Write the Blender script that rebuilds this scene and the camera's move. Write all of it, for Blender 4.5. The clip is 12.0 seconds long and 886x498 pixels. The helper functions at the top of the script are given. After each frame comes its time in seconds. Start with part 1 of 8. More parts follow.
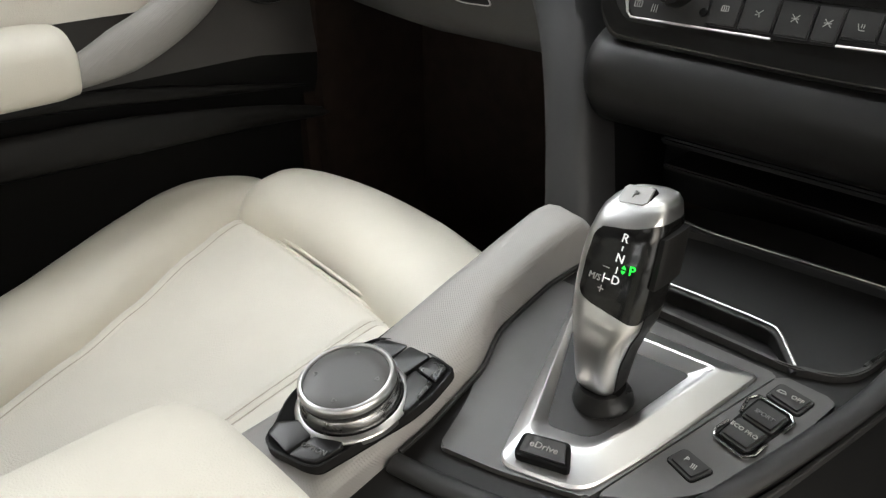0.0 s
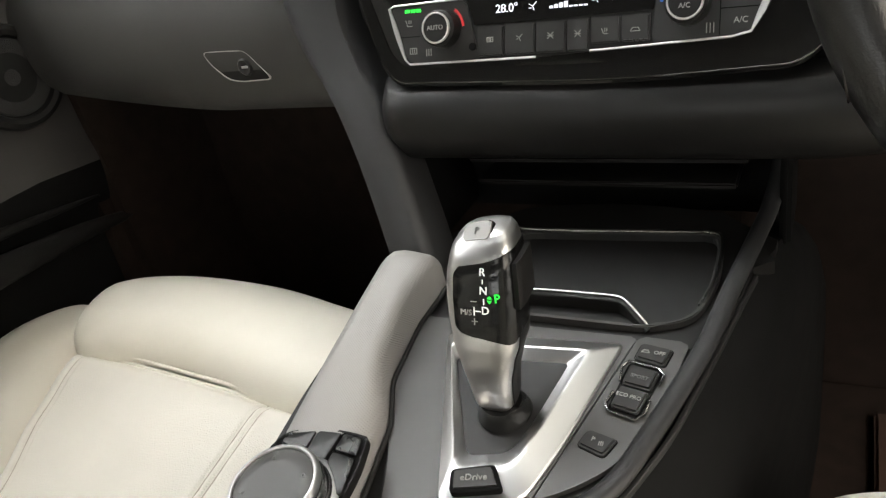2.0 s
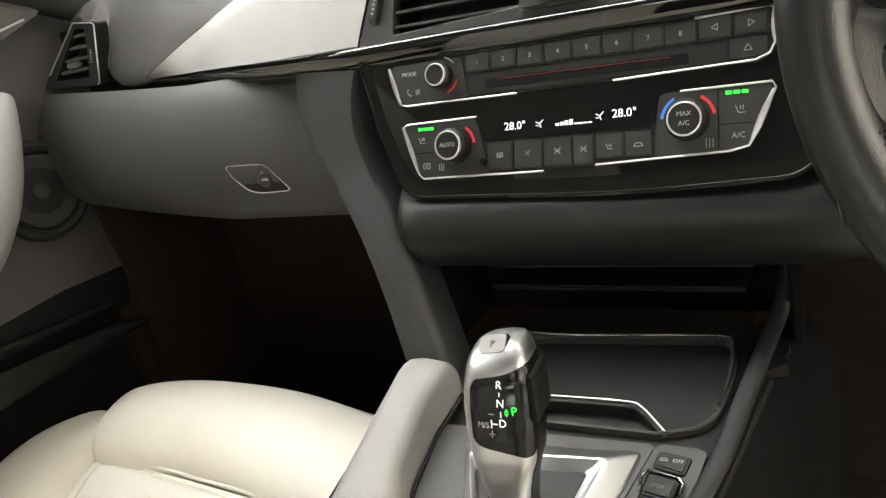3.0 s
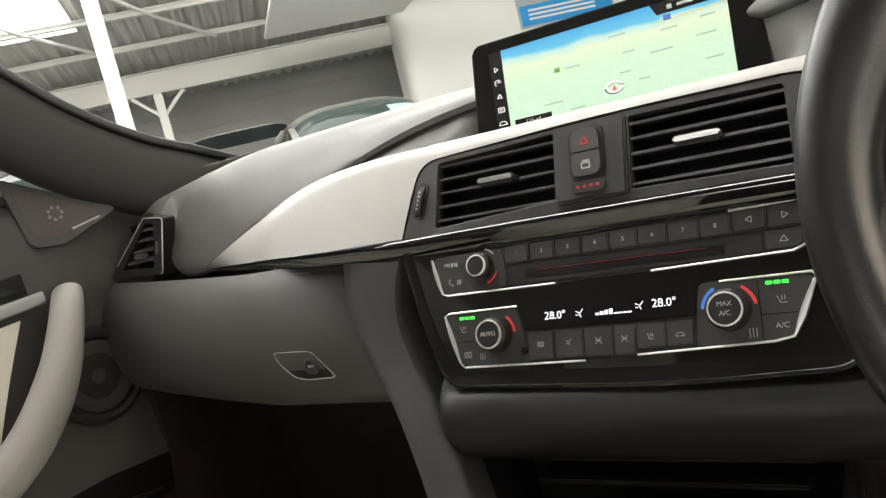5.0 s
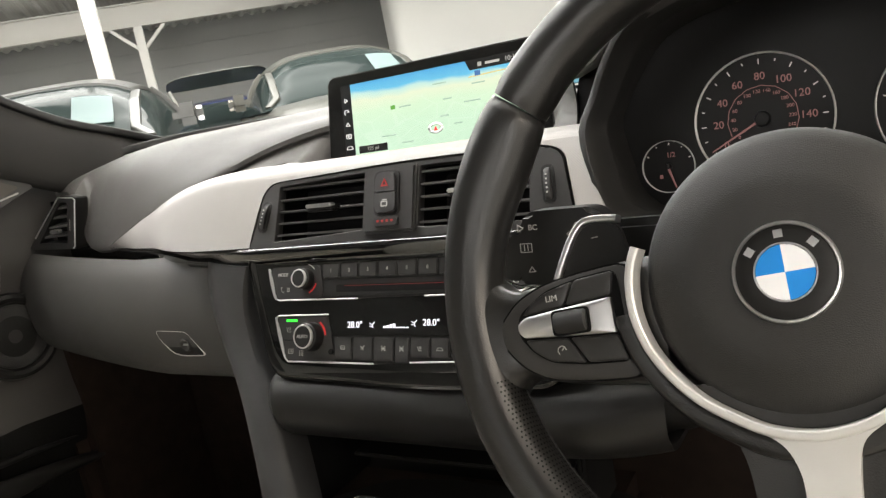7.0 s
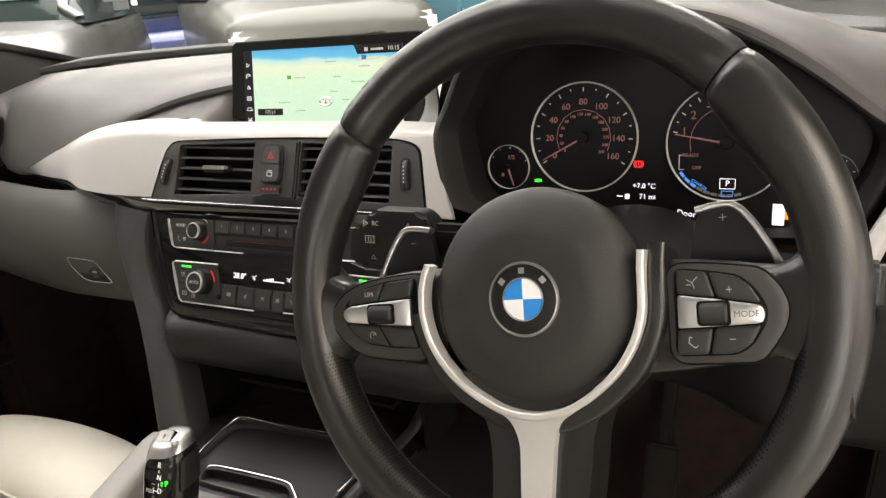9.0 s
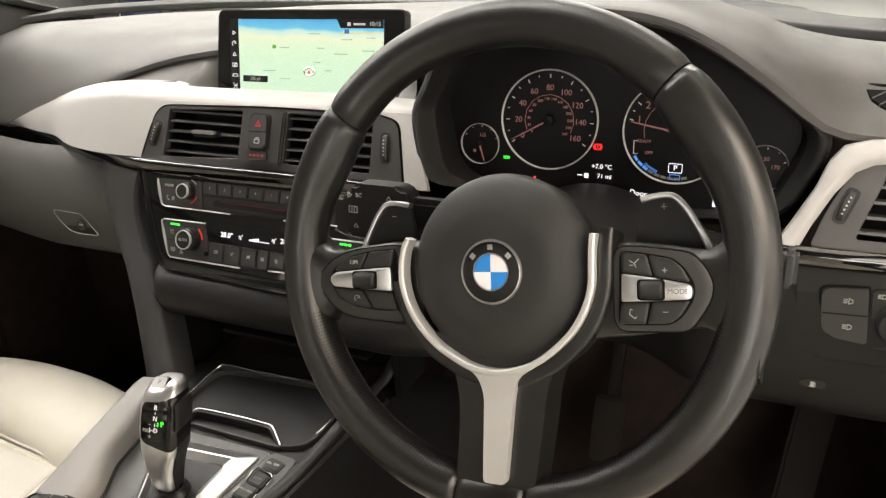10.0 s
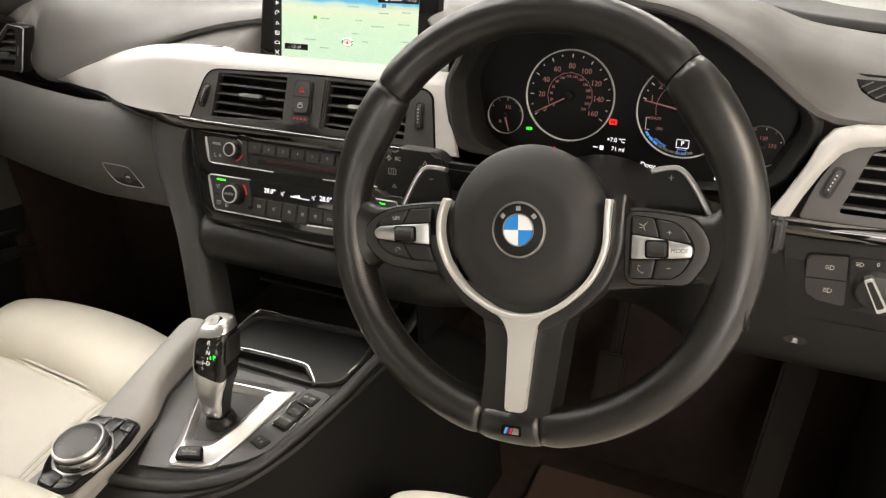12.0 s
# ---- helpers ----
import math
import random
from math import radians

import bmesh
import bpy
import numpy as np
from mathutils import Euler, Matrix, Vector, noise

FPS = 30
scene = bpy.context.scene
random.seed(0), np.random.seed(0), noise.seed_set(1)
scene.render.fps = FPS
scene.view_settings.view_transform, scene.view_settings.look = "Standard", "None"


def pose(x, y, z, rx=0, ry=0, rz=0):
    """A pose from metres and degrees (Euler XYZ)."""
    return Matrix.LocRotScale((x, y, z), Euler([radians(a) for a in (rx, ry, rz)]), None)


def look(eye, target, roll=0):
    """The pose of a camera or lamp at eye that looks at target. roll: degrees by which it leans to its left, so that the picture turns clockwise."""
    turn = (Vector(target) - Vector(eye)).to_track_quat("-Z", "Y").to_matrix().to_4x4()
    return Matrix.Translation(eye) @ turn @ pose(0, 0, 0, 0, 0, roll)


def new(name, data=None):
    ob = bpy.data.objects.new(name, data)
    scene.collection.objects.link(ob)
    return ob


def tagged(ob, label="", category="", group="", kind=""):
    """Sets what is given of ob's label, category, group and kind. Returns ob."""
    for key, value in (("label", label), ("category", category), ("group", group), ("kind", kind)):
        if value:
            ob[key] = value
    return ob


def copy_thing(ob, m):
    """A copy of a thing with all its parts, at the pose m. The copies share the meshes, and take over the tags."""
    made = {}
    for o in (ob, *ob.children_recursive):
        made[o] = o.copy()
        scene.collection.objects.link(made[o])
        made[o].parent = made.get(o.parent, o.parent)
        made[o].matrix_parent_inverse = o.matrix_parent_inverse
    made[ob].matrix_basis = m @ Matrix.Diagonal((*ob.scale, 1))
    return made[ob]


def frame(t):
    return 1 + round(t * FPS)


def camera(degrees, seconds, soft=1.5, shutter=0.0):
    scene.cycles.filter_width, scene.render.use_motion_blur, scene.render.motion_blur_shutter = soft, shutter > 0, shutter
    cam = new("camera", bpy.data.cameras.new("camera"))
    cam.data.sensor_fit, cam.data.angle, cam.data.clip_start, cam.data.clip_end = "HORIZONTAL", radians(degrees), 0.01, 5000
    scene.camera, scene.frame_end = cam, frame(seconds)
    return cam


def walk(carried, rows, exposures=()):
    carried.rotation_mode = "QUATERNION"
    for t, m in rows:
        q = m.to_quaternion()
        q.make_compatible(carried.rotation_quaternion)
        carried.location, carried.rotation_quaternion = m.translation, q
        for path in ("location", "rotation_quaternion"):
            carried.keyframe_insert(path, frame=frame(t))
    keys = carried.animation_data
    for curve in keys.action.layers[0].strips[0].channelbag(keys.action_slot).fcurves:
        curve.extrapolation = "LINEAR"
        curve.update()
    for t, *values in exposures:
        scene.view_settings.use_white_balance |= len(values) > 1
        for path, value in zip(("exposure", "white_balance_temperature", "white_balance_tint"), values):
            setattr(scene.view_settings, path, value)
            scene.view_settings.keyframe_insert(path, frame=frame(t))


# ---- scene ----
cam = camera(60.3, 12.0, soft=1.35)
PATH = [
    (0, (0.205, -0.312, 0.612), (-1.065, 0.911, -0.333), -0.7),
    (0.5, (0.199, -0.323, 0.621), (-0.934, 1.049, -0.293), -5.0),
    (1, (0.196, -0.33, 0.626), (-0.828, 1.117, -0.3), -8.4),
    (1.5, (0.196, -0.332, 0.636), (-0.744, 1.143, -0.335), -11.3),
    (2, (0.198, -0.331, 0.652), (-0.716, 1.17, -0.302), -12.5),
    (2.5, (0.201, -0.333, 0.663), (-0.724, 1.214, -0.204), -13.1),
    (3, (0.203, -0.335, 0.672), (-0.747, 1.259, -0.073), -13.4),
    (3.5, (0.205, -0.338, 0.68), (-0.783, 1.298, 0.088), -13.3),
    (3.7, (0.206, -0.337, 0.682), (-0.797, 1.309, 0.148), -13.5),
    (5.3, (0.217, -0.329, 0.676), (-0.821, 1.361, 0.416), -13.8),
    (5.5, (0.222, -0.332, 0.684), (-0.811, 1.36, 0.42), -13.8),
    (6, (0.274, -0.338, 0.688), (-0.758, 1.348, 0.386), -13.3),
    (6.5, (0.339, -0.34, 0.706), (-0.686, 1.339, 0.343), -12.2),
    (7, (0.402, -0.344, 0.726), (-0.615, 1.328, 0.311), -10.8),
    (7.5, (0.459, -0.34, 0.754), (-0.527, 1.335, 0.281), -9.9),
    (7.7, (0.472, -0.343, 0.763), (-0.501, 1.332, 0.264), -9.6),
    (9.3, (0.521, -0.406, 0.816), (-0.324, 1.258, 0.095), -4.8),
    (9.5, (0.525, -0.421, 0.823), (-0.297, 1.242, 0.074), -4.2),
    (10, (0.533, -0.439, 0.848), (-0.245, 1.217, 0.041), -3.2),
    (10.5, (0.536, -0.463, 0.864), (-0.22, 1.187, 0.025), -2.5),
    (11, (0.54, -0.491, 0.872), (-0.189, 1.164, 0.017), -1.7),
    (11.5, (0.539, -0.513, 0.876), (-0.207, 1.123, 0.001), -1.6),
    (12, (0.542, -0.518, 0.877), (-0.228, 1.1, -0.013), -1.4),
]
walk(cam, [(t, look(eye, target, roll)) for t, eye, target, roll in PATH], exposures=[(0.0, 0.12, 6150, 10), (1.5, 0.2, 6300, 10), (2.5, 0.25, 6350, 10), (3.0, 0.5, 6450, 10), (3.5, 0.8, 6400, 10), (4.4, 0.5, 6500, 10), (5.5, 0.17, 6600, 11), (7.5, 0.24, 6550, 12), (9.5, 0.22, 6800, 13), (12.0, 0.22, 6850, 13)])

# ---- world and light ----
world = bpy.data.worlds.new("showroom_sky")
scene.world = world
world.use_nodes = True
_wn = world.node_tree.nodes
_sky = _wn.new("ShaderNodeTexSky")
_sky.sky_type, _sky.sun_disc = "NISHITA", False
_sky.sun_elevation, _sky.sun_rotation = radians(40), radians(200)
world.node_tree.links.new(_sky.outputs[0], _wn["Background"].inputs[0])
_wn["Background"].inputs[1].default_value = 0.1


def area(name, m, sx, sy, watts, color):
    """An area lamp out of view: roof lighting, or an added fill without an opening."""
    data = bpy.data.lights.new(name, "AREA")
    data.shape, data.size, data.size_y, data.energy, data.color = "RECTANGLE", sx, sy, watts, color
    ob = new(name, data)
    ob.matrix_world = m
    return ob


area("roof_light_front", look((-5.0, 6.0, 4.05), (-5.0, 6.0, 0)), 14, 4, 1350, (1.0, 0.985, 0.94))
area("roof_light_left", look((-4.2, -0.4, 4.6), (-3.6, -0.4, 0)), 4, 8, 860, (1.0, 0.985, 0.95))
area("roof_light_side", look((5.0, -1.5, 4.7), (4.4, -1.4, 0)), 5, 10, 300, (1.0, 0.91, 0.78))
area("roof_light_back", look((3.0, -6.0, 4.7), (2.6, -5.6, 0)), 9, 4, 520, (1.0, 0.95, 0.87))
# Added fills: both walls are solid, no window stands behind these lamps.
area("fill_light_east", look((13.7, -1.0, 2.2), (0, -1.0, 1.0)), 13, 3.6, 480, (1.0, 0.94, 0.84))
area("fill_light_south", look((2.0, -11.7, 2.2), (1.0, 0, 1.0)), 14, 3.6, 1500, (1.0, 0.98, 0.93))
# Added warm fill aimed through the driver's doorway; no lamp is known there.
area("doorway_fill", look((3.2, -1.6, 2.8), (0.0, 0.1, 0.4)), 2.6, 2.6, 95, (1.0, 0.86, 0.68))

# ---- helpers ----
V = Vector


def lerp(a, b, t):
    return a + (b - a) * t


def curve_at(keys, x):
    """Smooth interpolation of (x, value, ...) rows."""
    if x <= keys[0][0]:
        return keys[0][1:]
    for a, b in zip(keys, keys[1:]):
        if x <= b[0]:
            t = (x - a[0]) / (b[0] - a[0])
            t = t * t * (3 - 2 * t) * 0.35 + t * 0.65
            return tuple(lerp(p, q, t) for p, q in zip(a[1:], b[1:]))
    return keys[-1][1:]


def basis(o, n, up=(0, 0, 1), turn=0.0):
    """A frame at o: local z along n, local y as near to up as can be."""
    n = V(n).normalized()
    e1 = V(up).cross(n).normalized()
    e2 = n.cross(e1)
    m = Matrix((e1, e2, n)).transposed().to_4x4()
    m.translation = V(o)
    return m @ pose(0, 0, 0, 0, 0, turn)


def thing(name, m=None, label="", category="", group="", kind=""):
    ob = new(name)
    ob.empty_display_size = 0.02
    ob.matrix_world = m if m is not None else Matrix.Identity(4)
    return tagged(ob, label, category, group, kind)


def part(name, bm, material, parent=None, label="", angle=38, m=None):
    if m is not None:
        bm.transform(m)
    bmesh.ops.recalc_face_normals(bm, faces=bm.faces)
    mesh = bpy.data.meshes.new(name)
    for f in bm.faces:
        f.smooth, f.material_index = f.material_index == 0, 0
    bm.to_mesh(mesh)
    bm.free()
    mesh.set_sharp_from_angle(angle=radians(angle))
    mesh.materials.append(material)
    ob = new(name, mesh)
    if parent is not None:
        ob.parent = parent
    if label:
        ob["label"] = label
    return ob


def rounded(pts, r, n=4):
    """A polygon with rounded corners; r one radius or one for each corner."""
    out, k = [], len(pts)
    for i in range(k):
        rr = r[i] if isinstance(r, (list, tuple)) else r
        p, a, b = V(pts[i]), V(pts[i - 1]), V(pts[(i + 1) % k])
        da, db = (a - p), (b - p)
        d = min(rr, da.length * 0.45, db.length * 0.45)
        if d < 1e-5:
            out.append(p)
            continue
        s, e = p + da.normalized() * d, p + db.normalized() * d
        for j in range(n + 1):
            t = j / n
            out.append(s * (1 - t) ** 2 + p * 2 * t * (1 - t) + e * t * t)
    return out


def rrect(w, h, r, n=4, cx=0.0, cy=0.0):
    return rounded([(cx - w / 2, cy - h / 2), (cx + w / 2, cy - h / 2), (cx + w / 2, cy + h / 2), (cx - w / 2, cy + h / 2)], r, n)


def prism(pts, z0, z1, bevel=0.0, seg=2):
    """An upright plate of a flat outline, with its upper rim rounded off."""
    bm = bmesh.new()
    lo = [bm.verts.new((p[0], p[1], z0)) for p in pts]
    hi = [bm.verts.new((p[0], p[1], z1)) for p in pts]
    bm.faces.new(lo[::-1])
    top = bm.faces.new(hi)
    for i in range(len(pts)):
        j = (i + 1) % len(pts)
        bm.faces.new((lo[i], lo[j], hi[j], hi[i]))
    if bevel > 0:
        bmesh.ops.bevel(bm, geom=list(top.edges), offset=bevel, segments=seg, affect="EDGES", clamp_overlap=True)
    for f in bm.faces:
        f.material_index = int(len(f.verts) > 4 or abs(f.normal.z) > 0.999)
    return bm


def ring_plate(outer, inner, z0, z1, bevel=0.0):
    """A flat frame between two outlines of the same count."""
    bm = bmesh.new()
    rows = [[bm.verts.new((p[0], p[1], z)) for p in pts] for pts, z in ((outer, z0), (outer, z1), (inner, z1), (inner, z0))]
    k = len(outer)
    for a in range(4):
        b = (a + 1) % 4
        for i in range(k):
            j = (i + 1) % k
            bm.faces.new((rows[a][i], rows[a][j], rows[b][j], rows[b][i]))
    if bevel > 0:
        bm.edges.ensure_lookup_table()
        edges = [e for e in bm.edges if all(abs(v.co.z - z1) < 1e-7 for v in e.verts) and ((e.verts[0] in rows[1]) == (e.verts[1] in rows[1])) and not (e.verts[0] in rows[1] and e.verts[1] in rows[2])]
        bmesh.ops.bevel(bm, geom=edges, offset=bevel, segments=2, affect="EDGES", clamp_overlap=True)
    return bm


def loft(rings, closed=True, caps=True):
    """A skin over rings of points."""
    bm = bmesh.new()
    rows = [[bm.verts.new(V(p)) for p in ring] for ring in rings]
    k = len(rings[0])
    for a, b in zip(rows, rows[1:]):
        for i in range(k if closed else k - 1):
            j = (i + 1) % k
            bm.faces.new((a[i], a[j], b[j], b[i]))
    if caps and closed:
        bm.faces.new(rows[0][::-1])
        bm.faces.new(rows[-1])
    return bm


def sheet(fn, nu, nv, thick=0.004, down=None):
    """A curved panel fn(u, v) with thickness; down: the way in which it is thick (else its normal)."""
    g = [[V(fn(i / nu, j / nv)) for j in range(nv + 1)] for i in range(nu + 1)]
    bm = bmesh.new()
    top = [[bm.verts.new(p) for p in row] for row in g]
    low = []
    for i in range(nu + 1):
        row = []
        for j in range(nv + 1):
            if down is not None:
                d = V(down)
            else:
                a = g[min(i + 1, nu)][j] - g[max(i - 1, 0)][j]
                b = g[i][min(j + 1, nv)] - g[i][max(j - 1, 0)]
                d = -a.cross(b).normalized()
            row.append(bm.verts.new(g[i][j] + d * thick))
        low.append(row)
    for i in range(nu):
        for j in range(nv):
            bm.faces.new((top[i][j], top[i + 1][j], top[i + 1][j + 1], top[i][j + 1]))
            bm.faces.new((low[i][j], low[i][j + 1], low[i + 1][j + 1], low[i + 1][j]))
    for i in range(nu):
        bm.faces.new((top[i][0], low[i][0], low[i + 1][0], top[i + 1][0]))
        bm.faces.new((top[i][nv], top[i + 1][nv], low[i + 1][nv], low[i][nv]))
    for j in range(nv):
        bm.faces.new((top[0][j], top[0][j + 1], low[0][j + 1], low[0][j]))
        bm.faces.new((top[nu][j], low[nu][j], low[nu][j + 1], top[nu][j + 1]))
    return bm


def lathe(profile, n=48, a0=0.0, a1=360.0):
    """A turned shape of (radius, height) rows about z."""
    full = a1 - a0 >= 360
    rings = []
    for i in range(n if full else n + 1):
        a = radians(a0 + (a1 - a0) * i / n)
        rings.append([V((r * math.cos(a), r * math.sin(a), z)) for r, z in profile])
    bm = bmesh.new()
    rows = [[bm.verts.new(p) for p in ring] for ring in rings]
    k = len(rows)
    for i in range(k if full else k - 1):
        a, b = rows[i], rows[(i + 1) % k]
        for j in range(len(profile) - 1):
            bm.faces.new((a[j], b[j], b[j + 1], a[j + 1]))
    bmesh.ops.remove_doubles(bm, verts=bm.verts, dist=1e-6)
    return bm


def smooth_path(pts, n=8, closed=False):
    """Catmull-Rom through points."""
    p = [V(q) for q in pts]
    out, k = [], len(p)
    for i in range(k if closed else k - 1):
        a, b, c, d = (p[(i - 1) % k], p[i], p[(i + 1) % k], p[(i + 2) % k]) if closed else (p[max(i - 1, 0)], p[i], p[i + 1], p[min(i + 2, k - 1)])
        for j in range(n):
            t = j / n
            out.append(0.5 * (2 * b + (c - a) * t + (2 * a - 5 * b + 4 * c - d) * t * t + (3 * b - a - 3 * c + d) * t ** 3))
    if not closed:
        out.append(p[-1])
    return out


def sweep(path, section, up=(0, 0, 1), closed=False, scale=None):
    """A flat section (side, up) carried along a path; scale: widths along it."""
    k, rings = len(path), []
    for i in range(k):
        a, b = (path[(i - 1) % k], path[(i + 1) % k]) if closed else (path[max(i - 1, 0)], path[min(i + 1, k - 1)])
        t = (V(b) - V(a)).normalized()
        s = t.cross(V(up)).normalized()
        u = s.cross(t)
        w = scale(i / (k - 1)) if scale else (1, 1)
        rings.append([V(path[i]) + s * p[0] * w[0] + u * p[1] * w[1] for p in section])
    if closed:
        bm = loft(rings + [rings[0]], True, False)
        bmesh.ops.remove_doubles(bm, verts=bm.verts, dist=1e-6)
        return bm
    return loft(rings)


def circle(r, n=12, ry=None):
    return [(r * math.cos(2 * math.pi * i / n), (ry or r) * math.sin(2 * math.pi * i / n)) for i in range(n)]


def rbox(x0, x1, y0, y1, z0, z1, r=0.002, seg=2):
    bm = bmesh.new()
    bmesh.ops.create_cube(bm, size=1)
    for v in bm.verts:
        v.co = (lerp(x0, x1, v.co.x + 0.5), lerp(y0, y1, v.co.y + 0.5), lerp(z0, z1, v.co.z + 0.5))
    if r > 0:
        bmesh.ops.bevel(bm, geom=list(bm.edges), offset=r, segments=seg, affect="EDGES", clamp_overlap=True)
    for f in bm.faces:
        f.normal_update()
        f.material_index = int(max(abs(c) for c in f.normal) > 0.9999)
    return bm


def join(*bms):
    out = bmesh.new()
    for b in bms:
        tmp = bpy.data.meshes.new("tmp")
        b.to_mesh(tmp)
        b.free()
        out.from_mesh(tmp)
        bpy.data.meshes.remove(tmp)
    return out


def lettering(body, size, m, material, parent, name="lettering", depth=0.0003, align="CENTER"):
    """Raised letters in the built-in font, centred at m."""
    data = bpy.data.curves.new("letters", "FONT")
    data.body, data.size, data.align_x, data.align_y, data.extrude, data.resolution_u = body, size, align, "CENTER", depth, 3
    tmp = bpy.data.objects.new("letters", data)
    scene.collection.objects.link(tmp)
    mesh = bpy.data.meshes.new_from_object(tmp.evaluated_get(bpy.context.evaluated_depsgraph_get()))
    bpy.data.objects.remove(tmp)
    bpy.data.curves.remove(data)
    mesh.transform(m)
    mesh.materials.clear()
    mesh.materials.append(material)
    ob = new(name, mesh)
    ob.parent = parent
    return ob


def crowned(pts, z0, z1, crown=0.0006, edge=0.0010):
    """A plate of a flat outline with rounded rim and a slightly domed top."""
    c = sum((V((p[0], p[1])) for p in pts), V((0, 0))) / len(pts)
    size = sum((V((p[0], p[1])) - c).length for p in pts) / len(pts)
    e = edge / size
    rows = [(1.0, z0), (1.0, z1 - edge), (1 - 0.3 * e, z1 - 0.3 * edge), (1 - e, z1)] + [(1 - e - (1 - e) * k, z1 + crown * (1 - (1 - k) ** 2)) for k in (0.2, 0.45, 0.75, 0.97)]
    return loft([[V((*(c + (V((p[0], p[1])) - c) * f), z)) for p in pts] for f, z in rows])


def at2(x, y, z=0.0, turn=0.0):
    return pose(x, y, z, 0, 0, turn)


# ---- materials ----
def material(name, color, rough=0.5, metal=0.0, vary=0.12, scale=40.0, bump=0.0, bump_scale=400.0, coat=0.0, rough_vary=0.08, bump_kind="noise", stretch=(1, 1, 1), spec=0.5):
    mat = bpy.data.materials.new(name)
    mat.use_nodes = True
    nt = mat.node_tree
    b = nt.nodes["Principled BSDF"]
    b.inputs["Metallic"].default_value = metal
    b.inputs["Coat Weight"].default_value = coat
    b.inputs["Coat Roughness"].default_value = 0.04
    b.inputs["Specular IOR Level"].default_value = spec
    tc = nt.nodes.new("ShaderNodeTexCoord")
    mp = nt.nodes.new("ShaderNodeMapping")
    mp.inputs["Scale"].default_value = stretch
    nt.links.new(tc.outputs["Object"], mp.inputs[0])
    n1 = nt.nodes.new("ShaderNodeTexNoise")
    n1.inputs["Scale"].default_value, n1.inputs["Detail"].default_value = scale, 6
    nt.links.new(mp.outputs[0], n1.inputs["Vector"])
    n2 = nt.nodes.new("ShaderNodeTexNoise")
    n2.inputs["Scale"].default_value, n2.inputs["Detail"].default_value = scale * 0.15, 3
    nt.links.new(mp.outputs[0], n2.inputs["Vector"])
    add = nt.nodes.new("ShaderNodeMath")
    add.operation = "ADD"
    nt.links.new(n1.outputs[0], add.inputs[0])
    nt.links.new(n2.outputs[0], add.inputs[1])
    ramp = nt.nodes.new("ShaderNodeMapRange")
    ramp.inputs[1].default_value, ramp.inputs[2].default_value = 0.6, 1.4
    ramp.inputs[3].default_value, ramp.inputs[4].default_value = 1 - vary, 1 + vary
    nt.links.new(add.outputs[0], ramp.inputs[0])
    mul = nt.nodes.new("ShaderNodeVectorMath")
    mul.operation = "SCALE"
    mul.inputs[0].default_value = color
    nt.links.new(ramp.outputs[0], mul.inputs["Scale"])
    nt.links.new(mul.outputs[0], b.inputs["Base Color"])
    rr = nt.nodes.new("ShaderNodeMapRange")
    rr.inputs[1].default_value, rr.inputs[2].default_value = 0.6, 1.4
    rr.inputs[3].default_value, rr.inputs[4].default_value = max(rough - rough_vary, 0.02), min(rough + rough_vary, 1)
    nt.links.new(add.outputs[0], rr.inputs[0])
    nt.links.new(rr.outputs[0], b.inputs["Roughness"])
    if bump > 0:
        if bump_kind == "leather":
            t = nt.nodes.new("ShaderNodeTexVoronoi")
            t.feature = "DISTANCE_TO_EDGE"
            t.inputs["Scale"].default_value = bump_scale
            out = t.outputs["Distance"]
        elif bump_kind == "hex":
            t = nt.nodes.new("ShaderNodeTexWave")
            t.bands_direction = "DIAGONAL"
            t.inputs["Scale"].default_value = bump_scale
            t.inputs["Distortion"].default_value = 0.0
            t2 = nt.nodes.new("ShaderNodeTexWave")
            t2.bands_direction = "X"
            t2.inputs["Scale"].default_value = bump_scale * 0.8
            nt.links.new(mp.outputs[0], t2.inputs["Vector"])
            m2 = nt.nodes.new("ShaderNodeMath")
            m2.operation = "MULTIPLY"
            nt.links.new(t.outputs["Fac"], m2.inputs[0])
            nt.links.new(t2.outputs["Fac"], m2.inputs[1])
            out = m2.outputs[0]
        else:
            t = nt.nodes.new("ShaderNodeTexNoise")
            t.inputs["Scale"].default_value, t.inputs["Detail"].default_value = bump_scale, 3
            out = t.outputs[0]
        nt.links.new(mp.outputs[0], t.inputs["Vector"])
        bp = nt.nodes.new("ShaderNodeBump")
        bp.inputs["Strength"].default_value, bp.inputs["Distance"].default_value = bump, 0.001
        nt.links.new(out, bp.inputs["Height"])
        nt.links.new(bp.outputs[0], b.inputs["Normal"])
    return mat


def glow(name, color, strength=1.0, base=(0.01, 0.01, 0.01)):
    mat = bpy.data.materials.new(name)
    mat.use_nodes = True
    b = mat.node_tree.nodes["Principled BSDF"]
    b.inputs["Base Color"].default_value = (*base, 1)
    b.inputs["Emission Color"].default_value = (*color, 1)
    b.inputs["Emission Strength"].default_value = strength
    return mat


GLOVE = material("glovebox_charcoal", (0.042, 0.041, 0.039), 0.52, bump=0.25, bump_scale=900, bump_kind="leather", vary=0.15, spec=0.42)
DASH = material("soft_touch_charcoal", (0.033, 0.032, 0.031), 0.52, bump=0.25, bump_scale=900, bump_kind="leather", vary=0.15, spec=0.42)
PAD = material("dashboard_pad", (0.049, 0.047, 0.0445), 0.5, bump=0.35, bump_scale=700, bump_kind="leather", vary=0.15, spec=0.5)
PLASTIC = material("black_plastic", (0.0095, 0.0092, 0.009), 0.45, bump=0.08, bump_scale=1200, vary=0.2, spec=0.25)
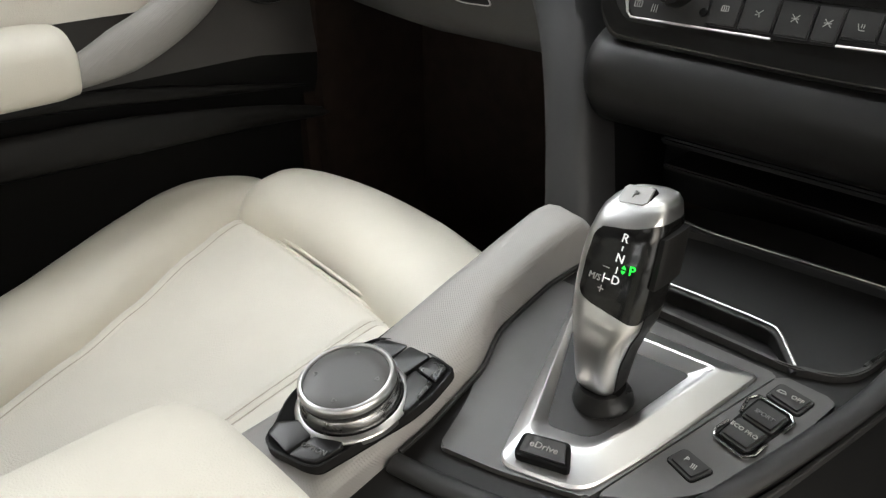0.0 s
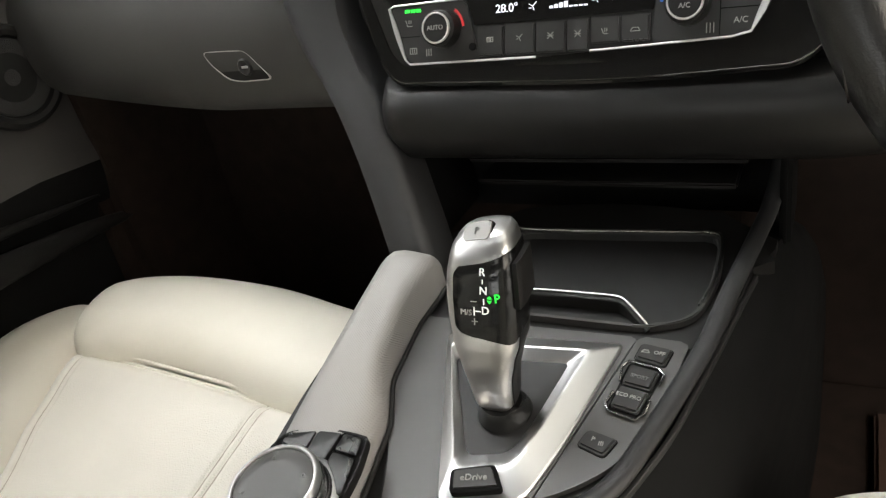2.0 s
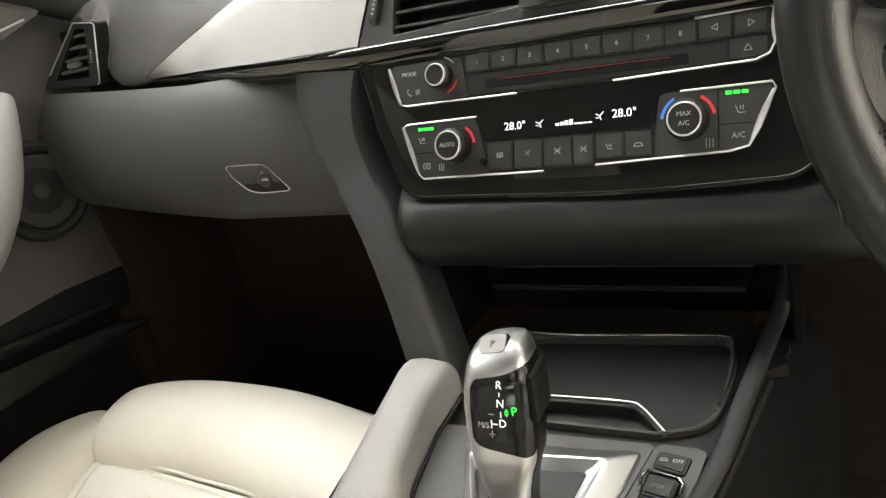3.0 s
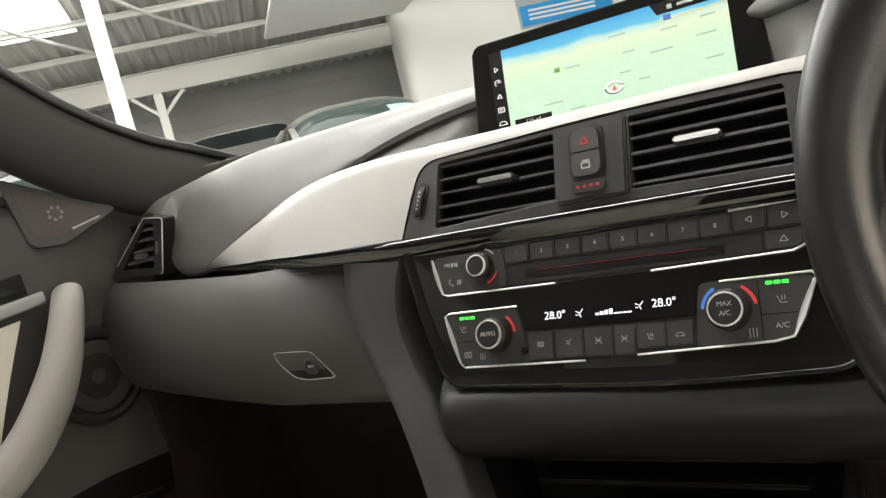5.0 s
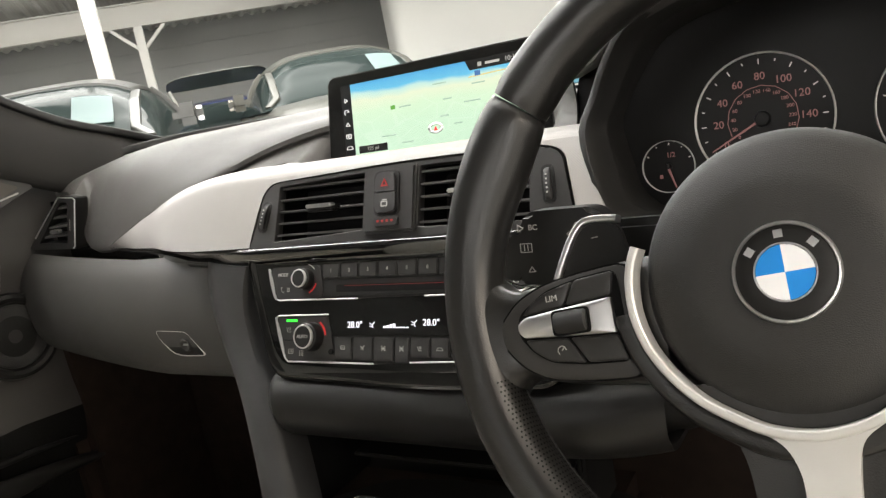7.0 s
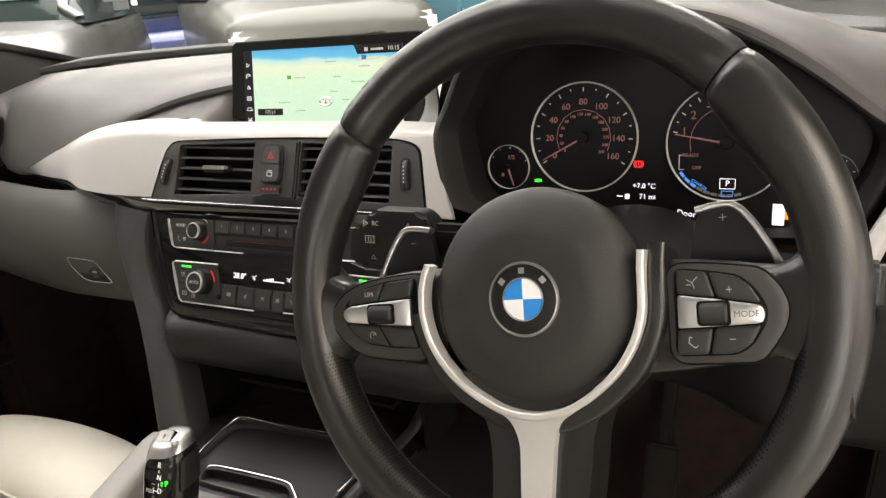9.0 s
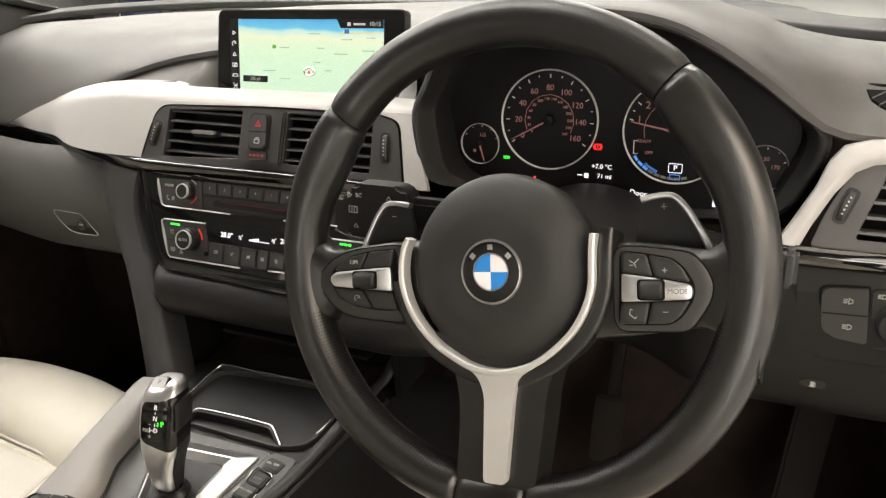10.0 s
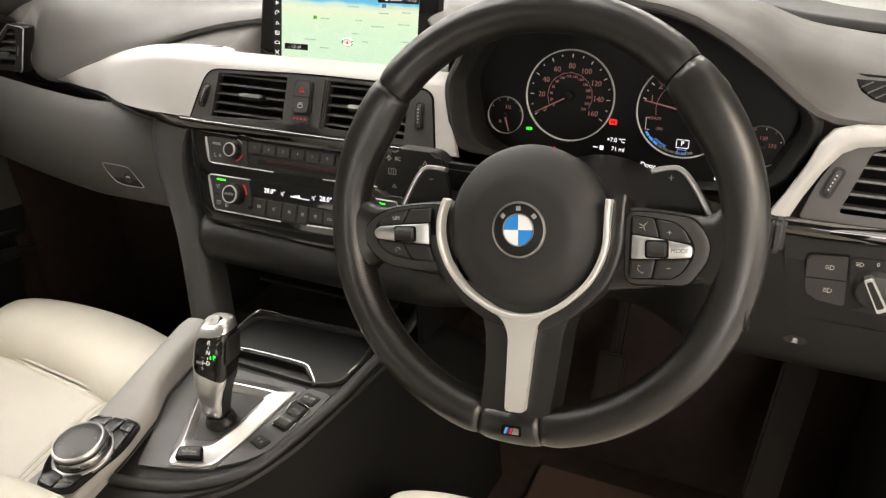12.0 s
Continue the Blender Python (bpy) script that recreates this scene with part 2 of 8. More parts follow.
# Near black: puts shade into hollows' colour; also used for joints and print.
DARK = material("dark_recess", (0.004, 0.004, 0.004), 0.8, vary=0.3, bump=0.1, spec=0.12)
GREY = material("grey_matt_plastic", (0.025, 0.025, 0.0255), 0.46, bump=0.06, bump_scale=1500, spec=0.35)
SLAT = material("vent_slat_plastic", (0.050, 0.049, 0.048), 0.34, bump=0.03, bump_scale=1500, spec=0.5)
# The dashboard's charcoal, darkened so the colour carries the shade below it.
KNEE = material("shaded_panel_charcoal", (0.0095, 0.0092, 0.009), 0.5, bump=0.25, bump_scale=900, bump_kind="leather", vary=0.15, spec=0.12)
DOOR_SKIN = material("door_charcoal", (0.046, 0.044, 0.042), 0.5, bump=0.25, bump_scale=900, bump_kind="leather", vary=0.15, spec=0.45)
VENT_FRAME = material("vent_frame_plastic", (0.024, 0.0235, 0.023), 0.38, bump=0.05, bump_scale=1600, spec=0.4)
CONSOLE = material("console_panel_plastic", (0.050, 0.049, 0.048), 0.36, bump=0.04, bump_scale=1600, spec=0.6)
WINDOW_BLACK = material("smoked_display", (0.006, 0.006, 0.006), 0.2, vary=0.1, spec=0.35)
GLOSS = material("piano_black", (0.004, 0.004, 0.004), 0.05, coat=1.0, vary=0.1, rough_vary=0.02)
TRIM = material("pale_textured_trim", (0.275, 0.266, 0.257), 0.5, metal=0.1, bump=0.22, bump_scale=300, bump_kind="hex", vary=0.05, rough_vary=0.05)
SILVER = material("satin_silver", (0.62, 0.62, 0.62), 0.33, metal=1.0, vary=0.03, scale=60, rough_vary=0.04)
DIAL_RING = material("pale_dial_ring", (0.62, 0.62, 0.60), 0.35, metal=0.3, vary=0.03)
LINE = material("pale_bright_metal", (0.62, 0.61, 0.60), 0.35, metal=0.7, vary=0.02)
CHROME = material("chrome", (0.50, 0.50, 0.495), 0.20, metal=1.0, vary=0.03, rough_vary=0.03)
DARK_METAL = material("dark_brushed_metal", (0.26, 0.26, 0.26), 0.26, metal=1.0, vary=0.05, rough_vary=0.03)
LEATHER = material("cream_leather", (0.66, 0.63, 0.555), 0.46, bump=0.3, bump_scale=620, bump_kind="leather", vary=0.06, scale=14, spec=0.4)
PERF = material("cream_perforated_leather", (0.68, 0.65, 0.585), 0.5, bump=0.55, bump_scale=420, bump_kind="leather", vary=0.06, scale=14, spec=0.35)
THREAD = material("cream_thread", (0.46, 0.42, 0.35), 0.7, vary=0.1)
BLACK_LEATHER = material("black_wheel_leather", (0.0090, 0.0086, 0.0082), 0.33, bump=0.12, bump_scale=760, bump_kind="leather", vary=0.10, rough_vary=0.025, spec=0.55)
CARPET = material("black_carpet", (0.028, 0.020, 0.0165), 0.95, bump=1.0, bump_scale=1500, vary=0.35, spec=0.1)
# Near-black stand-in for shade on the console flank and in the door pocket.
FLANK = material("shaded_flank_black", (0.006, 0.006, 0.006), 0.8, vary=0.2, bump=0.1, spec=0.12)
RUBBER = material("black_rubber", (0.008, 0.008, 0.008), 0.6, vary=0.2, bump=0.1)
BUTTON = material("button_plastic", (0.022, 0.0217, 0.0213), 0.34, vary=0.12, bump=0.04, bump_scale=1800, spec=0.32)
CONTROL_KEY = material("controller_key_plastic", (0.009, 0.009, 0.0095), 0.30, vary=0.12, bump=0.03, bump_scale=1800, spec=0.45)
SLOT_RED = glow("dim_red_line", (0.4, 0.02, 0.01), 0.3, (0.1, 0.005, 0.005))
WHITE_INK = glow("lit_white_marking", (1.0, 0.96, 0.9), 0.35, (0.5, 0.5, 0.5))
PALE_INK = material("pale_marking", (0.30, 0.295, 0.28), 0.5, vary=0.05)
DIM_INK = material("dim_marking", (0.13, 0.13, 0.13), 0.5, vary=0.05)
GREEN_LED = glow("green_led", (0.03, 1.0, 0.05), 1.6)
RED_LED = glow("red_led", (1.0, 0.02, 0.02), 1.6)
WARN_RED = glow("dim_red_sign", (0.55, 0.02, 0.02), 0.22, (0.2, 0.01, 0.01))
RED_INK = glow("red_marking", (0.8, 0.03, 0.03), 0.22, (0.3, 0.01, 0.01))
BLUE_INK = glow("blue_marking", (0.05, 0.25, 0.9), 0.3, (0.02, 0.08, 0.3))
SCREEN_WHITE = glow("display_white", (0.95, 0.93, 1.0), 1.3)
DIAL_RED = glow("dial_red_print", (0.62, 0.26, 0.23), 0.22, (0.1, 0.05, 0.05))
DIAL_WHITE = glow("dial_white_print", (1.0, 0.8, 0.75), 0.28, (0.3, 0.3, 0.3))
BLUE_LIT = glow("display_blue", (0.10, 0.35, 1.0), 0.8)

# ---- frames of the main assemblies ----
STACK = basis((0.035, 0.1726, 0.55), (-0.0131, -0.9302, 0.3669))
SCREEN = basis((0.015, 0.3195, 0.70), (0, -1, 0.2))
CLUSTER = basis((0.385, 0.262, 0.64), (0, -1, 0.12))
_ps, _th = radians(-3.2), radians(20.4)
WHEEL = basis((0.3590, 0.0239, 0.6171), (math.sin(_ps) * math.cos(_th), -math.cos(_ps) * math.cos(_th), math.sin(_th)), turn=9.0)
DECK = basis((0, 0, 0.334), (0, -0.173, 1), up=(0, 1, 0))


def deck_z(y, h=0.0):
    return 0.334 + 0.173 * y + h


def mm(*pts):
    return [(x / 1000, y / 1000) for x, y in pts]


# ---- car shell ----
def structure(name, bm, material, label, angle=38):
    return tagged(part(name, bm, material, angle=angle), label, name.split("_")[0], kind="structure")


structure("car_floor", rbox(-0.80, 0.85, -1.9, 0.75, -0.12, -0.06, 0.01), CARPET, "black carpeted car floor, in deep shade")
structure("bulkhead", rbox(-0.78, 0.80, 0.52, 0.60, -0.06, 0.60, 0.01), CARPET, "black carpeted bulkhead behind the dashboard")
structure("sill_wall_left", rbox(-0.80, -0.76, -1.5, 0.75, -0.12, 0.30, 0.01), PLASTIC, "dark plastic body side below the passenger door")
structure("sill_wall_right", rbox(0.80, 0.85, -1.5, 0.75, -0.12, 0.10, 0.01), PLASTIC, "dark plastic sill of the open driver's doorway")
structure("rear_wall", rbox(-0.78, 0.83, -1.55, -1.50, -0.12, 0.76, 0.01), CARPET, "dark rear wall of the cabin")
structure("rear_side_wall", rbox(-0.80, -0.74, -1.5, -0.80, -0.12, 0.74, 0.02), DASH, "dark rear side of the cabin")
structure("rear_side_wall_right", rbox(0.78, 0.84, -1.5, -0.80, -0.12, 0.74, 0.02), DASH, "dark rear side of the cabin")
structure("kick_wall", rbox(0.70, 0.80, 0.16, 0.75, -0.06, 0.56, 0.02), DASH, "dark side wall of the driver's footwell")
structure("kick_wall_left", rbox(-0.80, -0.70, 0.30, 0.75, -0.06, 0.56, 0.02), CARPET, "dark side wall of the passenger footwell")
structure("tunnel", rbox(-0.135, 0.13, -1.6, 0.55, -0.06, 0.20, 0.03), CARPET, "black carpeted centre tunnel below the console")


def roof():
    def fn(u, v):
        x = lerp(-0.66, 0.68, u)
        y = lerp(-1.22, 0.02, v)
        return (x, y, 1.12 - 0.10 * (2 * u - 1) ** 4 - 0.05 * v ** 3 - 0.06 * (1 - v) ** 2)
    return sheet(fn, 14, 14, 0.02, (0, 0, 1))


structure("ceiling", roof(), material("headliner_cloth", (0.10, 0.095, 0.09), 0.9, bump=0.5, bump_scale=900), "anthracite cloth headliner of the car")


PILLAR = material("pillar_cloth", (0.026, 0.025, 0.024), 0.85, bump=0.4, bump_scale=1100, spec=0.2)


def pillar(name, side, label):
    xs = -0.675 if side < 0 else 0.70
    path = smooth_path([(xs + 0.03 * side, 0.64, 0.650), (xs, 0.47, 0.697), (xs, 0.36, 0.733), (xs, 0.24, 0.800), (xs - 0.03 * side, 0.04, 0.935), (xs - 0.06 * side, -0.15, 1.05)], 6)
    sec = [(0.028 * math.copysign(abs(math.cos(a)) ** 0.7, math.cos(a)), 0.052 * math.copysign(abs(math.sin(a)) ** 0.7, math.sin(a))) for a in [2 * math.pi * i / 16 for i in range(16)]]
    ob = tagged(part(name, sweep(path, sec), PILLAR), label, "pillar", kind="structure")
    rim = [p + V((-0.020 * side, 0.012, 0.050)) for p in path]
    tagged(part("pillar_seal", sweep(rim, rrect(0.014, 0.012, 0.004)), RUBBER), "black seal between pillar and windscreen", "seal", kind="structure")
    return ob


pillar("pillar_left", -1, "dark grey cloth-covered windscreen pillar")
pillar("pillar_right", 1, "dark grey cloth-covered windscreen pillar")


def windscreen():
    def fn(u, v):
        x = lerp(-0.70, 0.72, u)
        b = (2 * u - 1) ** 2
        y0, z0 = 0.86 - 0.34 * b, 0.685
        y1, z1 = 0.06 - 0.16 * b, 1.09 - 0.07 * b
        return (lerp(x, x * 0.93, v), lerp(y0, y1, v), lerp(z0, z1, v) + 0.05 * math.sin(math.pi * v) * 0.4)
    return sheet(fn, 16, 10, 0.004)


GLASS = bpy.data.materials.new("clear_glass")
GLASS.use_nodes = True
_g = GLASS.node_tree.nodes["Principled BSDF"]
_g.inputs["Base Color"].default_value = (0.96, 0.98, 0.97, 1)
_g.inputs["Transmission Weight"].default_value = 1.0
_g.inputs["Roughness"].default_value = 0.0
_g.inputs["IOR"].default_value = 1.03
_ws = structure("window_1", windscreen(), GLASS, "clear curved windscreen glass of the car")
_ws["category"] = "windscreen"
_ws.visible_shadow = False

# black band along the foot of the windscreen
_band = smooth_path([(-0.70, 0.47, 0.716), (-0.60, 0.585, 0.722), (-0.40, 0.745, 0.716), (0.0, 0.84, 0.703), (0.38, 0.79, 0.708), (0.49, 0.645, 0.710), (0.55, 0.550, 0.711), (0.63, 0.497, 0.711), (0.72, 0.462, 0.711)], 6)
tagged(part("windscreen_band", sweep(_band, rrect(0.080, 0.012, 0.003)), RUBBER), "black seal along the foot of the windscreen", "seal", kind="structure")

# ---- dashboard ----
BASE_Y = [(-0.70, 0.44), (-0.60, 0.56), (-0.45, 0.70), (-0.2, 0.80), (0.0, 0.83), (0.2, 0.81), (0.40, 0.72), (0.50, 0.58), (0.55, 0.50), (0.625, 0.45), (0.72, 0.41)]
LIP = [(-0.70, 0.378, 0.672), (-0.64, 0.357, 0.674), (-0.622, 0.350, 0.668), (-0.600, 0.340, 0.600), (-0.50, 0.310, 0.598), (-0.42, 0.303, 0.619), (-0.357, 0.300, 0.640), (-0.272, 0.306, 0.672), (-0.19, 0.318, 0.694), (-0.10, 0.335, 0.706), (0.02, 0.350, 0.711), (0.12, 0.335, 0.716),
       (0.165, 0.275, 0.716), (0.21, 0.228, 0.722), (0.24, 0.212, 0.742), (0.27, 0.205, 0.755), (0.31, 0.199, 0.764), (0.36, 0.197, 0.768), (0.40, 0.198, 0.767), (0.438, 0.200, 0.760), (0.475, 0.203, 0.743), (0.517, 0.211, 0.714), (0.546, 0.220, 0.689), (0.572, 0.229, 0.672), (0.61, 0.234, 0.668), (0.72, 0.242, 0.669)]
LIP = [tuple(p) for p in smooth_path(LIP, 6)]
RIDGE = [(-0.70, 0.700), (-0.60, 0.708), (-0.45, 0.717), (-0.2, 0.721), (0.1, 0.727), (0.2, 0.740), (0.26, 0.764), (0.31, 0.774), (0.38, 0.778), (0.43, 0.771), (0.49, 0.748), (0.53, 0.727), (0.58, 0.712), (0.64, 0.706), (0.72, 0.702)]


def pad_profile(x):
    (yb,), (ly, lz), (rz,) = curve_at(BASE_Y, x), curve_at(LIP, x), curve_at(RIDGE, x)
    hood = 0.18 < x < 0.6
    ry = ly + (0.10 if hood else 0.105)
    pts = [(x, yb, 0.702), (x, lerp(yb, ry, 0.5), lerp(0.712, rz, 0.55)), (x, ry, rz), (x, lerp(ry, ly, 0.55), rz - (0.006 if hood else 0.010) - 0.10 * max(rz - lz - 0.02, 0)), (x, ly + 0.016, lerp(rz, lz, 0.75 if hood else 0.62)), (x, ly, lz), (x, ly + 0.008, lz - 0.004)]
    return smooth_path(pts, 5)


def pad_mesh():
    xs = [lerp(-0.70, 0.72, i / 90) for i in range(91)]
    rows = [pad_profile(x) for x in xs]
    nu, nv = len(rows) - 1, len(rows[0]) - 1
    return sheet(lambda u, v: rows[round(u * nu)][round(v * nv)], nu, nv, 0.004)


dash = thing("dashboard", pose(0, 0.35, 0.6), "charcoal soft-touch car dashboard with pale trim and gloss black strips", "dashboard")
INV = dash.matrix_world.inverted()


def dpart(name, bm, material, label="", parent=None, angle=38):
    bm.transform(INV)
    return part(name, bm, material, parent or dash, label, angle)


dpart("upper_pad", pad_mesh(), PAD, "grained charcoal upper pad")

TRIM_TOP = [tuple(p) for p in smooth_path([(-0.514, 0.308, 0.5955), (-0.498, 0.300, 0.601), (-0.414, 0.290, 0.6305), (-0.356, 0.283, 0.6470), (-0.290, 0.276, 0.6605), (-0.215, 0.274, 0.6695), (-0.152, 0.280, 0.6740)], 6)]
TRIM_LOW = [(-0.514, 0.310, 0.5935), (-0.40, 0.276, 0.597), (-0.25, 0.228, 0.602), (-0.152, 0.1955, 0.605)]


def fascia_roll(t, back=0.280):
    """The section of the trim above the vents: upright, then rolled back into a shelf; (y, z) at 0 to 1."""
    return curve_at([(0.0, 0.1971, 0.605), (0.60, 0.2228, 0.669), (0.67, 0.2252, 0.6718), (0.74, 0.2301, 0.6738), (0.80, 0.2376, 0.6746), (1.0, back, 0.6750)], t)


def trim_passenger():
    def fn(u, v):
        x = lerp(-0.514, -0.1255, u)
        (ty, tz), (by, bz) = curve_at(TRIM_TOP, x), curve_at(TRIM_LOW, x)
        k = min(max((x + 0.40) / 0.236, 0), 1)
        k = k * k * (3 - 2 * k)
        bulge = 0.006 * math.sin(math.pi * v) * u * (1 - k)
        ry, rz = fascia_roll(v, lerp(0.280, 0.262, min(max((x + 0.152) / 0.04, 0), 1)))
        return (x, lerp(lerp(by, ty, v) - bulge, ry, k), lerp(lerp(bz, tz, v), rz, k))
    return sheet(fn, 60, 24, 0.006, (0, 1, 0))


def trim_centre():
    def fn(u, v):
        x = lerp(-0.1262, 0.1985, u)
        back = lerp(0.280, 0.262, min(max((x + 0.152) / 0.04, 0), 1)) if x < 0.13 else lerp(0.262, 0.250, (x - 0.13) / 0.0735)
        y, z = fascia_roll(lerp(0.585, 1.0, v), back)
        return (x, y, z)
    return sheet(fn, 24, 14, 0.005, (0, 0.5, -1))


dpart("trim_strip", trim_passenger(), TRIM, "pale textured trim panel")
_seam = smooth_path([(x, y + 0.0015, z + 0.0012) for x, y, z in TRIM_TOP], 5)
dpart("trim_seam", sweep(_seam, rrect(0.0020, 0.0026, 0.0009)), PAD, "rolled grey joint above the trim")
dpart("trim_shelf", trim_centre(), TRIM, "pale textured trim below the screen")


def scoop():
    """The hollow between the trim and the lip of the upper pad."""
    def fn(u, v):
        x = lerp(-0.505, 0.186, u)
        (ly, lz) = curve_at(LIP, x)
        if x < -0.152:
            ty, tz = curve_at(TRIM_TOP, x)
        else:
            k = min((x + 0.152) / 0.04, 1)
            ty, tz = lerp(0.280, 0.260, k), lerp(0.6745, 0.6735, k)
            if x > 0.13:
                ty = lerp(0.260, 0.248, (x - 0.13) / 0.056)
        sag = math.sin(math.pi * v) * 0.006 * min(u * 4, 1)
        y, z = lerp(ty + 0.003, ly + 0.005, v) + sag, lerp(tz - 0.003, lz - 0.003, v) - sag * 0.3
        # the well in which the display stands
        d = min(max((x + 0.135) / 0.025, 0), 1) * min(max((0.165 - x) / 0.02, 0), 1)
        w = min(v / 0.625, 1)
        wz = lerp(tz - 0.003, 0.650, min(w * 2, 1)) if v < 0.7 else lerp(0.650, lz - 0.003, (v - 0.625) / 0.375)
        return (x, lerp(y, lerp(ty + 0.003, ly + 0.005, w), d), lerp(z, wz, d))
    return sheet(fn, 100, 8, 0.004, (0, 1, -0.5))


dpart("pad_hollow", scoop(), PAD, "smooth grey hollow between trim and pad")

STRIP = smooth_path([(-0.675, 0.362, 0.583), (-0.60, 0.345, 0.584), (-0.50, 0.315, 0.5855), (-0.39, 0.278, 0.588), (-0.25, 0.230, 0.592), (-0.16, 0.200, 0.5955), (-0.05, 0.191, 0.5975), (0.05, 0.189, 0.598), (0.185, 0.186, 0.5985)], 6)
dpart("gloss_strip", sweep(STRIP, [(0.0062 * math.copysign(abs(math.cos(a)) ** 0.45, math.cos(a)), 0.0085 * math.copysign(abs(math.sin(a)) ** 0.7, math.sin(a))) for a in [2 * math.pi * i / 20 for i in range(20)]]), GLOSS, "gloss black strip")
UNDER = [V((p.x, p.y + 0.006, p.z - 0.0095)) for p in STRIP]
dpart("strip_shadow_gap", sweep(UNDER, rrect(0.010, 0.008, 0.002)), PLASTIC)


GLOVE_EDGE = [(0.44, -0.192), (0.447, -0.199), (0.459, -0.212), (0.480, -0.229), (0.507, -0.2395), (0.541, -0.2425), (0.568, -0.2410), (0.59, -0.2385)]


def glove_front(x, v):
    prof = smooth_path([(0, a, b) for a, b in ((0.262, 0.5825), (0.246, 0.567), (0.234, 0.535), (0.2315, 0.50), (0.237, 0.468), (0.256, 0.444), (0.30, 0.430), (0.40, 0.425))], 4)
    p = prof[round(v * (len(prof) - 1))]
    back = 0.25 * max(-0.40 - x, 0) ** 1.3
    return (x, p.y + back, p.z + 0.03 * max(-0.40 - x, 0))


dpart("glovebox_lid", sheet(lambda u, v: glove_front(lerp(-0.755, curve_at(GLOVE_EDGE, glove_front(-0.3, v)[2])[0] - 0.0012, u), v), 30, 28, 0.006), GLOVE, "charcoal glovebox lid")


def glove_side():
    def fn(u, v):
        a = V(glove_front(curve_at(GLOVE_EDGE, glove_front(-0.3, v)[2])[0] + 0.0008, v))
        b = V((-0.125, 0.212 + 0.01 * v, lerp(0.5825, 0.43, v)))
        p = a.lerp(b, u)
        p.y -= 0.010 * math.sin(math.pi * u)
        return p
    return sheet(fn, 10, 14, 0.006, (0, 1, 0))


dpart("console_cheek", glove_side(), DASH)

# glovebox latch, set in the lid
latch = thing("glovebox_latch", basis((-0.3235, 0.2305, 0.4915), (0.0, -1, -0.02)), "charcoal glovebox latch with a thin chrome edge", "latch")
_lo = rounded(mm((-38, 15.5), (-2, 15), (16, 14), (39, -16), (0, -17), (-16, -14), (-32, 2)), 0.006, 3)
part("latch_plate", prism(_lo, -0.004, 0.004, 0.0012), PLASTIC, latch)
_li = [(p[0] * 0.93, p[1] * 0.88) for p in _lo]
part("chrome_edge", ring_plate([(p[0] * 0.995, p[1] * 0.99) for p in _lo], [(p[0] * 0.965, p[1] * 0.935) for p in _lo], 0.003, 0.0050, 0.0004), LINE, latch, "thin chrome edge")
_lk = lathe([(0, 0.0045), (0.0035, 0.0047), (0.007, 0.0065), (0.0085, 0.0052), (0.0088, 0.003)], 24)
part("lock", _lk, BUTTON, latch, m=at2(0.010, -0.002, 0))
part("keyhole", rbox(-0.004, 0.004, -0.0012, 0.0012, 0, 0.0012, 0.0004), SILVER, latch, m=at2(0.010, -0.002, 0.0045))


def strut(name, rows, material, label):
    rings = []
    path = smooth_path([(a[0], a[1], a[2]) for a in rows], 5)
    path2 = smooth_path([(a[3], a[4], a[5]) for a in rows], 5)
    for a, b in zip(path, path2):
        c, d = (a + b) / 2, (b - a)
        n = V((0, -1, 0.15)).normalized()
        ring = []
        for s, h in ((-0.5, -0.030), (-0.5, 0.0), (-0.44, 0.007), (-0.25, 0.0105), (0, 0.0115), (0.25, 0.0105), (0.44, 0.007), (0.5, 0.0), (0.5, -0.030)):
            ring.append(c + d * s + n * h)
        rings.append(ring)
    return dpart(name, loft(rings), material, label, angle=50)


strut("console_strut", [(-0.236, 0.224, 0.588, -0.150, 0.199, 0.586), (-0.2385, 0.2195, 0.566, -0.158, 0.194, 0.562), (-0.2335, 0.212, 0.540, -0.160, 0.189, 0.532), (-0.215, 0.198, 0.506, -0.145, 0.176, 0.497), (-0.181, 0.173, 0.473, -0.124, 0.159, 0.462), (-0.148, 0.143, 0.425, -0.102, 0.138, 0.412), (-0.120, 0.113, 0.363, -0.077, 0.112, 0.352), (-0.108, 0.098, 0.325, -0.068, 0.098, 0.315)], GREY, "grey side strut running down to the console")

# lower lip under the control panels, and the open cubby below it


def lower_lip():
    prof = smooth_path([(0, 0.166, 0.4845), (0, 0.151, 0.4795), (0, 0.143, 0.465), (0, 0.146, 0.446), (0, 0.162, 0.430), (0, 0.20, 0.424), (0, 0.26, 0.424)], 5)

    def fn(u, v):
        x = lerp(-0.128, 0.250, u)
        p = prof[round(v * (len(prof) - 1))]
        edge = max(1 - 2 * u - 0.88, 0) / 0.12 + 0.9 * max(u - 0.80, 0) / 0.20
        return (x, p.y + 0.03 * edge ** 2, p.z)
    return sheet(fn, 36, len(prof) - 1, 0.005)


dpart("lower_lip", lower_lip(), PLASTIC, "matt black rounded lip")
# Cubby walls near black, with the hollow's shade put into their colour.
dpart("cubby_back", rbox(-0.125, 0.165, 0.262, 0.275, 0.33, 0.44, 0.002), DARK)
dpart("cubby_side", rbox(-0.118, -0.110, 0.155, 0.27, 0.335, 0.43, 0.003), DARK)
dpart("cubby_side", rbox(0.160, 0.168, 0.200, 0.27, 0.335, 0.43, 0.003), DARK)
dpart("cubby_ledge", rbox(-0.085, 0.140, 0.205, 0.265, 0.400, 0.406, 0.002), PLASTIC)
dpart("cubby_ledge", rbox(-0.075, 0.132, 0.196, 0.265, 0.384, 0.3885, 0.0015), PLASTIC)

